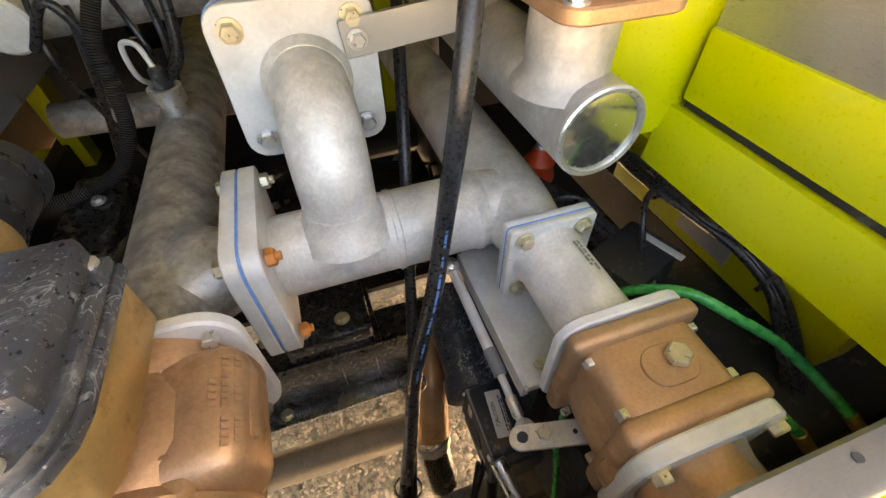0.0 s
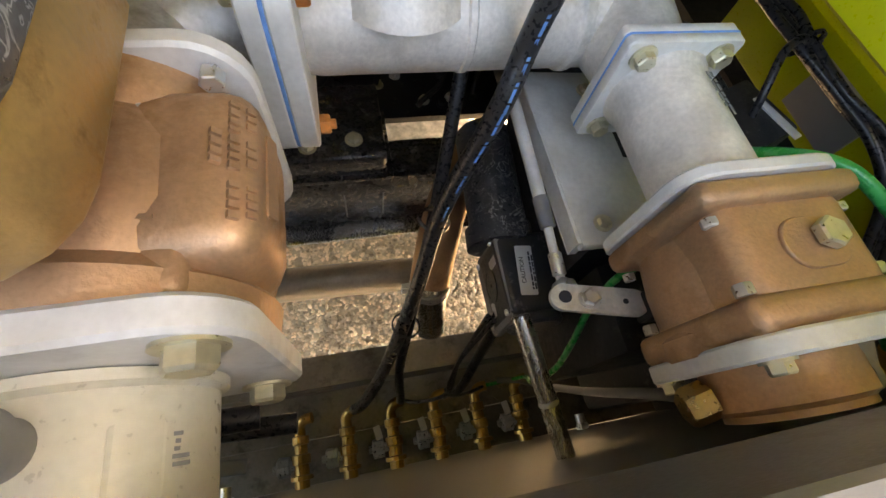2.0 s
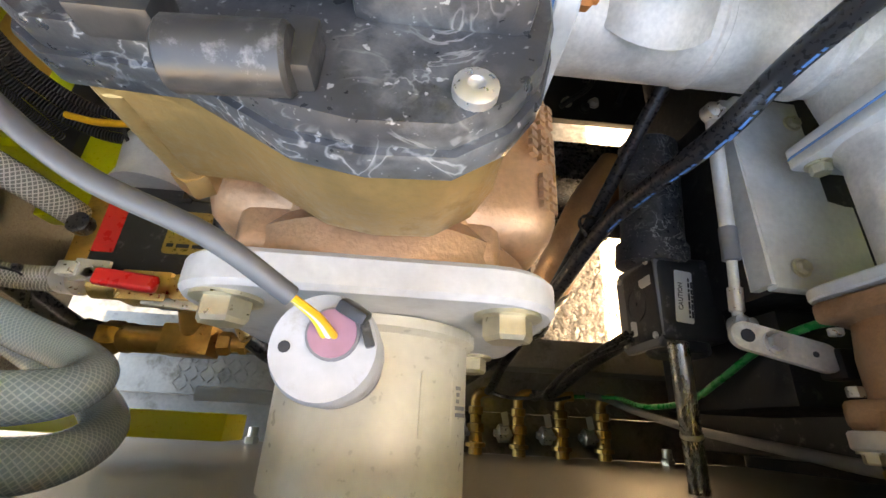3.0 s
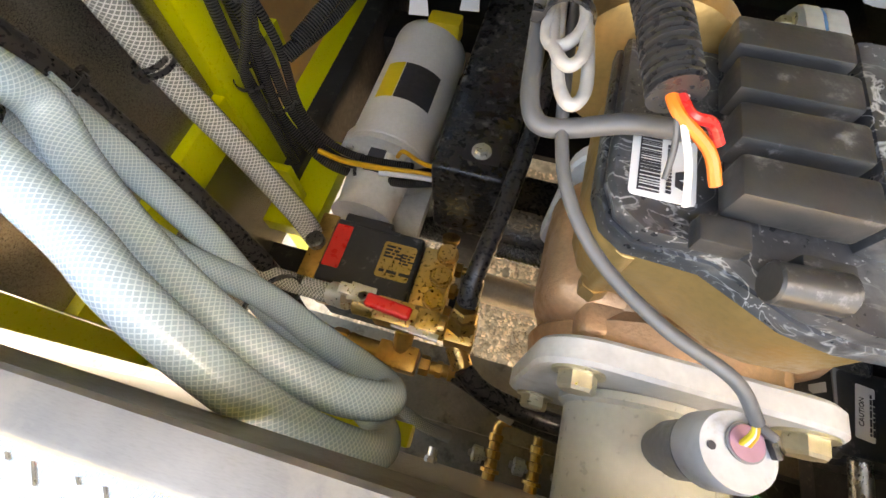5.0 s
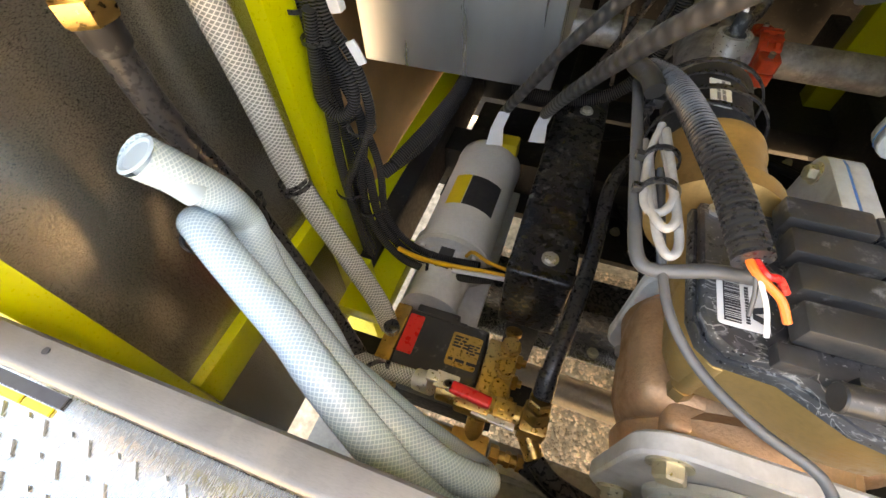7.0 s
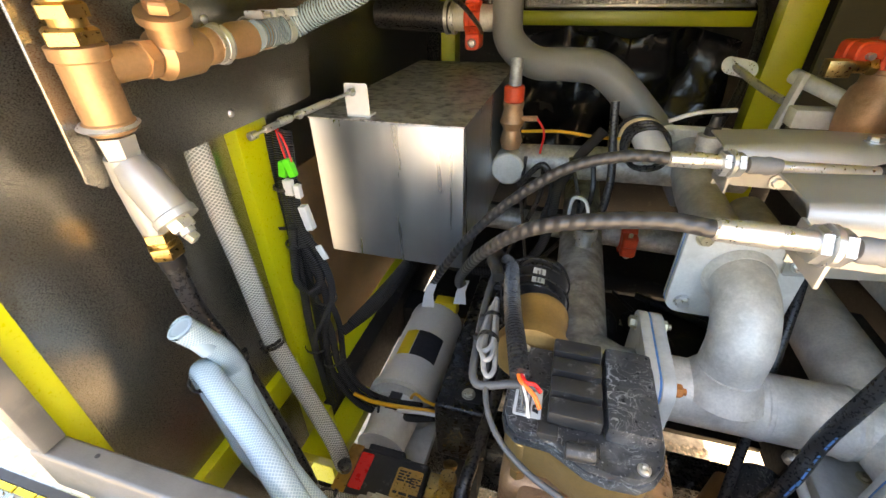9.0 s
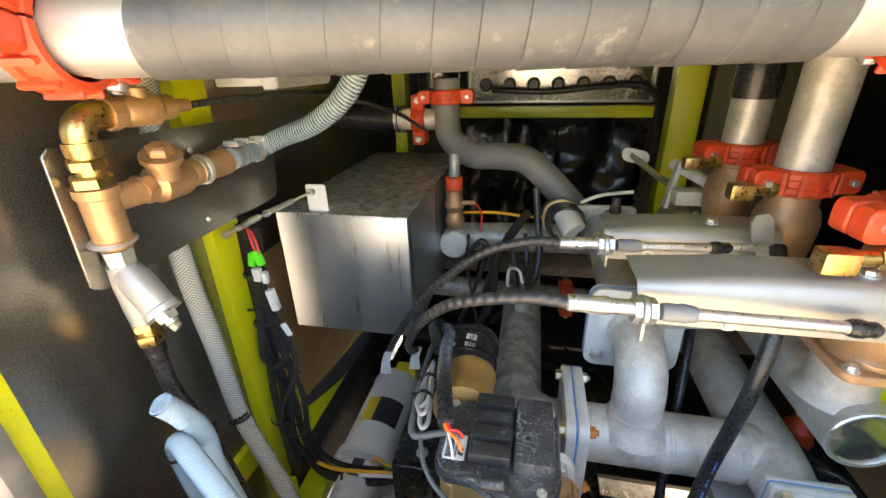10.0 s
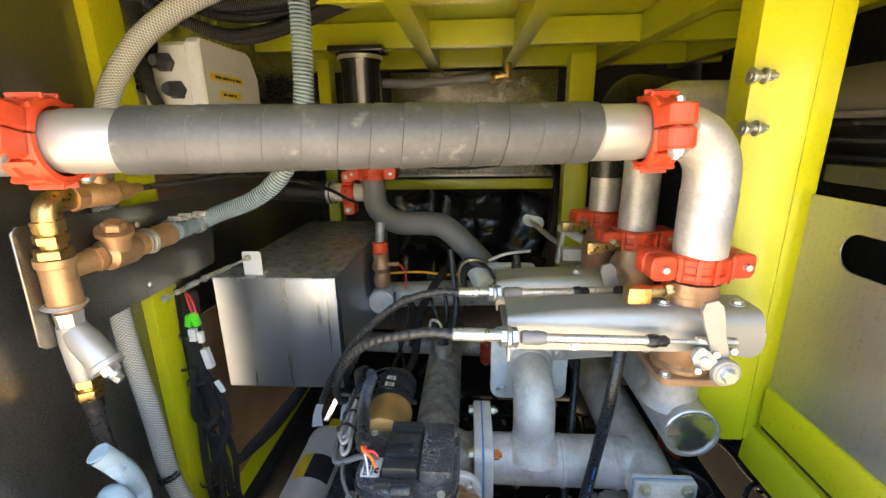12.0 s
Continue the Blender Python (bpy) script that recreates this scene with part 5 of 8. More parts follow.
zip_tie(bh, (-0.875, 0.338, 1.776), (-0.2, 0.05, 1), 0.0195)
zip_tie(bh, (-0.878, 0.337, 1.784), (-0.2, 0.05, 1), 0.0195)
wh = thing("wire_helix_hose", (-0.68, 0.49, 2.36), "clear hose with wire helix curving up from the bronze valve", "hose")
bm = B()
tube(bm, [(-0.828, 0.435, 2.303), (-0.825, 0.50, 2.305), (-0.78, 0.52, 2.325), (-0.68, 0.49, 2.36), (-0.60, 0.47, 2.42), (-0.545, 0.46, 2.53), (-0.532, 0.46, 2.66), (-0.53, 0.46, 2.80)], 0.019, 20, 14)
part("hose", bm, WIREH, wh)
bm = B()
lathe(bm, (-0.8245, 0.495, 2.305), (0.25, 1, 0.06), [(0, 0.0192), (0, 0.0212), (0.011, 0.0212), (0.011, 0.0192), (0, 0.0192)], 24)
box(bm, (-0.812, 0.500, 2.328), (0.030, 0.010, 0.010), 0.002)
part("hose_clamp", bm, CHROME, wh, "worm-drive hose clamp")
bm = B()
tube(bm, [V((-0.53, 0.46, 2.80)), V((-0.53, 0.46, 2.88))], 0.0205, 20, 1)
part("end_sleeve", bm, PLAST, wh, "black end sleeve")
hose("air_line", [(-0.820, 0.365, 2.402), (-0.790, 0.44, 2.405), (-0.74, 0.62, 2.40), (-0.66, 0.85, 2.34), (-0.64, 1.05, 2.27), (-0.68, 1.3, 2.22)], 0.0055, RUB, "thin black air line from the brass cock")

# coiled pale hose with an open end
ch = thing("coiled_hose", (-0.66, 0.1, 1.8), "pale blue braided hose in a loose tied coil, open end up", "hose")
bm = B()
coil = [(-0.803, 0.142, 2.014), (-0.799, 0.156, 1.985), (-0.797, 0.176, 1.940), (-0.798, 0.186, 1.893), (-0.770, 0.160, 1.867), (-0.722, 0.128, 1.850), (-0.662, 0.096, 1.832), (-0.606, 0.074, 1.812),
        (-0.552, 0.062, 1.775), (-0.515, 0.067, 1.735), (-0.518, 0.081, 1.695), (-0.555, 0.097, 1.660), (-0.62, 0.118, 1.642), (-0.705, 0.146, 1.652), (-0.785, 0.150, 1.720),
        (-0.826, 0.164, 1.800), (-0.840, 0.168, 1.868), (-0.828, 0.160, 1.908), (-0.802, 0.148, 1.926), (-0.770, 0.132, 1.924), (-0.732, 0.114, 1.912), (-0.692, 0.095, 1.897), (-0.655, 0.074, 1.886), (-0.612, 0.052, 1.855),
        (-0.570, 0.034, 1.815), (-0.530, 0.026, 1.768), (-0.507, 0.028, 1.720), (-0.516, 0.045, 1.665), (-0.560, 0.068, 1.622), (-0.62, 0.094, 1.600), (-0.705, 0.136, 1.602), (-0.765, 0.180, 1.690), (-0.815, 0.204, 1.790), (-0.850, 0.216, 1.868)]
tube(bm, coil, 0.0168, 24, 12, caps=False)
part("hose", bm, BRAIDB, ch)
bm = B()
lathe(bm, (-0.803, 0.142, 2.014), (-0.25, -0.25, 0.93), [(-0.05, 0.0115), (0.0, 0.0115), (0.0012, 0.0142), (0.0, 0.0168)], 24)
part("hose_mouth", bm, BORE, ch, "cut open end of the hose")
zip_tie(ch, (-0.705, 0.146, 1.613), (0.85, -0.4, 0.05), 0.042)
zip_tie(ch, (-0.832, 0.160, 1.892), (0.05, 0.1, -0.9), 0.0195)
tb = hose("thin_braided_hose", [(-0.800, 0.190, 1.615), (-0.755, 0.190, 1.585), (-0.705, 0.186, 1.585), (-0.66, 0.182, 1.600), (-0.615, 0.178, 1.618)], 0.0135, BRAID, "thin clear braided hose feeding the red-handled valve", seg=16, sub=10)
bm = B()
lathe(bm, (-0.615, 0.178, 1.618), (-0.93, 0.1, -0.35), [(0, 0.0140), (0.001, 0.0155), (0.024, 0.0155), (0.025, 0.0140), (0, 0.0140)], 20)
part("hose_clip", bm, CHROME, tb, "bright spring clip")
for p, d in (((-0.861, 0.208, 2.075), (-0.05, 0.07, -1)), ((-0.645, 0.139, 1.515), (-0.97, 0.2, 0))):
    bm = B()
    lathe(bm, p, d, [(0, 0.0134), (0.001, 0.0155), (0.026, 0.0155), (0.030, 0.0134), (0, 0.0134)], 20)
    part("ferrule", bm, BLK, dh, "crimped black ferrule")
zip_tie(dh, (-0.856, 0.228, 1.845), (0.3, -0.05, -0.9), 0.026)


# ---- pump set on the chassis ----
bt = thing("black_beam", (-0.51, 0.62, 1.50), "black painted square beam, dusty, with bolts in recesses", "beam")
bm = B()
box(bm, (-0.508, 0.63, 1.585), (0.104, 0.53, 0.168), 0.010, None, 3)
part("beam", bm, BEAMK, bt)
for y in (0.405, 0.80):
    bm = B()
    box(bm, (-0.497, y, 1.6685), (0.050, 0.036, 0.003), 0.001)
    part("recess_plate", bm, BLK, bt)
    bolt(bt, (-0.499, y, 1.670), (0, 0, 1), 0.010, 0.007, CHROME)
mo = thing("electric_motor", (-0.70, 0.68, 1.34), "light grey electric motor with yellow and black labels", "motor")
MXp, MZp, MY = -0.695, 1.455, 0.497
bm = B()
lathe(bm, (MXp, MY, MZp), (0, 1, 0), [(0, 0.084), (0.004, 0.088), (0.018, 0.088), (0.020, 0.080), (0.29, 0.080), (0.30, 0.082), (0.318, 0.080), (0.335, 0.066), (0.34, 0.03), (0.34, 0.0)], 44)
part("shell", bm, LTGREY, mo)
bm = B()
lathe(bm, (MXp, MY, MZp), (0, -1, 0), [(0, 0.088), (0.012, 0.088), (0.014, 0.060), (0.06, 0.056), (0.11, 0.052), (0.13, 0.058)], 40)
part("bell", bm, PLATE, mo, "grey cast coupling bell")
bm = B()
box(bm, (MXp, 0.462, MZp + 0.056), (0.030, 0.05, 0.010), 0.002)
part("window", bm, INK, mo, "dark slot in the bell")
for a in (40, 140):
    bolt(mo, (MXp + 0.074 * math.cos(radians(a)), 0.485, MZp + 0.074 * math.sin(radians(a))), (0, -1, 0), 0.007, 0.006, CHROME)


def curved_label(parent, o, axis, r, d0, d1, a0, a1, m, name="label"):
    bm = B()
    lathe(bm, o, axis, [(d0, r), (d1, r)], 60, a0, a1)
    return part(name, bm, m, parent)


curved_label(mo, (MXp, MY, MZp), (0, 1, 0), 0.0808, 0.095, 0.187, 84, 138, INK)
curved_label(mo, (MXp, MY, MZp), (0, 1, 0), 0.0812, 0.095, 0.187, 56, 83, YLAB)
bm = B()
box(bm, (MXp + 0.03, 0.825, MZp + 0.06), (0.07, 0.04, 0.05), 0.006)
part("terminal_box", bm, YLAB, mo, "yellow-topped terminal cover")
pw = thing("motor_leads", (-0.64, 0.49, 1.53), "amber and white motor leads beside black loom", "wiring")
for pts, mm, r in (([(-0.78, 0.43, 1.545), (-0.73, 0.42, 1.548), (-0.66, 0.415, 1.560), (-0.60, 0.418, 1.565), (-0.562, 0.42, 1.565)], YWIRE, 0.0050),
                   ([(-0.66, 0.405, 1.560), (-0.61, 0.407, 1.568), (-0.562, 0.41, 1.571)], WHITE, 0.0042),
                   ([(-0.65, 0.462, 1.535), (-0.635, 0.457, 1.560), (-0.60, 0.437, 1.570), (-0.562, 0.428, 1.575)], YWIRE, 0.0038)):
    bm = B()
    tube(bm, pts, r, 10)
    part("lead", bm, mm, pw)

pu = thing("pressure_pump", (-0.64, 0.283, 1.38), "black plunger pump with red and gold labels, brass head", "pump")
bm = B()
box(bm, (-0.642, 0.283, 1.425), (0.156, 0.116, 0.140), 0.007, None, 3)
box(bm, (-0.668, 0.347, 1.455), (0.085, 0.02, 0.07), 0.004)
part("crankcase", bm, PLAST, pu, "black crankcase")
bm = B()
box(bm, (-0.652, 0.3365, 1.4955), (0.088, 0.006, 0.005), 0.001)
part("casting_lip", bm, PLAST, pu)
bm = B()
box(bm, (-0.7355, 0.283, 1.425), (0.030, 0.128, 0.13), 0.004)
part("side_cover", bm, BRASSD, pu, "bronze side cover")
bm = B()
lathe(bm, (-0.738, 0.287, 1.488), (0, 0, 1), [(0, 0.012), (0.006, 0.015), (0.020, 0.015), (0.022, 0.012)], 14)
part("oil_cap", bm, RUB, pu, "black oil cap")
label_plate(pu, (-0.7015, 0.2905, 1.4955), (1, 0, 0), (0, 1, 0), 0.029, 0.078, REDP)
label_plate(pu, (-0.599, 0.288, 1.4955), (1, 0, 0), (0, 1, 0), 0.056, 0.064, BRASS)
bars(pu, (-0.622, 0.312, 1.4965), (1, 0, 0), (0, 1, 0), 4, 0.026, 0.0036)
bars(pu, (-0.594, 0.302, 1.4965), (1, 0, 0), (0, 1, 0), 4, 0.020, 0.0030)
bars(pu, (-0.622, 0.268, 1.4965), (1, 0, 0), (0, 1, 0), 1, 0.044, 0.0052)
bm = B()
box(bm, (-0.5335, 0.281, 1.435), (0.056, 0.104, 0.105), 0.005)
part("head", bm, BRASS, pu, "machined brass head")
for i in range(3):
    y = 0.324 - i * 0.041
    bm = B()
    cyl(bm, (-0.521, y, 1.487), (-0.521, y, 1.495), 0.0185, 24)
    hexa(bm, (-0.521, y, 1.495), (0, 0, 1), 0.0178, 0.010)
    part("valve_cap", bm, BRASS, pu, "brass hex valve cap")
    bm = B()
    hexa(bm, (-0.506, y, 1.440), (1, 0, 0), 0.014, 0.012)
    cyl(bm, (-0.494, y, 1.440), (-0.486, y, 1.440), 0.007, 12)
    part("side_cap", bm, BRASSD, pu)
bm = B()
lathe(bm, (-0.523, 0.335, 1.470), (0, 0.5, 0.85), [(0, 0.011), (0.024, 0.012), (0.028, 0.015), (0.036, 0.015), (0.038, 0.011)], 18)
part("port_plug", bm, BRASSD, pu)

fv = thing("brass_fitting_assembly", (-0.54, 0.16, 1.5), "row of brass tees, adapters and a red-handled ball valve", "fittings")
bm = B()
cyl(bm, (-0.605, 0.176, 1.612), (-0.575, 0.176, 1.612), 0.0145, 20)
box(bm, (-0.552, 0.176, 1.606), (0.050, 0.032, 0.034), 0.004)
hexa(bm, (-0.528, 0.176, 1.606), (1, 0, 0), 0.019, 0.020)
cyl(bm, (-0.508, 0.176, 1.606), (-0.484, 0.176, 1.606), 0.016, 20)
part("ball_valve", bm, BRASS, fv, "brass ball valve body")
bm = B()
prism(bm, (-0.604, 0.180, 1.638), (1, 0, 0), (0, 1, 0), [(-0.004, -0.010), (0.022, -0.008), (0.028, 0.004), (0.028, 0.012), (-0.004, 0.013)], 0.004)
cyl(bm, (-0.588, 0.178, 1.622), (-0.588, 0.178, 1.648), 0.0058, 12)
hexa(bm, (-0.588, 0.178, 1.643), (0, 0, 1), 0.0075, 0.005)
part("handle_stem", bm, CHROME, fv)
bm = B()
box(bm, (-0.556, 0.174, 1.642), (0.058, 0.017, 0.011), 0.005, (0, 4, -4), 3)
part("handle", bm, REDP, fv, "red plastic lever grip")
bm = B()
box(bm, (-0.520, 0.160, 1.618), (0.060, 0.009, 0.006), 0.001, (0, 0, -3))
part("bracket", bm, CHROME, fv)
bm = B()
box(bm, (-0.508, 0.176, 1.618), (0.028, 0.026, 0.016), 0.002)
cyl(bm, (-0.512, 0.176, 1.624), (-0.512, 0.176, 1.629), 0.004, 12)
part("valve_pad", bm, BRASS, fv)
bm = B()
box(bm, (-0.466, 0.178, 1.590), (0.038, 0.036, 0.046), 0.005)
cyl(bm, (-0.468, 0.165, 1.578), (-0.452, 0.140, 1.572), 0.014, 14)
part("elbow", bm, BRASS, fv, "brass elbow block")
bm = B()
hexa(bm, (-0.466, 0.184, 1.612), (0, 0.45, 1), 0.0195, 0.018)
hexa(bm, (-0.466, 0.194, 1.632), (0, 0.45, 1), 0.0165, 0.012)
part("swivel_nut", bm, BRASS, fv, "brass swivel nut")
bm = B()
hexa(bm, (-0.645, 0.139, 1.515), (1, 0, 0), 0.020, 0.022)
lathe(bm, (-0.624, 0.139, 1.515), (1, 0, 0), [(0, 0.016), (0.004, 0.016), (0.005, 0.018), (0.010, 0.018), (0.012, 0.0165), (0.052, 0.0165)], 22)
part("adapter", bm, BRASSD, fv, "dull brass adapter")
bm = B()
box(bm, (-0.545, 0.140, 1.514), (0.058, 0.036, 0.036), 0.004)
cyl(bm, (-0.543, 0.150, 1.520), (-0.543, 0.176, 1.540), 0.014, 16)
part("tee", bm, BRASSD, fv, "dull brass tee")
bm = B()
hexa(bm, (-0.512, 0.140, 1.512), (1, 0.02, -0.05), 0.0145, 0.014)
cyl(bm, (-0.498, 0.140, 1.511), (-0.470, 0.141, 1.509), 0.0095, 16)
hexa(bm, (-0.488, 0.1405, 1.510), (1, 0.02, -0.05), 0.012, 0.009)
hexa(bm, (-0.470, 0.141, 1.509), (1, 0.02, -0.05), 0.0125, 0.012)
part("nipple", bm, BRASSD, fv, "dull brass nipple and nuts")
bm = B()
lathe(bm, (-0.612, 0.178, 1.620), (-0.93, 0.1, -0.35), [(0, 0.0145), (0, 0.0165), (0.012, 0.0165), (0.012, 0.0145)], 20)
box(bm, (-0.612, 0.182, 1.640), (0.018, 0.014, 0.012), 0.002)
part("hose_clamp", bm, CHROME, fv, "bright hose clamp")
ph = hose("pressure_hose", [(-0.466, 0.200, 1.645), (-0.464, 0.235, 1.672), (-0.452, 0.32, 1.690), (-0.440, 0.44, 1.694), (-0.430, 0.58, 1.692), (-0.385, 0.70, 1.68)], 0.0115, RUB, "black rubber pressure hose along the beam")
hose("feed_hose", [(-0.452, 0.140, 1.572), (-0.42, 0.122, 1.56), (-0.36, 0.112, 1.55), (-0.27, 0.11, 1.53)], 0.0135, RUB, "black rubber hose leaving the brass elbow")
hose("bypass_hose", [(-0.462, 0.141, 1.508), (-0.42, 0.128, 1.500), (-0.36, 0.108, 1.492), (-0.24, 0.10, 1.48)], 0.012, RUB, "black rubber hose from the brass manifold")
bm = B()
lathe(bm, (-0.385, 0.116, 1.4955), (1, -0.25, -0.1), [(0, 0.0135), (0.0, 0.015), (0.02, 0.015), (0.02, 0.0135), (0, 0.0135)], 18)
solid("hose_ferrule", bm, CHROME, "bright crimped ferrule on a black hose", "ferrule")
bm = B()
lathe(bm, (-0.466, 0.202, 1.647), (0, 0.75, 0.6), [(0, 0.0118), (0.001, 0.0135), (0.030, 0.0135), (0.034, 0.0118), (0, 0.0118)], 20)
part("ferrule", bm, RUB, ph, "crimped black ferrule")


# ---- push-pull cable actuators and lever brackets ----
def cable_actuator(p0, pn, p1, label, cable, group="valve cable actuators"):
    """Threaded silver end fitting, lock nuts, rubber boots, bright tube and rod; the black cable runs off behind."""
    p0, pn, p1 = V(p0), V(pn), V(p1)
    d = (p1 - p0).normalized()
    th = thing("cable_actuator", p0, label, "cable actuator", group)
    bm = B()
    h = (pn - p0).length
    lathe(bm, p0, d, [(0, 0.008), (0.002, 0.0105), (h * 0.55, 0.0115), (h * 0.57, 0.0100), (h, 0.0100)], 20)
    part("end_fitting", bm, CHROME, th, "ribbed bright end fitting")
    bm = B()
    for k, s in ((-0.012, 0.017), (0.006, 0.017)):
        hexa(bm, pn + d * k, d, s, 0.010)
    lathe(bm, pn + d * -0.002, d, [(0, 0.019), (0.005, 0.019), (0.005, 0.008)], 24)
    part("lock_nut", bm, CHROME, th, "pair of lock nuts")
    bm = B()
    b0 = pn + d * 0.022
    lathe(bm, b0, d, [(0, 0.010), (0.006, 0.012), (0.02, 0.011), (0.024, 0.0125), (0.04, 0.010)], 20)
    part("boot", bm, GREYP, th, "grey rubber boot")
    bm = B()
    L1 = (p1 - b0).length
    lathe(bm, b0 + d * 0.035, d, [(0, 0.0078), (L1 * 0.52, 0.0078), (L1 * 0.52 + 0.001, 0.004), (L1 * 0.90, 0.004)], 20)
    part("rod_tube", bm, CHROME, th, "polished steel tube and rod")
    bm = B()
    lathe(bm, b0 + d * (0.03 + L1 * 0.50), d, [(0, 0.009), (0.006, 0.0115), (0.016, 0.0115), (0.02, 0.0095), (0.03, 0.010), (0.036, 0.006)], 20)
    part("boot", bm, RUB, th, "dark rubber boot")
    bm = B()
    lathe(bm, p1 - d * 0.066, d, [(0, 0.006), (0.002, 0.0072), (0.066, 0.0072), (0.068, 0.005)], 16)
    part("clevis", bm, CHROME, th, "threaded rod end")
    bm = B()
    tube(bm, [p0 + d * 0.004] + [V(c) for c in cable], 0.0085, 14, 10)
    part("cable", bm, WRAPC, th, "black sheathed cable")
    return th


cable_actuator((-0.250, 0.243, 2.178), (-0.160, 0.252, 2.170), (0.215, 0.282, 2.152), "silver push-pull cable end driving the front valve lever",
               [(-0.30, 0.250, 2.176), (-0.40, 0.285, 2.135), (-0.47, 0.35, 2.05), (-0.53, 0.46, 1.92), (-0.562, 0.57, 1.81), (-0.568, 0.635, 1.765)])
cable_actuator((-0.247, 0.483, 2.155), (-0.170, 0.490, 2.152), (0.10, 0.530, 2.146), "silver push-pull cable end driving the middle valve lever",
               [(-0.30, 0.480, 2.155), (-0.38, 0.485, 2.125), (-0.47, 0.51, 2.04), (-0.55, 0.545, 1.93), (-0.61, 0.585, 1.82), (-0.636, 0.615, 1.765)])
for p in ((-0.636, 0.598, 1.765), (-0.566, 0.628, 1.765)):
    bm = B()
    prism(bm, p, (1, 0.3, 0), (0.15, 0.1, 1), [(-0.014, -0.055), (0.016, -0.058), (0.008, -0.02), (0.012, 0.012), (-0.008, 0.012), (-0.014, -0.02)], 0.0008)
    solid("paper_tag", bm, WHITE, "crumpled white paper tag on a black cable", "tag", "cable tags")


def lever_bracket(x0, x1, y, z0, z1, label):
    """A folded channel: tall back plate, top lip folded away, tapered ends."""
    th = thing("lever_bracket", ((x0 + x1) / 2, y, z0), label, "bracket", "valve lever brackets")
    bm = B()
    L, H = x1 - x0, z1 - z0
    out = [(0, 0.0), (L * 0.70, 0.0), (L * 0.74, H * 0.08), (L - 0.02, -0.01), (L - 0.004, 0.0), (L, 0.015), (L, H - 0.030), (L * 0.3, H - 0.030), (0.004, H * 0.66), (0, H * 0.62)]
    prism(bm, (x0, y, z0), (1, 0, 0), (0, 0, 1), out, -0.003, 0.0)
    part("web", bm, SATIN, th, "folded satin aluminium web")
    bm = B()
    # the rolled top fold, a half round that thins towards its tip
    n = 9
    rings = []
    for x, s in ((x0 + 0.002, 0.55), (x0 + L * 0.3, 0.95), (x0 + L * 0.5, 1.0), (x1 - 0.004, 1.0)):
        zb = z1 - 0.030 if s > 0.9 else z0 + H * 0.62
        ht = 0.034 * s
        arc = [(0.0, zb)] + [(0.024 * s * (1 - math.cos(a)), zb + ht * math.sin(a)) for a in [math.pi / 2 * (k + 1) / n for k in range(n)]] + [(0.085, zb + ht)]
        inner = [(p + 0.003, q - 0.003) for p, q in arc[::-1]]
        rings.append([bm.verts.new((x, y + p, q)) for p, q in arc + inner])
    for ra, rb in zip(rings, rings[1:]):
        for k in range(len(ra)):
            k2 = (k + 1) % len(ra)
            bm.faces.new((ra[k], ra[k2], rb[k2], rb[k]))
    bm.faces.new(rings[0][::-1])
    bm.faces.new(rings[-1])
    part("top_fold", bm, SATIN, th, "rolled top fold")
    bm = B()
    box(bm, (x0 - 0.001, y - 0.03, z0 + H * 0.45), (0.004, 0.065, H * 0.55), 0.001)
    part("cable_tab", bm, SATIN, th)
    for fx in (0.64, 0.93):
        bolt(th, (x0 + L * fx, y + 0.04, z1 + 0.004), (0, 0, 1), 0.009, 0.006, CHROME)
    bolt(th, (x0 + L * 0.27, y - 0.003, z0 + 0.012), (0, -1, 0), 0.008, 0.006, CHROME)
    return th


lever_bracket(-0.158, 0.275, 0.300, 2.122, 2.190, "folded satin aluminium lever bracket on the front valve")
lever_bracket(-0.160, 0.145, 0.560, 2.095, 2.158, "folded satin aluminium lever bracket on the middle valve")


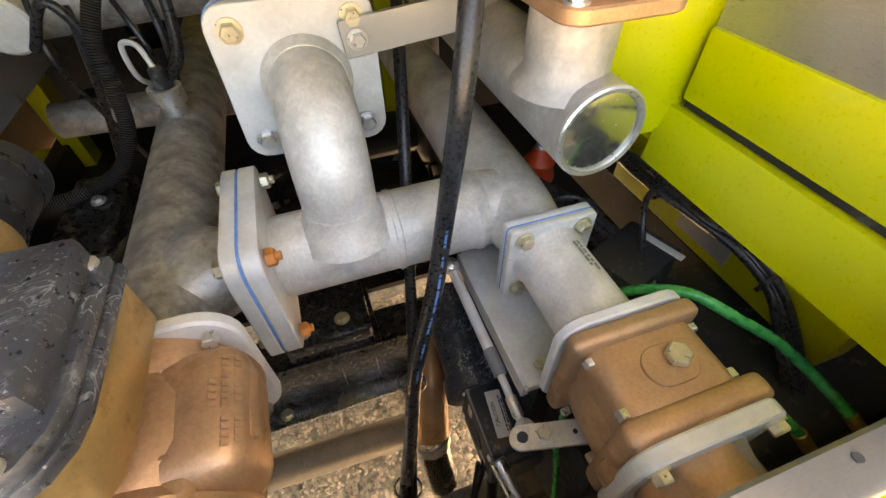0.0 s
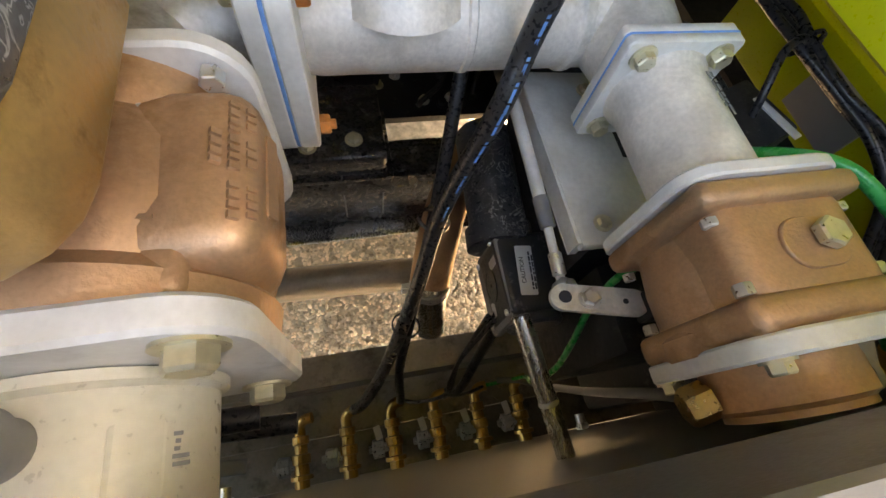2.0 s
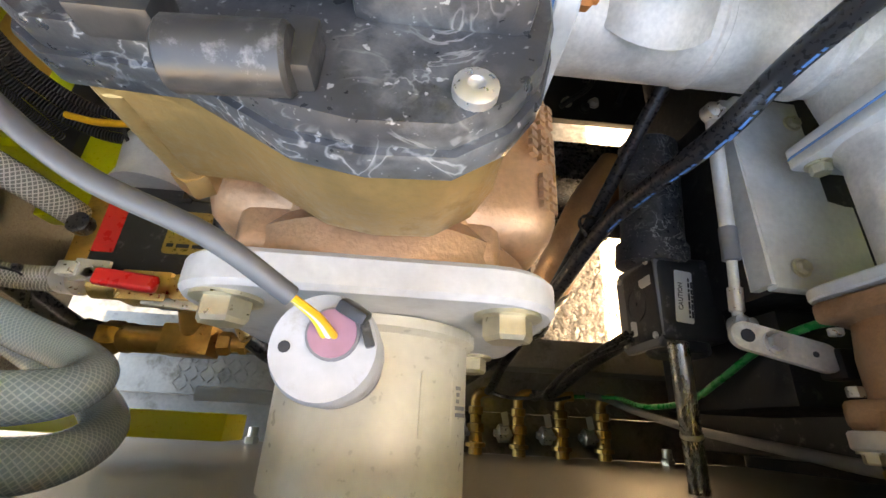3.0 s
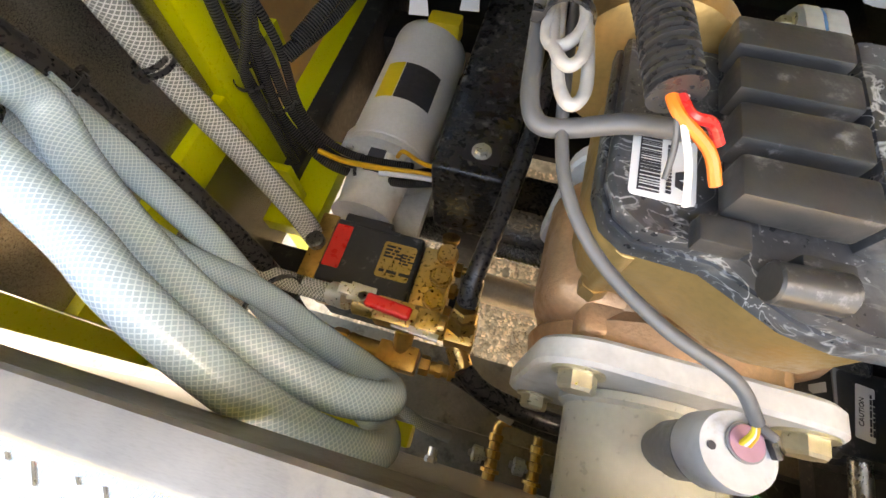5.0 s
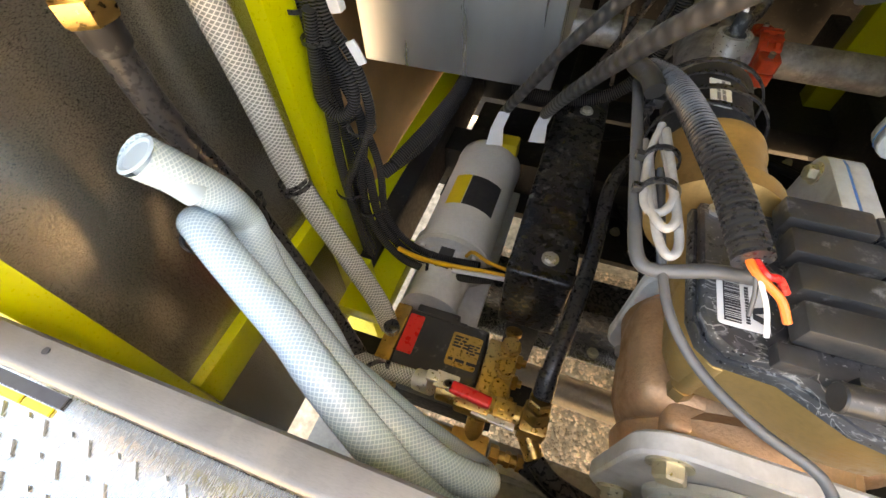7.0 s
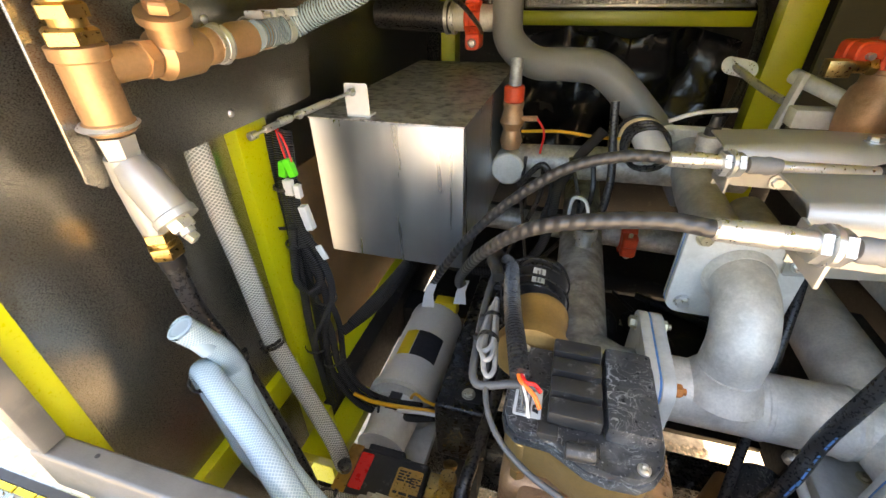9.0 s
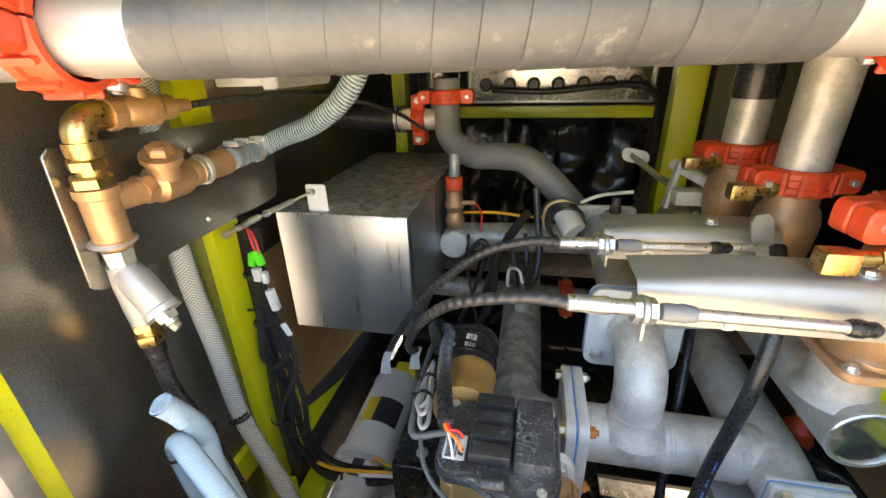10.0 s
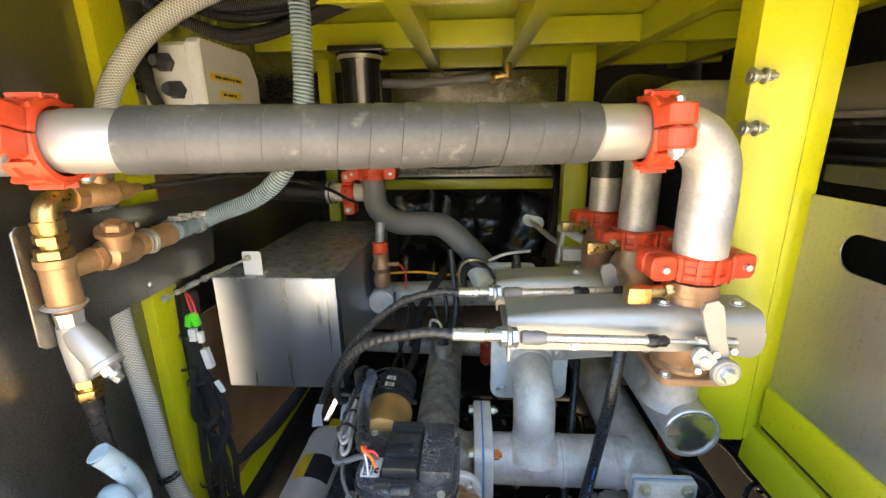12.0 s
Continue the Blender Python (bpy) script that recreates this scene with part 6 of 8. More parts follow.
def valve_lever(x, y, z, label):
    """Hub at (x, y, z); the arm leans up and away from the post."""
    th = thing("valve_lever", (x, y, z - 0.02), label, "lever", "valve levers")
    up = V((-0.032, 0, 0.110)).normalized()
    side = V((up.z, 0, -up.x))
    bm = B()
    prism(bm, (x, y, z), side, up, [(-0.013, -0.012), (0.013, -0.012), (0.013, 0.055), (0.016, 0.085), (0.016, 0.112), (0.009, 0.124), (-0.009, 0.124), (-0.016, 0.112), (-0.016, 0.085), (-0.013, 0.055)], -0.005, 0.001)
    arm = part("arm", bm, SATIN, th, "flat zinc-plated arm")
    for d, rr in ((0.107, 0.0075), (0.050, 0.003)):
        bm = B()
        c = V((x, y, z)) + up * d
        lathe(bm, c + V((0, 0.0003, 0)), (0, -1, 0), [(0, rr + 0.002), (0.0008, rr + 0.0015), (0.0008, rr), (0.0001, rr), (0.0001, 0)], 20)
        part("hole", bm, INK, arm, "drilled hole")
    bm = B()
    lathe(bm, (x, y - 0.004, z), (0, -1, 0), [(0, 0.023), (0.006, 0.023), (0.008, 0.0215), (0.008, 0.0)], 30)
    part("hub", bm, SATIN, th, "round hub washer")
    bolt(th, (x, y - 0.012, z), (0, -1, 0), 0.0125, 0.010, CHROME)
    bm = B()
    lathe(bm, (x - 0.026, y + 0.014, z + 0.016), (-0.35, -1, 0.1), [(0, 0.019), (0.010, 0.020), (0.016, 0.018), (0.018, 0.008), (0.024, 0.008)], 8)
    part("spring_detent", bm, SATIN, th, "bright detent housing")
    for q in ((-0.040, -0.004, 0.038), (-0.042, -0.004, 0.002), (-0.020, -0.008, 0.034), (0.014, 0.004, 0.034)):
        bm = B()
        hexa(bm, V((x, y, z)) + V(q), (-0.35, -1, 0.1), 0.0062, 0.007)
        part("screw", bm, CHROME, th)
    return th


valve_lever(0.190, 0.262, 2.111, "zinc-plated flat lever on the front bronze valve")
valve_lever(0.116, 0.535, 2.085, "zinc-plated flat lever on the middle bronze valve")
# the rear valve's lever, raised and leaning
rl = thing("rear_valve_lever", (0.06, 1.0, 2.12), "zinc-plated lever linkage on the rear bronze valve", "lever")
bm = B()
prism(bm, (0.015, 1.18, 2.165), (0.8, -0.5, -0.1), (0.1, 0.3, 1), rrect(0.085, 0.042, 0.02, 5), 0.005, 0.001)
tube(bm, [(0.0, 1.20, 2.17), (0.05, 1.10, 2.135), (0.08, 1.04, 2.12)], 0.009, 12, 3)
part("link", bm, CHROME, rl)
bm = B()
box(bm, (0.085, 1.02, 2.12), (0.012, 0.03, 0.13), 0.003, (0, 8, 0))
box(bm, (0.13, 0.98, 2.10), (0.10, 0.05, 0.04), 0.006)
part("yoke", bm, PLATE, rl)
bm = B()
tube(bm, [(0.09, 1.06, 2.17), (0.14, 0.98, 2.15), (0.18, 0.93, 2.13)], 0.016, 14, 4)
part("rod", bm, PLATE, rl)

# diagonal hoses
rh = hose("rubber_hose", [(0.10, 0.50, 2.16), (0.085, 0.42, 2.10), (0.060, 0.375, 1.98), (0.035, 0.37, 1.80), (0.012, 0.345, 1.72), (-0.030, 0.325, 1.56), (-0.070, 0.255, 1.42), (-0.125, 0.185, 1.22), (-0.175, 0.148, 1.05), (-0.200, 0.144, 0.985)], 0.0120, RUB, "black rubber hose with faint blue print hanging down diagonally", sub=12)
hose("steel_conduit", [(0.085, 0.72, 2.02), (0.045, 0.581, 1.837), (0.002, 0.445, 1.625), (-0.030, 0.35, 1.50), (-0.072, 0.245, 1.37), (-0.095, 0.185, 1.20), (-0.093, 0.150, 1.05), (-0.092, 0.144, 0.985)], 0.0095, RUB, "thin glossy black hose behind the thicker one", sub=10)
bt2 = thing("hose_ties", (-0.07, 0.25, 1.4), "black ties holding two hoses together", "ties")
for p in ((-0.036, 0.331, 1.525), (-0.084, 0.228, 1.36)):
    zip_tie(bt2, p, (-0.25, -0.3, -1), 0.022)
hp = smooth_path([(0.060, 0.375, 1.98), (0.035, 0.37, 1.80), (0.012, 0.345, 1.72), (-0.030, 0.325, 1.56), (-0.070, 0.255, 1.42)], 9)
for i in range(2, len(hp) - 2, 3):
    d = hp[i + 1] - hp[i]
    bars(rh, hp[i] + V((0.0, -0.0115, 0.0027)), d, V((1, 0, 0)), 1, 0.026, 0.0032, BLUE, "printed_marking")


# ---- under the pipes: chassis, gear actuator, manifold and hoses ----
cf = thing("chassis_mount", (-0.165, 0.60, 1.32), "black wet-looking chassis mount with yellow-zinc bolts", "mount")
bm = B()
box(bm, (-0.165, 0.635, 1.370), (0.185, 0.185, 0.060), 0.010, None, 3)
box(bm, (-0.168, 0.618, 1.341), (0.215, 0.170, 0.012), 0.003)
part("block", bm, BEAMK, cf)
for x, y in ((-0.216, 0.574), (-0.131, 0.585)):
    bolt(cf, (x, y, 1.3995), (0, 0, 1), 0.0125, 0.009, ZINCY)
fr = thing("chassis_crossmember", (-0.2, 0.54, 1.16), "black painted chassis cross member", "chassis beam")
bm = B()
box(bm, (-0.15, 0.545, 1.250), (1.25, 0.012, 0.172), 0.003)
box(bm, (-0.15, 0.585, 1.331), (1.25, 0.09, 0.010), 0.003)
part("web", bm, BEAMK, fr)
bm = B()
box(bm, (-0.15, 0.523, 1.163), (1.25, 0.056, 0.008), 0.002)
part("lower_lip", bm, STAIN, fr, "bare steel lower lip")
for x in (-0.163, -0.082):
    bm = B()
    box(bm, (x, 0.537, 1.24), (0.0035, 0.005, 0.085), 0.001)
    part("weld_line", bm, GREYP, fr)
bolt(fr, (-0.318, 0.525, 1.167), (0, 0, 1), 0.011, 0.007, ZINCY)
# frame rails running back under the motor
for x0, x1, y0, y1, z0, z1 in ((-0.92, -0.87, 0.44, 2.0, 1.26, 1.42), (-0.565, -0.54, 0.95, 2.0, 1.15, 1.40), (0.28, 0.34, 0.20, 2.0, 1.20, 1.45)):
    slab("chassis_rail", (x0, y0, z0), (x1, y1, z1), BLK, "black painted chassis rail", "chassis rail", 0.004)
slab("chassis_tray", (-0.93, 0.95, 1.20), (0.28, 1.06, 1.36), BLK, "black painted cross channel", "chassis rail", 0.004)
slab("chassis_tray_rear", (-0.93, 1.40, 1.25), (0.28, 1.95, 1.33), BLK, "black painted rear cross channel", "chassis rail", 0.004)
slab("motor_base", (-0.785, 0.36, 1.345), (-0.605, 0.82, 1.374), PLATE, "grey motor base plate", "plate", 0.003)
slab("beam_foot", (-0.545, 0.42, 1.22), (-0.475, 0.86, 1.50), BLK, "black painted support under the beam", "support", 0.003)
slab("pump_rail", (-0.76, 0.235, 1.23), (-0.52, 0.330, 1.354), BLK, "black painted support under the pump", "support", 0.003)
slab("pump_cross", (-0.98, 0.30, 1.20), (-0.45, 0.36, 1.235), BLK, "black painted cross bar", "support", 0.003)

bm = B()
tube(bm, [(-0.95, 0.50, 0.95), (-0.35, 0.485, 0.955), (0.02, 0.47, 0.96)], 0.045, 28, 3)
solid("exhaust_pipe", bm, DULL, "dull stainless pipe crossing above the gravel", "pipe")
ex = thing("exhaust_stub", (0.02, 0.40, 1.0), "heat-tinted stainless elbow and drop pipe", "pipe")
bm = B()
tube(bm, [(0.035, 0.46, 1.36), (0.005, 0.39, 1.33), (-0.015, 0.335, 1.26), (-0.012, 0.31, 1.18), (-0.005, 0.288, 1.085)], 0.036, 24, 6)
part("drop", bm, STAIN, ex)
bm = B()
tube(bm, [(0.09, 0.54, 1.385), (0.035, 0.46, 1.36), (0.004, 0.39, 1.33), (-0.015, 0.335, 1.262)], 0.040, 24, 6)
part("elbow", bm, BRONZE, ex, "heat-tinted brown elbow")
bm = B()
lathe(bm, (-0.015, 0.332, 1.258), (0.05, -0.25, -1), [(0, 0.0365), (0, 0.0415), (0.018, 0.0415), (0.018, 0.0365), (0, 0.0365)], 24)
box(bm, (-0.062, 0.33, 1.25), (0.02, 0.012, 0.03), 0.002)
part("band_clamp", bm, CHROME, ex)

# gear actuator with caution label
ga = thing("gear_actuator", (0.05, 0.25, 1.45), "black gear actuator with caution label and dusty motor barrel", "actuator")
bm = B()
cyl(bm, (0.072, 0.50, 1.485), (0.062, 0.315, 1.472), 0.044, 32, 0.008)
lathe(bm, (0.0605, 0.322, 1.473), (-0.07, -0.98, -0.1), [(0, 0.045), (0, 0.050), (0.030, 0.050), (0.032, 0.045)], 32)
part("motor_barrel", bm, DUSTY, ga, "black motor barrel with pale dust specks")
bm = B()
prism(bm, (0.036, 0.18, 1.43), (0, 1, 0), (0, 0, 1), [(-0.008, -0.02), (0.0, -0.03), (0.105, -0.03), (0.118, -0.018), (0.118, 0.070), (0.108, 0.082), (0.004, 0.080), (-0.008, 0.066)], 0.012, 0.002)
part("face_plate", bm, GREYP, ga, "dark grey cover with screws")
bm = B()
box(bm, (0.080, 0.236, 1.465), (0.090, 0.115, 0.095), 0.010, None, 3)
cyl(bm, (0.08, 0.186, 1.465), (0.08, 0.165, 1.465), 0.040, 28)
part("gearbox", bm, PLAST, ga, "black gearbox")
label_plate(ga, (0.070, 0.236, 1.5130), (0.12, 1, 0), (-1, 0.12, 0), 0.072, 0.024, WHITE)
words(ga, "CAUTION", (0.065, 0.236, 1.5145), (0.12, 1, 0), (-1, 0.12, 0), 0.0085)
bars(ga, (0.073, 0.207, 1.5140), (0.12, 1, 0), (-1, 0.12, 0), 3, 0.055, 0.0022)
for y, z in ((0.186, 1.415), (0.186, 1.495), (0.290, 1.495), (0.285, 1.415)):
    bm = B()
    lathe(bm, (0.0355, y, z), (-1, 0, 0), [(0, 0.005), (0.003, 0.0045), (0.003, 0.002), (0.001, 0)], 12)
    part("screw", bm, CHROME, ga)
bm = B()
lathe(bm, (0.0355, 0.238, 1.457), (-1, 0, 0), [(0, 0.026), (0.002, 0.026), (0.002, 0.022), (0.001, 0.022), (0.001, 0.003), (0.003, 0.003), (0.003, 0)], 28)
part("dial", bm, PLAST, ga, "round slotted indicator")
label_plate(ga, (0.0352, 0.205, 1.442), (0, -1, 0), (0, 0, 1), 0.022, 0.016, WHITE)
label_plate(ga, (0.0352, 0.262, 1.485), (0, -1, 0), (0, 0, 1), 0.014, 0.030, WHITE)
for ob in ga.children:
    ob.matrix_basis = Matrix.Translation((0.004, 0.000, 0.020))
sh = thing("drive_shaft", (0.05, 0.1, 1.53), "bright stainless shaft from the actuator to the wall", "shaft")
bm = B()
cyl(bm, (0.040, 0.170, 1.556), (0.0692, 0.0035, 1.5067), 0.0118, 18)
part("shaft", bm, STAIN, sh)
bm = B()
cyl(bm, (0.0575, 0.070, 1.5264), (0.0588, 0.063, 1.5243), 0.0128, 18)
part("collar", bm, CHROME, sh)

# bent bracket beside the actuator, linkage rod and lever arm
bk = thing("bent_bracket", (0.17, 0.33, 1.55), "thick grey bent plate bracket, scuffed, with small bolts", "bracket")
bm = B()
prism(bm, (0.155, 0.34, 1.652), (0, 1, 0), (1, 0, -0.06), [(-0.13, -0.062), (0.115, -0.066), (0.13, -0.050), (0.13, 0.068), (-0.13, 0.068)], 0.012, 0.002)
prism(bm, (0.098, 0.34, 1.655), (0, 1, 0), (0, 0, 1), [(-0.125, -0.03), (0.12, -0.03), (0.12, 0.0), (-0.125, 0.0)], -0.008, 0.001)
part("plate", bm, PLATE, bk)
for y, x in ((0.235, 0.125), (0.43, 0.17)):
    bolt(bk, (x, y, 1.656), (0.05, 0, 1), 0.008, 0.006, ZINCY)
lk = thing("linkage_rod", (0.09, 0.3, 1.6), "zinc-plated linkage rod with ball joints", "rod")
bm = B()
tube(bm, [(0.071, 0.430, 1.652), (0.0765, 0.275, 1.627), (0.077, 0.265, 1.6255), (0.078, 0.185, 1.612)], lambda d: 0.0082 if d < 0.16 else 0.0055, 16, 1)
part("rod", bm, PLATE, lk, "pale grey rod")
bm = B()
cyl(bm, (0.0757, 0.292, 1.6298), (0.0772, 0.252, 1.6234), 0.0095, 16)
part("sleeve", bm, GREYP, lk)
bm = B()
cyl(bm, (0.0776, 0.222, 1.618), (0.078, 0.195, 1.6135), 0.008, 14)
part("joint_nut", bm, CHROME, lk)
for p in ((0.070, 0.437, 1.655), (0.078, 0.178, 1.614)):
    bm = B()
    lathe(bm, p, (0.2, 0.1, 1), [(-0.010, 0.009), (-0.006, 0.013), (0.006, 0.013), (0.010, 0.009), (0.012, 0.006), (0.016, 0.006)], 18)
    part("ball_joint", bm, CHROME, lk)
ar = thing("linkage_lever", (0.10, 0.15, 1.62), "flat steel lever arm with holes and a bolt", "lever")
bm = B()
u = V((0.95, -0.26, 0.12)).normalized()
prism(bm, (0.100, 0.154, 1.634), u, (0.28, 0.96, 0.0), rrect(0.105, 0.030, 0.0145, 6), 0.007, 0.001)
part("arm", bm, CAST, ar)
nrm = u.cross(V((0.28, 0.96, 0.0)).normalized()).normalized()
for k, r in ((-0.036, 0.007), (0.028, 0.003)):
    bm = B()
    lathe(bm, V((0.100, 0.154, 1.634)) + u * k + nrm * 0.007, nrm, [(0, r), (0.0006, r), (0.0007, 0)], 16)
    part("hole", bm, INK, ar)
bolt(ar, V((0.100, 0.154, 1.634)) + u * -0.010 + nrm * 0.007, nrm, 0.009, 0.007, CHROME)
bm = B()
box(bm, (0.155, 0.139, 1.638), (0.022, 0.030, 0.030), 0.004)
part("clamp", bm, BLK, ar)
# black block added, and carrier deepened, as shade over the bright gravel below
slab("valve_block", (0.115, 0.215, 1.44), (0.225, 0.50, 1.636), BLK, "black block added as shade under the bent bracket", "valve body", 0.01)
slab("actuator_carrier", (0.135, 0.10, 1.36), (0.30, 0.205, 1.60), BLK, "black carrier plate behind the meter, deepened to fill in shade", "plate", 0.003)
slab("dark_tank", (0.30, 0.04, 1.10), (0.75, 0.35, 1.60), PLAST, "black plastic tank in the dark corner", "tank", 0.02)

# front manifold of brass fittings on the stainless wall
slab("front_pan", (-1.0, 0.0035, 0.882), (0.6, 0.0995, 0.892), TREADM, "dull stainless pan below the brass fittings", "pan")
slab("tread_plate_ledge", (-1.0, 0.10, 0.88), (0.6, 0.20, 0.936), TREADM, "tread plate ledge below the machinery", "ledge")
tr = thing("tread_plate", (-0.2, 0.15, 0.936), "bright diamond tread plate ledge, wet and dirty", "tread plate")
bm = B()
rows = 0
for i in range(70):
    for j in range(4):
        x, y = -0.85 + i * 0.02, 0.115 + j * 0.022
        ang = 45 if (i + j) % 2 else -45
        box(bm, (x, y, 0.937), (0.017, 0.005, 0.003), 0.0, (0, 0, ang))
part("treads", bm, TREADM, tr)
slab("ledge_upstand", (-1.0, 0.20, 0.90), (0.6, 0.206, 1.03), TREADM, "dirty stainless upstand behind the ledge", "upstand")
slab("ledge_upstand_top", (-1.0, 0.206, 1.025), (0.6, 0.27, 1.03), TREADM, "dirty stainless channel lip", "upstand")
for k in range(6):
    x = -0.325 + k * 0.104
    f = thing("brass_fitting", (x, 0.0205, 0.965), "brown-stained brass tee with chrome knob on the stainless wall", "fitting", "brass fittings in a row")
    bm = B()
    lathe(bm, (x, 0.0205, 0.965), (0, 1, 0), [(-0.017, 0.016), (-0.001, 0.016), (0, 0.024), (0.008, 0.024), (0.010, 0.016), (0.030, 0.016), (0.032, 0.020), (0.050, 0.020), (0.052, 0.014), (0.070, 0.014), (0.072, 0.018), (0.088, 0.018), (0.090, 0.012)], 14)
    part("tee", bm, BRASSD, f, "", 25)
    bm = B()
    tube(bm, [(x, 0.108, 0.965), (x, 0.130, 0.968), (x + 0.012, 0.142, 0.978), (x + 0.030, 0.144, 0.982)], 0.012, 12, 4)
    part("elbow", bm, BRASSD, f)
    bm = B()
    lathe(bm, (x - 0.014, 0.052, 0.965), (-1, 0, 0), [(0, 0.010), (0.010, 0.010), (0.011, 0.020), (0.034, 0.021), (0.037, 0.017), (0.038, 0.009), (0.046, 0.008)], 8)
    part("knob", bm, CHROME, f, "bright bleed knob")
    if k > 1:
        bm = B()
        prism(bm, (x - 0.035, 0.085, 0.978), (1, 0.3, 0), (-0.2, 1, 0.1), rrect(0.016, 0.030, 0.001, 1), 0.0008)
        part("paper_tag", bm, WHITE, f, "small white tag")
for x in (-0.62, -0.47, 0.33):
    f = thing("wall_fitting", (x, 0.04, 1.00), "small bright fitting on the stainless wall", "fitting", "wall fittings")
    bm = B()
    hexa(bm, (x, 0.0035, 1.00), (0, 1, 0), 0.016, 0.014)
    cyl(bm, (x, 0.017, 1.00), (x, 0.038, 1.00), 0.011, 12)
    part("nut", bm, CHROME, f)
hose("small_black_hose", [(0.017, 0.144, 0.982), (0.035, 0.144, 1.00), (0.04, 0.14, 1.08), (0.06, 0.18, 1.22), (0.06, 0.20, 1.40)], 0.010, RUB, "black hose from a brass fitting to the actuator")
for k, (x, e) in enumerate(((-0.117, (0.040, 0.20, 1.46)), (-0.013, (0.035, 0.19, 1.46)), (0.091, (0.03, 0.20, 1.455)))):
    hose("thin_lead", [(x + 0.03, 0.144, 0.982), (x * 0.5 + 0.01, 0.13, 1.03), (0.0, 0.13, 1.14), (0.012, 0.17, 1.26), e], 0.0042, RUB, "thin black lead from the fittings to the actuator", "lead", 8, 8, "thin leads")
hose("green_tube", [(0.121, 0.144, 0.982), (0.17, 0.145, 0.985), (0.20, 0.14, 1.06), (0.125, 0.11, 1.30), (0.113, 0.11, 1.44), (0.120, 0.135, 1.51), (0.122, 0.160, 1.575), (0.132, 0.176, 1.635), (0.15, 0.18, 1.665)], 0.0044, GREEN, "green air tube rising from a brass fitting", sub=10)
hose("clear_drain_tube", [(0.160, 0.048, 1.652), (0.172, 0.045, 1.62), (0.20, 0.055, 1.50), (0.235, 0.08, 1.25), (0.24, 0.12, 1.02), (0.20, 0.14, 1.0), (0.150, 0.150, 0.988)], 0.0075, GREYP, "smoky tube sagging from the meter drain plug", "tube", sub=10)
hose("clear_tube", [(-0.44, 0.07, 0.97), (-0.52, 0.08, 1.0), (-0.60, 0.10, 1.00), (-0.75, 0.10, 1.03)], 0.016, BRAID, "clear tube lying along the ledge", "tube")
hose("green_air_tube", [(0.215, 0.27, 1.72), (0.235, 0.23, 1.775), (0.260, 0.194, 1.800), (0.297, 0.153, 1.787), (0.333, 0.127, 1.765), (0.366, 0.103, 1.735), (0.378, 0.070, 1.722), (0.385, 0.048, 1.712)], 0.0062, GREEN, "bright green air tube looping over the meter", sub=10)
hose("green_air_tube_lower", [(0.22, 0.17, 1.74), (0.255, 0.12, 1.76), (0.285, 0.085, 1.745), (0.315, 0.052, 1.715)], 0.0058, GREEN, "bright green air tube behind the meter flange", sub=10)
for p, q in (((0.385, 0.048, 1.712), (0.389, 0.032, 1.704)), ((0.315, 0.052, 1.715), (0.328, 0.035, 1.695))):
    bm = B()
    cyl(bm, p, q, 0.0075, 14)
    cyl(bm, V(p).lerp(V(q), 0.9), V(q) + (V(q) - V(p)) * 0.8, 0.006, 12)
    solid("push_fitting", bm, BRASSD, "dull brass push fitting on a green tube", "fitting", "push fittings")
# black box and looms behind the second meter
cb = thing("control_box", (0.29, 0.33, 1.66), "small black control box with a grey strip", "box")
bm = B()
box(bm, (0.330, 0.335, 1.665), (0.12, 0.09, 0.07), 0.006, (0, 0, 20))
part("case", bm, PLAST, cb)
bm = B()
box(bm, (0.374, 0.330, 1.7015), (0.012, 0.07, 0.003), 0.001, (0, 0, 20))
part("strip", bm, LTGREY, cb)
rlm = thing("rail_loom", (0.33, 0.4, 1.72), "black cable loom tied along the side rail", "wiring")
for dx, dz in ((0, 0), (0.014, -0.01), (-0.008, -0.016), (0.006, 0.012)):
    bm = B()
    tube(bm, [(0.22 + dx, 0.62, 1.70 + dz), (0.26 + dx, 0.52, 1.70 + dz), (0.315 + dx, 0.42, 1.685 + dz), (0.335 + dx, 0.30, 1.66 + dz), (0.335 + dx, 0.18, 1.60 + dz), (0.32 + dx, 0.05, 1.55 + dz)], 0.009, 10, 8)
    part("cable", bm, RUB, rlm)
zip_tie(rlm, (0.318, 0.415, 1.685), (0.4, -0.9, 0), 0.024)
zip_tie(rlm, (0.338, 0.25, 1.635), (0, -0.9, -0.4), 0.024)
hose("loop_lead", [(0.22, 0.50, 1.62), (0.235, 0.47, 1.70), (0.27, 0.45, 1.735), (0.31, 0.43, 1.72), (0.32, 0.42, 1.69)], 0.006, RUB, "thin black lead looping to the rail loom", "lead")
bm = B()
box(bm, (0.285, 0.62, 1.60), (0.20, 0.60, 0.10), 0.006)
solid("dark_channel", bm, BLK, "dirty black painted channel beside the pipe run", "channel", "", "structure")
rv = thing("red_valve", (0.31, 0.60, 1.652), "dirty red painted valve body behind the pipe", "valve")
bm = B()
lathe(bm, (0.31, 0.60, 1.652), (0, 0, 1), [(0, 0.030), (0.014, 0.033), (0.034, 0.027), (0.046, 0.030), (0.06, 0.020), (0.075, 0.014)], 24)
part("body", bm, RED, rv)
bolt(rv, (0.31, 0.60, 1.727), (0, 0, 1), 0.010, 0.008, CHROME)

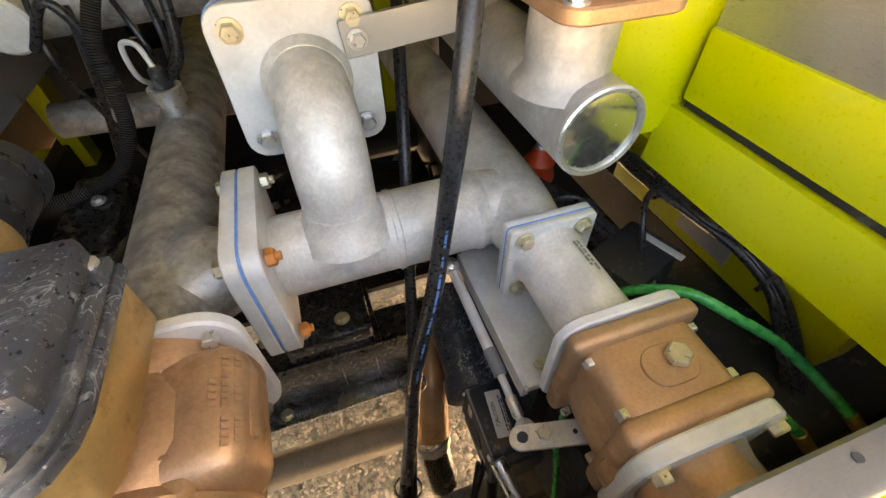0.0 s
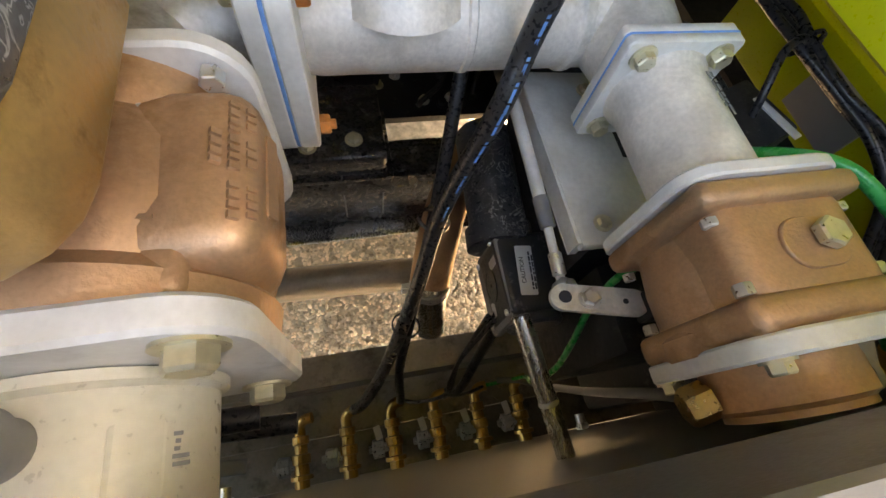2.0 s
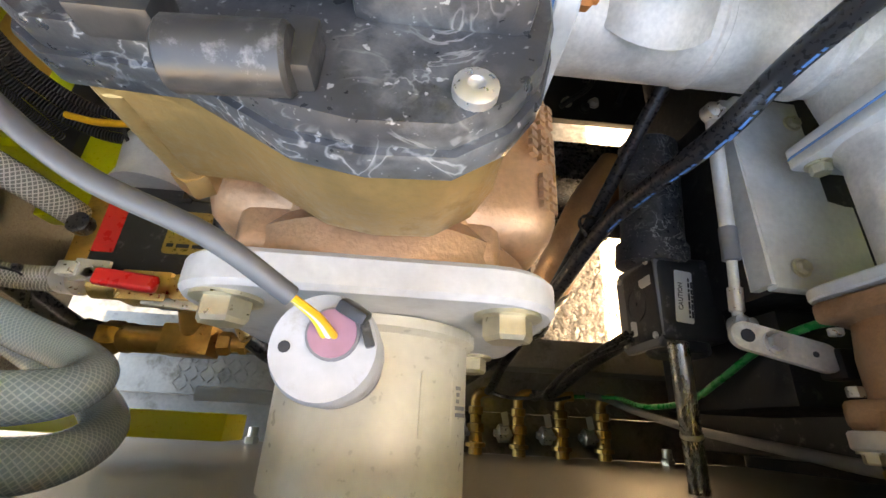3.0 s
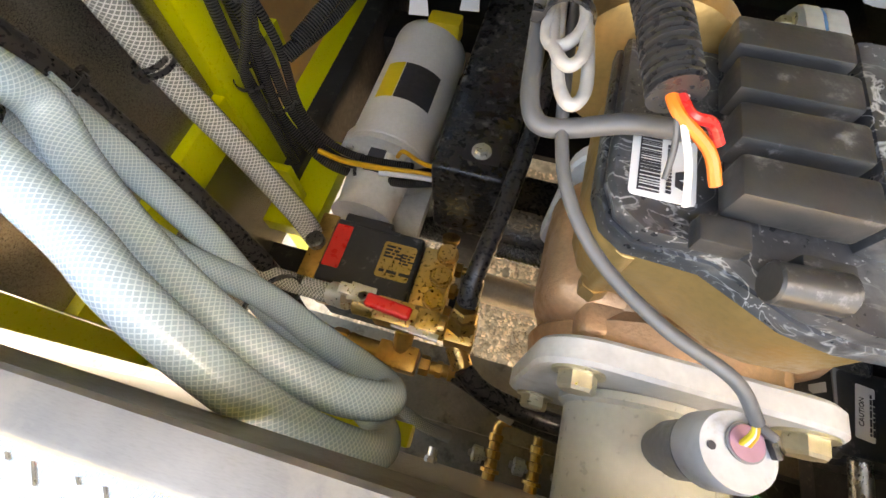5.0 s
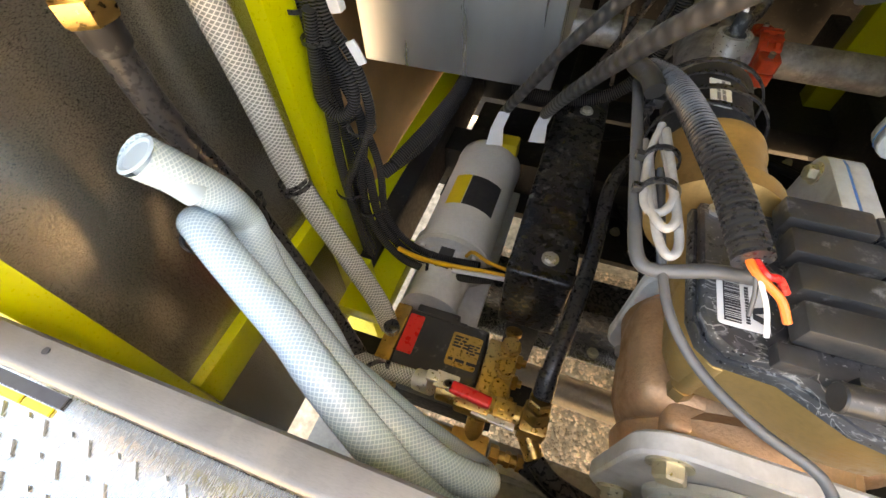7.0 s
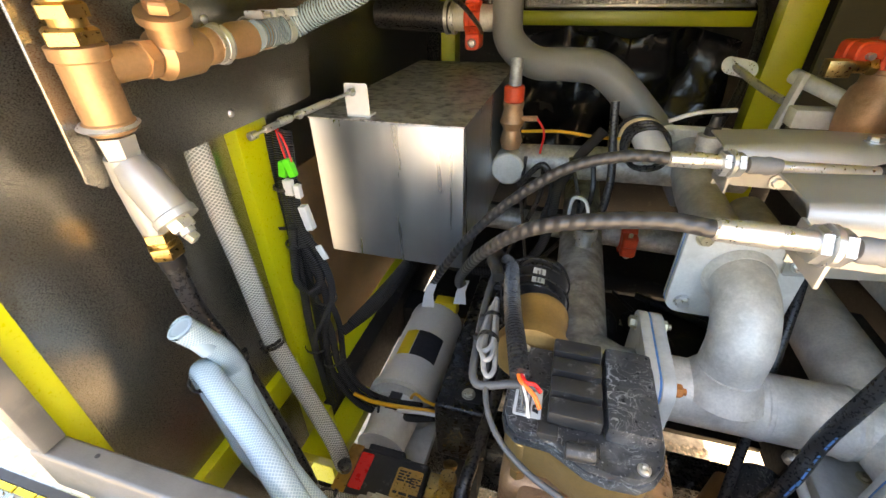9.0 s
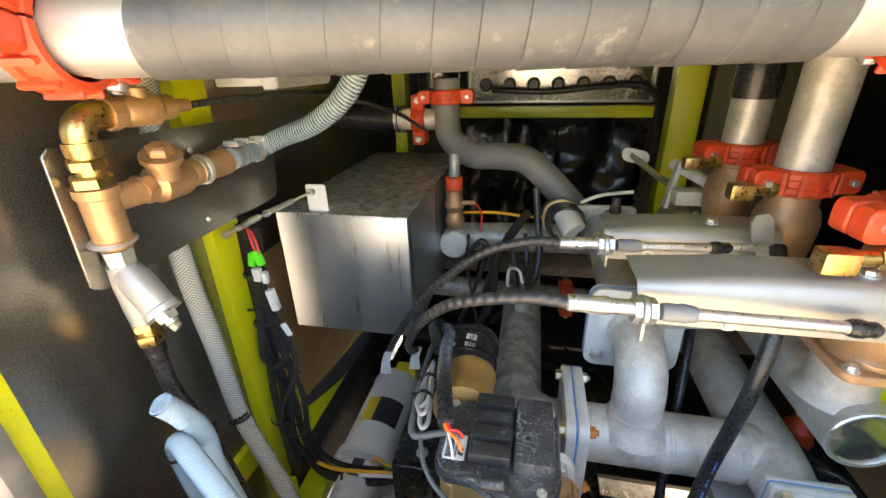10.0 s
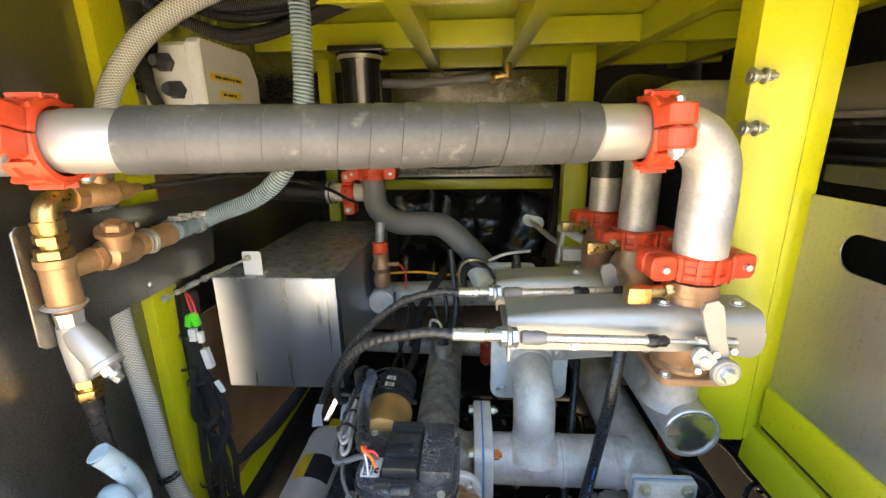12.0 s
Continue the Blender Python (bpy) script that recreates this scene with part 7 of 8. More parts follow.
# dark deck parts under the pipe run
slab("deck_plate", (-0.47, 0.78, 1.215), (0.27, 0.945, 1.235), BLK, "black oily deck plate under the pipes", "plate", 0.003)
slab("deck_plate_rear", (-0.53, 1.07, 1.225), (0.27, 1.39, 1.245), BLK, "black oily deck plate behind the cross channel", "plate", 0.003)
slab("deck_plate_side", (-0.86, 0.87, 1.215), (-0.57, 1.39, 1.24), BLK, "black deck plate under the motor", "plate", 0.003)
rnd = random.Random(5)
for k in range(26):
    x, y = rnd.uniform(-0.50, 0.22), rnd.choice((rnd.uniform(0.80, 0.92), rnd.uniform(1.1, 1.36)))
    z = 1.236 if y < 1 else 1.246
    f = thing("deck_fastener", (x, y, z), "oily bolt head on the black deck plate", "bolt", "deck bolts")
    bolt(f, (x, y, z), (0, 0, 1), 0.011, 0.012, rnd.choice((CAST, ZINCY, BLK)))
for k in range(9):
    x0, y0 = -0.46 + 0.08 * k + rnd.uniform(-0.02, 0.02), rnd.uniform(0.78, 0.9)
    hose("deck_cable", [(x0, y0, 1.250), (x0 + rnd.uniform(-0.1, 0.1), y0 + 0.08, 1.27 + rnd.uniform(0, 0.05)), (x0 + rnd.uniform(-0.15, 0.15), 1.08, 1.375), (x0 + rnd.uniform(-0.2, 0.2), 1.25, 1.27), (x0 + rnd.uniform(-0.2, 0.2), 1.38, 1.26)], rnd.choice((0.007, 0.010, 0.013)), rnd.choice((RUB, LOOM, BLK)), "black cable lying across the deck plates", "cable", 10, 8, "deck cables")
# looms and a small plate on the inner side rail
sl = thing("side_loom", (0.44, 0.3, 1.72), "black cable loom tied along the inner yellow rail", "wiring")
for dx, dz, rr, wob in ((0, 0, 0.0085, 0.0), (0.011, 0.004, 0.0065, 0.006), (-0.010, 0.004, 0.0065, -0.004), (0.002, 0.011, 0.0055, 0.009)):
    bm = B()
    tube(bm, [(0.395 + dx, 0.60, 1.735 + dz), (0.412 + dx, 0.51, 1.74 + dz), (0.414 + dx + wob, 0.45, 1.742 + dz), (0.417 + dx, 0.40, 1.74 + dz), (0.436 + dx - wob, 0.327, 1.73 + dz), (0.456 + dx, 0.267, 1.72 + dz), (0.472 + dx, 0.209, 1.688 + dz), (0.474 + dx + wob, 0.15, 1.63 + dz), (0.46 + dx, 0.08, 1.57 + dz)], rr, 10, 8)
    part("cable", bm, RUB, sl)
for p in ((0.416, 0.405, 1.744), (0.470, 0.222, 1.70)):
    zip_tie(sl, p, (0.1, -0.9, -0.2), 0.020)
slab("rail_cover", (0.494, 0.30, 1.640), (0.499, 0.41, 1.715), SATIN, "small bare plate screwed to the inner rail", "plate", 0.001, "")
hose("loop_cable", [(0.335, 0.325, 1.66), (0.343, 0.337, 1.70), (0.347, 0.355, 1.73), (0.362, 0.380, 1.752), (0.386, 0.394, 1.760), (0.410, 0.398, 1.752), (0.417, 0.395, 1.735)], 0.0048, RUB, "thin black cable looping across the side rail", "cable")


# ---- rear of the compartment ----
cab = thing("rear_cabinet", (-0.2, 1.95, 2.26), "bright stainless cabinet with a row of dark knobs", "cabinet")
bm = B()
box(bm, (-0.205, 1.98, 2.52), (0.83, 0.24, 0.52), 0.006)
part("body", bm, STAIN, cab)
bm = B()
for x0, x1, z0, z1 in ((-0.61, 0.20, 2.265, 2.275), (-0.61, 0.20, 2.435, 2.445), (-0.61, -0.60, 2.265, 2.445), (0.19, 0.20, 2.265, 2.445)):
    box(bm, ((x0 + x1) / 2, 1.852, (z0 + z1) / 2), (x1 - x0, 0.012, z1 - z0), 0.002)
part("door_frame", bm, SHEET, cab)
for i in range(7):
    x = -0.53 + i * 0.108
    bm = B()
    lathe(bm, (x, 1.858, 2.345), (0, -1, 0), [(0, 0.030), (0.006, 0.030), (0.010, 0.022), (0.02, 0.02)], 20)
    k = part("knob", bm, PLAST, cab, "dark rotary knob")
    bm = B()
    box(bm, (x, 1.83, 2.345), (0.062, 0.014, 0.016), 0.003, (0, -25, 0))
    part("grip", bm, CHROME, k)
bm = B()
tube(bm, [(-0.50, 1.83, 2.325), (-0.25, 1.825, 2.315), (0.0, 1.825, 2.335), (0.15, 1.82, 2.33), (0.205, 1.75, 2.25), (0.19, 1.66, 2.05), (0.14, 1.60, 1.90)], 0.014, 12, 8)
solid("rear_cable", bm, RUB, "black cable bundle across the knobs and down the post", "cable")
for z in (2.28, 2.43):
    bm = B()
    for i in range(9):
        lathe(bm, (-0.58 + i * 0.096, 1.846, z), (0, -1, 0), [(0, 0.004), (0.002, 0.004), (0.0025, 0)], 8)
    part("screw_row", bm, CHROME, cab)
# black plastic sheeting hung under the rail, wrinkled
for x0, x1 in ((-0.62, -0.20), (-0.19, 0.19)):
    bm = B()
    nx, nz = 16, 14
    grid = []
    for i in range(nx + 1):
        col = []
        for j in range(nz + 1):
            x, z = x0 + (x1 - x0) * i / nx, 2.205 - 0.62 * j / nz
            p = V((x, 1.83, z))
            y = 1.83 + 0.05 * noise.noise(p * 4.5) + 0.03 * noise.noise(p * 11) + 0.012 * math.sin(i * 0.7 + j * 0.3)
            dz = -0.045 * abs(i / nx - 0.5) * 2 * (1 if j == 0 else 0)
            col.append(bm.verts.new((x, y, z + dz)))
        grid.append(col)
    for i in range(nx):
        for j in range(nz):
            bm.faces.new((grid[i][j], grid[i + 1][j], grid[i + 1][j + 1], grid[i][j + 1]))
    r = bmesh.ops.extrude_face_region(bm, geom=bm.faces[:])
    bmesh.ops.translate(bm, verts=[g for g in r["geom"] if isinstance(g, bmesh.types.BMVert)], vec=(0, 0.003, 0))
    solid("plastic_sheet", bm, BAGM, "wrinkled glossy black plastic sheet hung under the rail", "sheet", "hanging plastic sheets", "", 80)
bm = B()
lathe(bm, (-0.632, 1.30, 2.30), (0, 0, 1), [(0, 0.072), (0.44, 0.072), (0.45, 0.078), (0.47, 0.078), (0.475, 0.06)], 32)
cn = thing("black_canister", (-0.632, 1.30, 2.30), "glossy black upright canister with a flat lid", "canister")
part("body", bm, BLKG, cn)
bm = B()
box(bm, (-0.632, 1.29, 2.785), (0.20, 0.12, 0.020), 0.004)
part("lid", bm, BLKG, cn, "flat black lid")
bm = B()
lathe(bm, (-0.632, 1.30, 2.752), (0, 0, 1), [(0, 0.0785), (0, 0.0815), (0.014, 0.0815), (0.014, 0.0785), (0, 0.0785)], 36)
part("clamp_band", bm, CHROME, cn, "bright clamp band")

sp = thing("s_bend_pipe", (-0.45, 1.15, 2.2), "grey painted S-bend coolant pipe", "pipe")
bm = B()
tube(bm, [(-0.590, 1.22, 2.40), (-0.590, 1.22, 2.29), (-0.575, 1.20, 2.215), (-0.50, 1.17, 2.165), (-0.40, 1.15, 2.165), (-0.31, 1.12, 2.155), (-0.20, 1.08, 2.06), (-0.12, 1.05, 1.97), (-0.05, 1.03, 1.86)], 0.043, 28, 8)
part("pipe", bm, GREYPAINT, sp)
coupling((-0.590, 1.22, 2.345), (0, 0, 1), 0.043, (1, 0, 0), "dull orange-red grooved coupling on the S-bend pipe")
coupling((-0.690, 1.24, 2.27), (1, 0, 0), 0.036, (0, 0, 1), "dull orange-red grooved coupling on a side branch")
bm = B()
tube(bm, [(-0.60, 1.24, 2.27), (-0.78, 1.24, 2.27)], 0.036, 20, 1)
solid("branch_pipe", bm, CAST, "short bare branch pipe", "pipe")
bm = B()
tube(bm, [(-0.76, 1.24, 2.27), (-1.0, 1.26, 2.28)], 0.042, 20, 1)
solid("branch_hose", bm, RUB, "black rubber branch hose", "hose")
for x in (-0.755, -0.775):
    bm = B()
    lathe(bm, (x, 1.24, 2.27), (1, 0, 0), [(0, 0.0425), (0, 0.045), (0.010, 0.045), (0.010, 0.0425), (0, 0.0425)], 24)
    solid("hose_clamp", bm, CHROME, "bright worm-drive clamp on a black hose", "hose clamp", "branch hose clamps")
# small brass valve beside the box
sv = thing("small_bronze_valve", (-0.525, 0.98, 1.95), "small bronze valve with red cap beside the box", "valve")
bm = B()
lathe(bm, (-0.525, 0.98, 1.98), (0, 0, 1), [(0, 0.024), (0.02, 0.03), (0.05, 0.022), (0.07, 0.032), (0.10, 0.024), (0.12, 0.028)], 24)
cyl(bm, (-0.51, 0.975, 2.06), (-0.46, 0.965, 2.065), 0.007, 12)
part("body", bm, BRONZE, sv)
bm = B()
cyl(bm, (-0.525, 0.98, 2.10), (-0.525, 0.98, 2.14), 0.026, 20)
part("cap", bm, RED, sv, "orange-red cap")
bm = B()
lathe(bm, (-0.525, 0.98, 1.93), (0, -1, 0), [(-0.03, 0.045), (0.03, 0.045), (0.035, 0.040)], 28)
part("end_plug", bm, PLATE, sv, "pale round end")
bm = B()
cyl(bm, (-0.525, 0.98, 2.13), (-0.525, 1.0, 2.20), 0.016, 16)
part("nipple", bm, PIPE_DK, sv)
coupling((-0.16, 1.10, 1.69), (1, 0, 0), 0.038, (0, -1, 0), "dull orange-red coupling on the low cross pipe")
hose("red_lead", [(-0.46, 0.965, 2.065), (-0.44, 0.97, 2.03), (-0.445, 0.98, 1.97)], 0.003, REDP, "thin red lead on the small valve", "lead")
# block of pipes behind the box
for pts, r, m, lab in (([(-0.62, 1.10, 1.70), (-0.30, 1.10, 1.69), (0.10, 1.10, 1.68)], 0.038, PIPE_DK, "grey cross pipe below the header"),
                       ([(-0.55, 1.02, 1.93), (-0.20, 1.0, 1.95), (0.05, 1.0, 1.95)], 0.045, PIPE_DK, "grey cross pipe below the S-bend")):
    bm = B()
    tube(bm, pts, r, 24, 3)
    solid("cross_pipe", bm, m, lab, "pipe", "cross pipes")
ef = thing("end_flange", (-0.08, 1.02, 1.96), "square bolted end flange with a sensor boss", "flange")
flange_plate(ef, (-0.085, 1.03, 2.00), (0, 0.8, 0.6), (1, 0, 0), 0.17, 0.15, 0.014, PLATE, 0.025)
for sx in (-1, 1):
    for s in (-1, 1):
        c = V((-0.085 + sx * 0.062, 1.03, 2.00)) + V((0, -0.6, 0.8)) * (s * 0.055) - V((0, 0.8, 0.6)) * 0.007
        bolt(ef, c, (0, -0.8, -0.6), 0.011, 0.006, CHROME)
bm = B()
lathe(bm, (-0.072, 0.93, 2.00), (0, 0, 1), [(0, 0.022), (0.04, 0.022), (0.041, 0.028), (0.062, 0.028), (0.063, 0.02)], 24)
part("boss", bm, CAST, ef)
bm = B()
lathe(bm, (-0.072, 0.93, 2.06), (0, 0, 1), [(0, 0.016), (0.02, 0.016), (0.022, 0.012), (0.045, 0.010)], 16)
part("sensor", bm, PLAST, ef, "black sensor")
dv = thing("wire_coil_device", (-0.20, 0.98, 2.02), "coil of cream and black wire round a pale cylinder", "wiring")
bm = B()
cyl(bm, (-0.20, 0.98, 2.04), (-0.17, 0.93, 2.00), 0.034, 24)
part("cylinder", bm, LTGREY, dv)
for k, mm in enumerate((RUB, WHITE, RUB, RUB, RUB)):
    bm = B()
    o = V((-0.215 + 0.006 * k, 0.975 - 0.008 * k, 2.03))
    tube(bm, [o + V((0.048 * math.cos(a), 0.01 * math.sin(3 * a), 0.055 * math.sin(a) - 0.004 * k)) for a in [math.pi * 2 * i / 10 for i in range(11)]], 0.005, 8, 4)
    part("wire_loop", bm, mm if mm is not WHITE else mat("cream_wire", (0.62, 0.50, 0.30), 0.5, 0, 0.1, 20, 0), dv)
hose("white_lead", [(-0.16, 0.96, 2.08), (-0.10, 0.97, 2.10), (-0.02, 0.99, 2.105)], 0.005, LTGREY, "pale lead above the wire coil", "lead")
for k in range(4):
    rnd = random.Random(k + 3)
    x = -0.47 + 0.05 * k + rnd.uniform(-0.02, 0.02)
    hose("drop_lead", [(x, 0.97, 1.96 + rnd.uniform(-0.02, 0.02)), (x + rnd.uniform(-0.03, 0.05), 0.93, 1.88), (x + rnd.uniform(-0.05, 0.05), 0.96, 1.76), (x + rnd.uniform(-0.10, 0.10), 1.00, 1.62)], 0.005 + 0.002 * (k % 2), RUB, "black lead dropping behind the header pipe", "lead", 8, 6, "drop leads")
hose("loom_loop", [(-0.30, 0.92, 2.06), (-0.345, 0.90, 2.00), (-0.385, 0.875, 1.92), (-0.392, 0.86, 1.84), (-0.41, 0.845, 1.76), (-0.46, 0.83, 1.70), (-0.55, 0.81, 1.68), (-0.66, 0.80, 1.69)], 0.013, LOOM, "thick black corrugated loom looping beside the header pipe", "loom", 14, 12)
hose("wire_harness", [(-0.285, 0.95, 2.12), (-0.275, 0.93, 2.03), (-0.265, 0.90, 1.95), (-0.275, 0.86, 1.88), (-0.300, 0.83, 1.855)], 0.010, RUB, "black wire bundle dropping to the header sensor", "wiring", 12, 8)
hose("amber_lead", [(-0.50, 1.0, 2.02), (-0.40, 0.97, 2.035), (-0.30, 0.96, 2.03), (-0.22, 0.97, 2.03)], 0.004, YWIRE, "thin amber lead towards the wire coil", "lead")
hose("grey_loop", [(-0.49, 0.92, 1.90), (-0.43, 0.90, 1.97), (-0.40, 0.90, 1.90), (-0.42, 0.89, 1.80)], 0.008, RUB, "black lead loop beside the box", "lead")
# grey pipe crossing right and pipework beyond the post
bm = B()
tube(bm, [V((0.185, 0.66, 2.46))] + bend((0.185, 0.66, 2.552), (0, 0, 1), (1, 0.14, 0), 0.075) + [V((1.0, 0.774, 2.552))], 0.043, 28, 1)
solid("side_pipe", bm, PIPE, "matt grey pipe running out behind the post", "pipe")
for z in (2.572, 2.49):
    b2 = thing("post_bolt", (0.256, 0.397, z), "zinc-plated stud with two nuts in the yellow post", "bolt", "post bolts")
    bm = B()
    cyl(bm, (0.232, 0.394, z), (0.276, 0.394, z), 0.005, 12)
    part("stud", bm, CHROME, b2)
    for x in (0.238, 0.259):
        bm = B()
        hexa(bm, (x, 0.394, z), (1, 0, 0), 0.010, 0.010)
        lathe(bm, (x - 0.004, 0.394, z), (1, 0, 0), [(0, 0.013), (0.003, 0.013), (0.003, 0.005)], 18)
        part("nut", bm, CHROME, b2)
# junction box with yellow labels, wires round it
jb = thing("junction_box", (-0.94, 0.86, 2.41), "light grey junction box with yellow labels and black glands", "junction box")
bm = B()
prism(bm, (-1.058, 0, 0), (0, 1, 0), (0, 0, 1), [(0.725, 2.41), (0.985, 2.41), (0.995, 2.42), (0.995, 2.66), (0.965, 2.71), (0.945, 2.72), (0.735, 2.72), (0.725, 2.71)], 0.128, 0.004)
part("case", bm, LTGREY, jb)
bm = B()
prism(bm, (-0.929, 0, 0), (0, 1, 0), (0, 0, 1), [(0.718, 2.403), (0.990, 2.403), (1.002, 2.415), (1.002, 2.662), (0.970, 2.716), (0.948, 2.727), (0.730, 2.727), (0.718, 2.715)], 0.040, 0.006)
lid = part("lid", bm, LTGREY, jb, "moulded lid with rounded corners")
for y, z in ((0.80, 2.727), (0.93, 2.727), (0.75, 2.403)):
    bm = B()
    box(bm, (-0.915, y, z), (0.030, 0.026, 0.010), 0.003)
    part("latch", bm, LTGREY, lid)
for y0, y1, z in ((0.745, 0.905, 2.640), (0.780, 0.885, 2.598)):
    label_plate(jb, (-0.8885, (y0 + y1) / 2, z), (0, 1, 0), (0, 0, 1), y1 - y0, 0.019, YLAB)
    bars(jb, (-0.8875, y0 + 0.14 * (y1 - y0), z), (0, 1, 0), (0, 0, 1), 1, (y1 - y0) * 0.72, 0.0065)
for x, z in ((-0.985, 2.67), (-0.965, 2.605)):
    bm = B()
    hexa(bm, (x, 0.726, z), (-0.1, -1, 0), 0.024, 0.018)
    lathe(bm, (x - 0.002, 0.708, z), (-0.1, -1, 0), [(0, 0.019), (0.014, 0.018), (0.026, 0.012)], 16)
    gl = part("gland", bm, PLAST, jb, "black cable gland")
    bm = B()
    tube(bm, [(x - 0.004, 0.690, z), (x - 0.012, 0.655, z - 0.004), (x - 0.045, 0.640, z - 0.02), (x - 0.065, 0.66, z - 0.06), (x - 0.068, 0.70, z - 0.12)], 0.013, 12, 8)
    part("conduit", bm, LOOM, gl, "black corrugated conduit")
tw = thing("roof_loom", (-0.8, 0.7, 2.75), "thick bundle of black corrugated looms under the roof", "wiring")
for k in range(7):
    rnd = random.Random(20 + k)
    bm = B()
    o = V((0, rnd.uniform(-0.05, 0.05), rnd.uniform(-0.03, 0.03)))
    tube(bm, [V((-1.04, 0.62, 2.86)) + o, V((-0.95, 0.64, 2.80)) + o, V((-0.82, 0.70, 2.76)) + o * 1.5, V((-0.66, 0.72, 2.775)) + o, V((-0.54, 0.80, 2.84)) + o], 0.013, 10, 8)
    part("loom", bm, LOOM, tw)
for k in range(5):
    rnd = random.Random(40 + k)
    bm = B()
    o = V((rnd.uniform(-0.03, 0.03), rnd.uniform(-0.03, 0.03), 0))
    tube(bm, [V((-1.02, 0.68, 2.86)) + o, V((-1.00, 0.69, 2.74)) + o, V((-1.03, 0.72, 2.64)) + o, V((-1.01, 0.74, 2.55)) + o, V((-0.97, 0.78, 2.44)) + o], 0.012, 10, 8)
    part("drop_loom", bm, LOOM, tw)
# hose across the rear top with brass elbow
hose("rear_grey_hose", [(-0.60, 1.55, 2.70), (-0.45, 1.56, 2.695), (-0.28, 1.56, 2.705), (-0.12, 1.56, 2.715)], 0.020, GREYP, "grey hose slung under the rear roof beam")
bm = B()
cyl(bm, (-0.12, 1.56, 2.715), (-0.07, 1.56, 2.72), 0.020, 16)
hexa(bm, (-0.135, 1.56, 2.715), (1, 0, 0), 0.026, 0.02)
cyl(bm, (-0.065, 1.56, 2.70), (-0.065, 1.56, 2.77), 0.018, 16)
solid("brass_elbow", bm, BRASS, "yellow brass elbow on the rear hose", "fitting")

# looms down the yellow post
lm = thing("post_loom", (-0.88, 0.47, 1.9), "bundle of black corrugated looms tied down the yellow post", "wiring")
strands = (
    (0.0085, [(-0.890, 0.515, 2.15), (-0.890, 0.512, 2.05), (-0.892, 0.510, 1.90), (-0.893, 0.508, 1.76), (-0.892, 0.502, 1.65), (-0.886, 0.490, 1.57), (-0.878, 0.482, 1.44)]),
    (0.0090, [(-0.880, 0.495, 2.15), (-0.884, 0.488, 2.02), (-0.886, 0.482, 1.90), (-0.890, 0.478, 1.80), (-0.893, 0.472, 1.69), (-0.889, 0.468, 1.59), (-0.882, 0.464, 1.45)]),
    (0.0090, [(-0.861, 0.490, 2.15), (-0.866, 0.476, 2.023), (-0.856, 0.474, 1.920), (-0.832, 0.468, 1.878), (-0.832, 0.462, 1.839), (-0.858, 0.458, 1.815), (-0.884, 0.460, 1.836), (-0.882, 0.464, 1.886), (-0.866, 0.462, 1.968)]),
    (0.0075, [(-0.848, 0.485, 2.15), (-0.850, 0.468, 1.975), (-0.820, 0.466, 1.908), (-0.810, 0.466, 1.817), (-0.850, 0.462, 1.724), (-0.880, 0.456, 1.655), (-0.876, 0.454, 1.56), (-0.866, 0.456, 1.45)]),
    (0.0085, [(-0.876, 0.492, 2.15), (-0.880, 0.480, 2.007), (-0.862, 0.482, 1.887), (-0.838, 0.482, 1.785), (-0.858, 0.474, 1.670), (-0.852, 0.462, 1.565), (-0.795, 0.445, 1.500), (-0.735, 0.440, 1.482), (-0.643, 0.435, 1.497), (-0.58, 0.430, 1.530)]),
    (0.0085, [(-0.905, 0.505, 2.15), (-0.912, 0.498, 2.013), (-0.910, 0.496, 1.882), (-0.879, 0.492, 1.774), (-0.850, 0.486, 1.688), (-0.838, 0.474, 1.570), (-0.785, 0.456, 1.510), (-0.725, 0.450, 1.497), (-0.64, 0.445, 1.510), (-0.58, 0.440, 1.545)]),
    (0.0070, [(-0.884, 0.505, 2.15), (-0.890, 0.498, 2.02), (-0.880, 0.498, 1.90), (-0.850, 0.494, 1.80), (-0.826, 0.490, 1.70), (-0.822, 0.476, 1.585), (-0.775, 0.462, 1.528), (-0.71, 0.458, 1.512), (-0.62, 0.452, 1.530)]))
for rr, pts in strands:
    bm = B()
    tube(bm, pts, rr, 12, 10)
    part("loom", bm, LOOM, lm)
for p, d, rr in (((-0.872, 0.482, 2.045), (0.0, -0.1, -1), 0.024), ((-0.872, 0.480, 1.925), (0.1, 0, -1), 0.026), ((-0.905, 0.492, 1.955), (0, 0, -1), 0.020), ((-0.838, 0.480, 1.785), (-0.1, 0, -1), 0.022), ((-0.884, 0.470, 1.640), (0, 0, -1), 0.026),
                 ((-0.845, 0.470, 1.600), (0.2, -0.1, -1), 0.024), ((-0.72, 0.448, 1.495), (1, 0, 0.1), 0.024)):
    zip_tie(lm, p, d, rr)
hose("rear_loom", [(-0.80, 0.50, 1.70), (-0.76, 0.60, 1.73), (-0.74, 0.75, 1.74), (-0.78, 0.95, 1.70)], 0.012, LOOM, "black corrugated loom passing under the metal box", "loom")
hose("rear_loom_lower", [(-0.82, 0.49, 1.68), (-0.77, 0.58, 1.70), (-0.75, 0.72, 1.71), (-0.78, 0.95, 1.67)], 0.012, LOOM, "black corrugated loom passing below the metal box", "loom")
wc = thing("wire_connectors", (-0.855, 0.47, 2.06), "lime green and white plug connectors on thin wires", "connector")
bm = B()
box(bm, (-0.862, 0.470, 2.085), (0.014, 0.014, 0.030), 0.003, (0, 12, 0))
box(bm, (-0.845, 0.468, 2.090), (0.014, 0.014, 0.034), 0.003, (0, -14, 0))
part("green_plug", bm, LIME, wc, "lime green heat shrink")
bm = B()
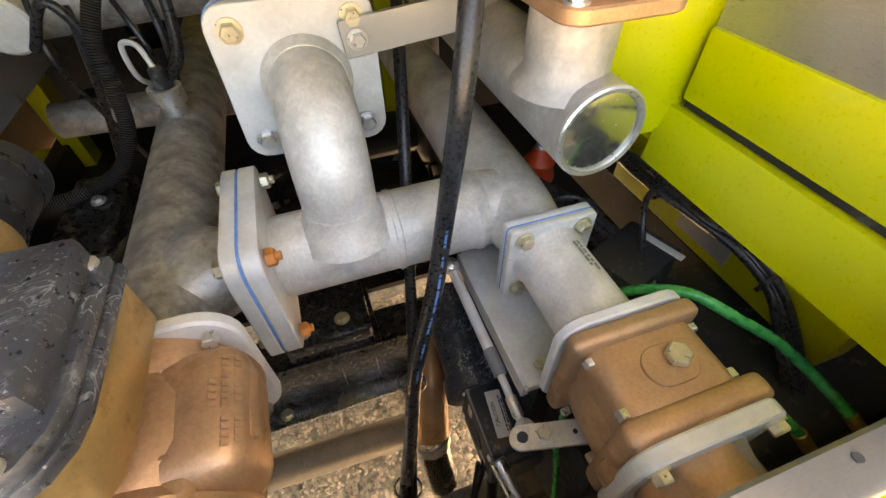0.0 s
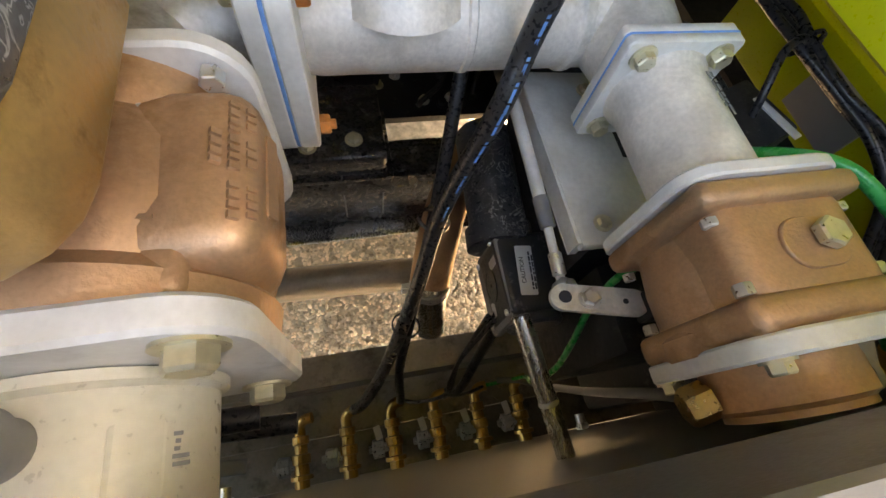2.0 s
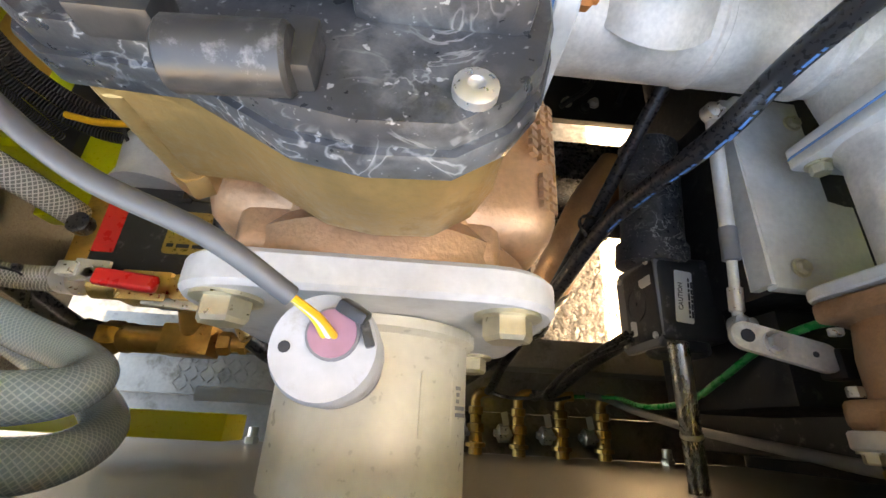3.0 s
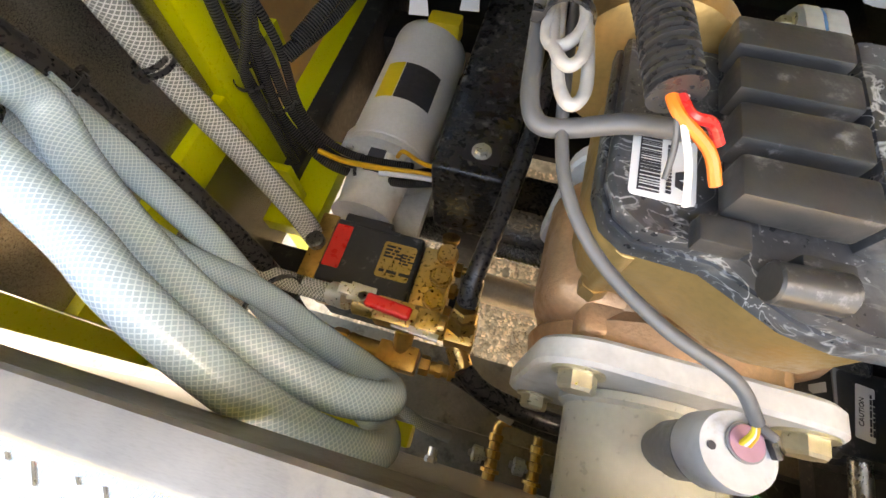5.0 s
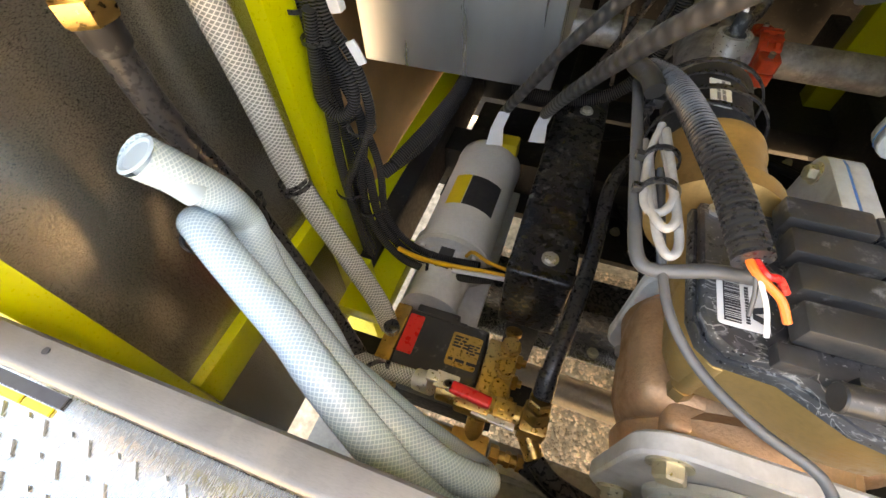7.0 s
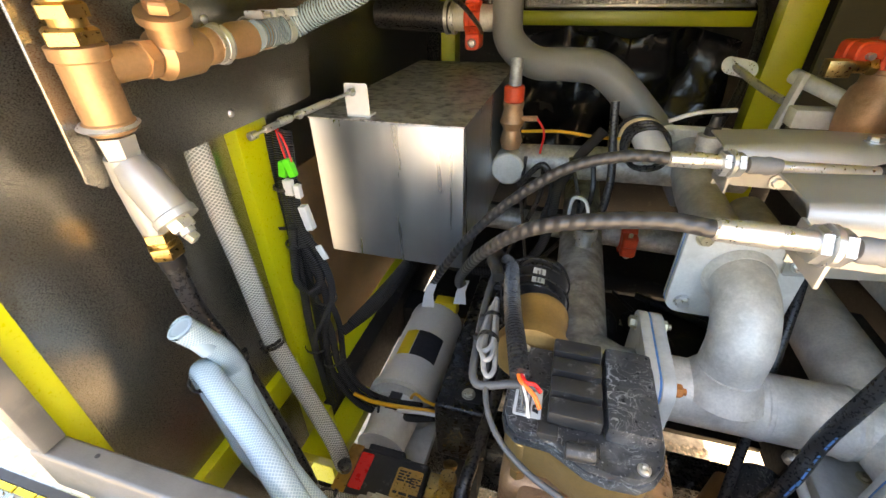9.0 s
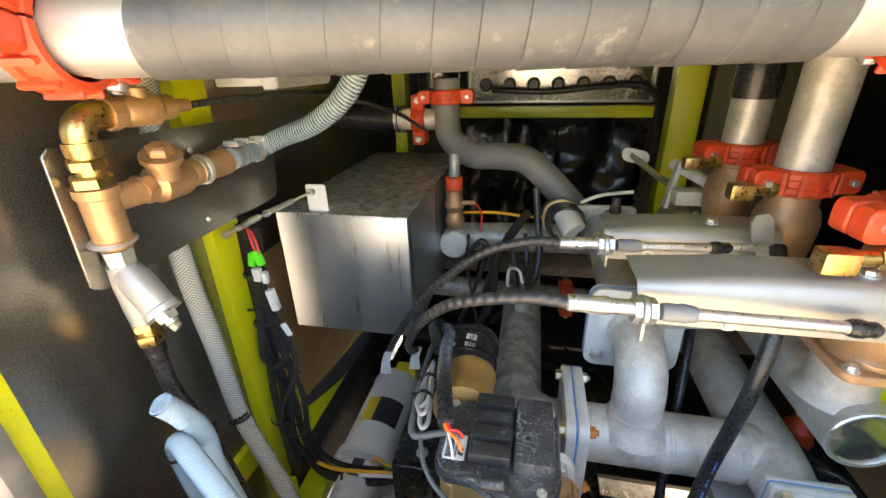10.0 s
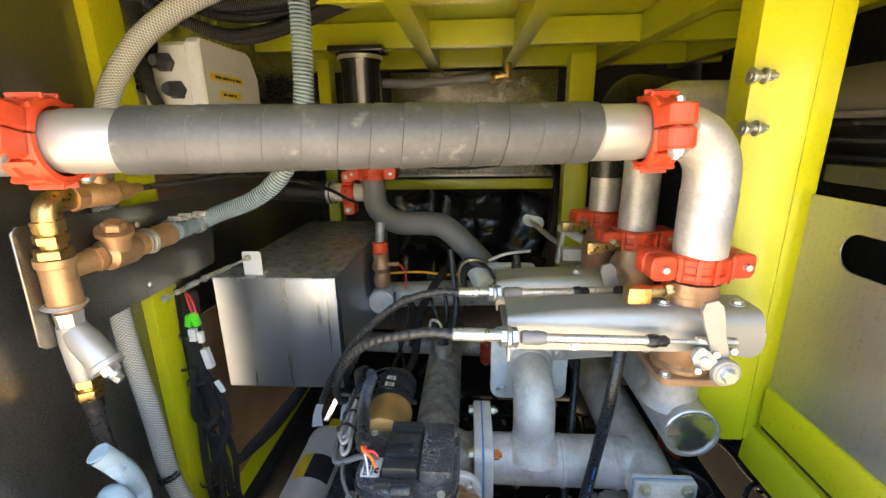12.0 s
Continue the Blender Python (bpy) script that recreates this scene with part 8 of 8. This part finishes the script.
box(bm, (-0.855, 0.466, 2.052), (0.017, 0.014, 0.030), 0.002)
box(bm, (-0.838, 0.466, 2.046), (0.011, 0.012, 0.026), 0.002)
part("white_plug", bm, WHITE, wc)
bm = B()
box(bm, (-0.828, 0.462, 1.995), (0.016, 0.016, 0.050), 0.003, (0, -10, 0))
part("clear_plug", bm, LTGREY, wc, "pale translucent connector")
bm = B()
box(bm, (-0.806, 0.455, 1.925), (0.014, 0.004, 0.032), 0.001, (0, -25, 0))
part("tag", bm, WHITE, wc, "white wire tag")
for mm, x in ((REDP, -0.85), (INK, -0.845), (REDP, -0.84)):
    bm = B()
    tube(bm, [(-0.875, 0.49, 2.16), (x - 0.01, 0.475, 2.13), (x, 0.468, 2.10)], 0.0022, 8)
    part("wire", bm, mm, wc)

# gravel stones under the truck
bm = B()
rnd = random.Random(9)
verts, faces = [], []
for k in range(17000):
    x, y = rnd.uniform(-1.0, 0.58), rnd.uniform(0.2, 1.25)
    s = rnd.uniform(0.004, 0.0085) * (1.7 if rnd.random() < 0.08 else 1)
    ang = rnd.uniform(0, 6.28)
    sx, sy, sz = s * rnd.uniform(0.8, 1.5), s, s * rnd.uniform(0.5, 0.8)
    base = len(verts)
    pts = [(0, 0, 1)] + [(math.cos(a + rnd.uniform(-0.3, 0.3)), math.sin(a), rnd.uniform(-0.1, 0.45)) for a in [i * 6.283 / 6 for i in range(6)]] + [(0, 0, -1)]
    for px_, py_, pz_ in pts:
        qx, qy = px_ * sx, py_ * sy
        verts.append((x + qx * math.cos(ang) - qy * math.sin(ang), y + qx * math.sin(ang) + qy * math.cos(ang), GZ + 0.004 + pz_ * sz))
    for i in range(6):
        j = (i + 1) % 6
        faces.append((base, base + 1 + i, base + 1 + j))
        faces.append((base + 7, base + 1 + j, base + 1 + i))
bm.free()
me = bpy.data.meshes.new("gravel")
me.from_pydata(verts, [], faces)
me.shade_smooth()
me.set_sharp_from_angle(angle=radians(50))
me.materials.append(STONE)
tagged(new("gravel", me), "loose pale gravel stones in mixed tans and greys", "gravel", "", "stuff")
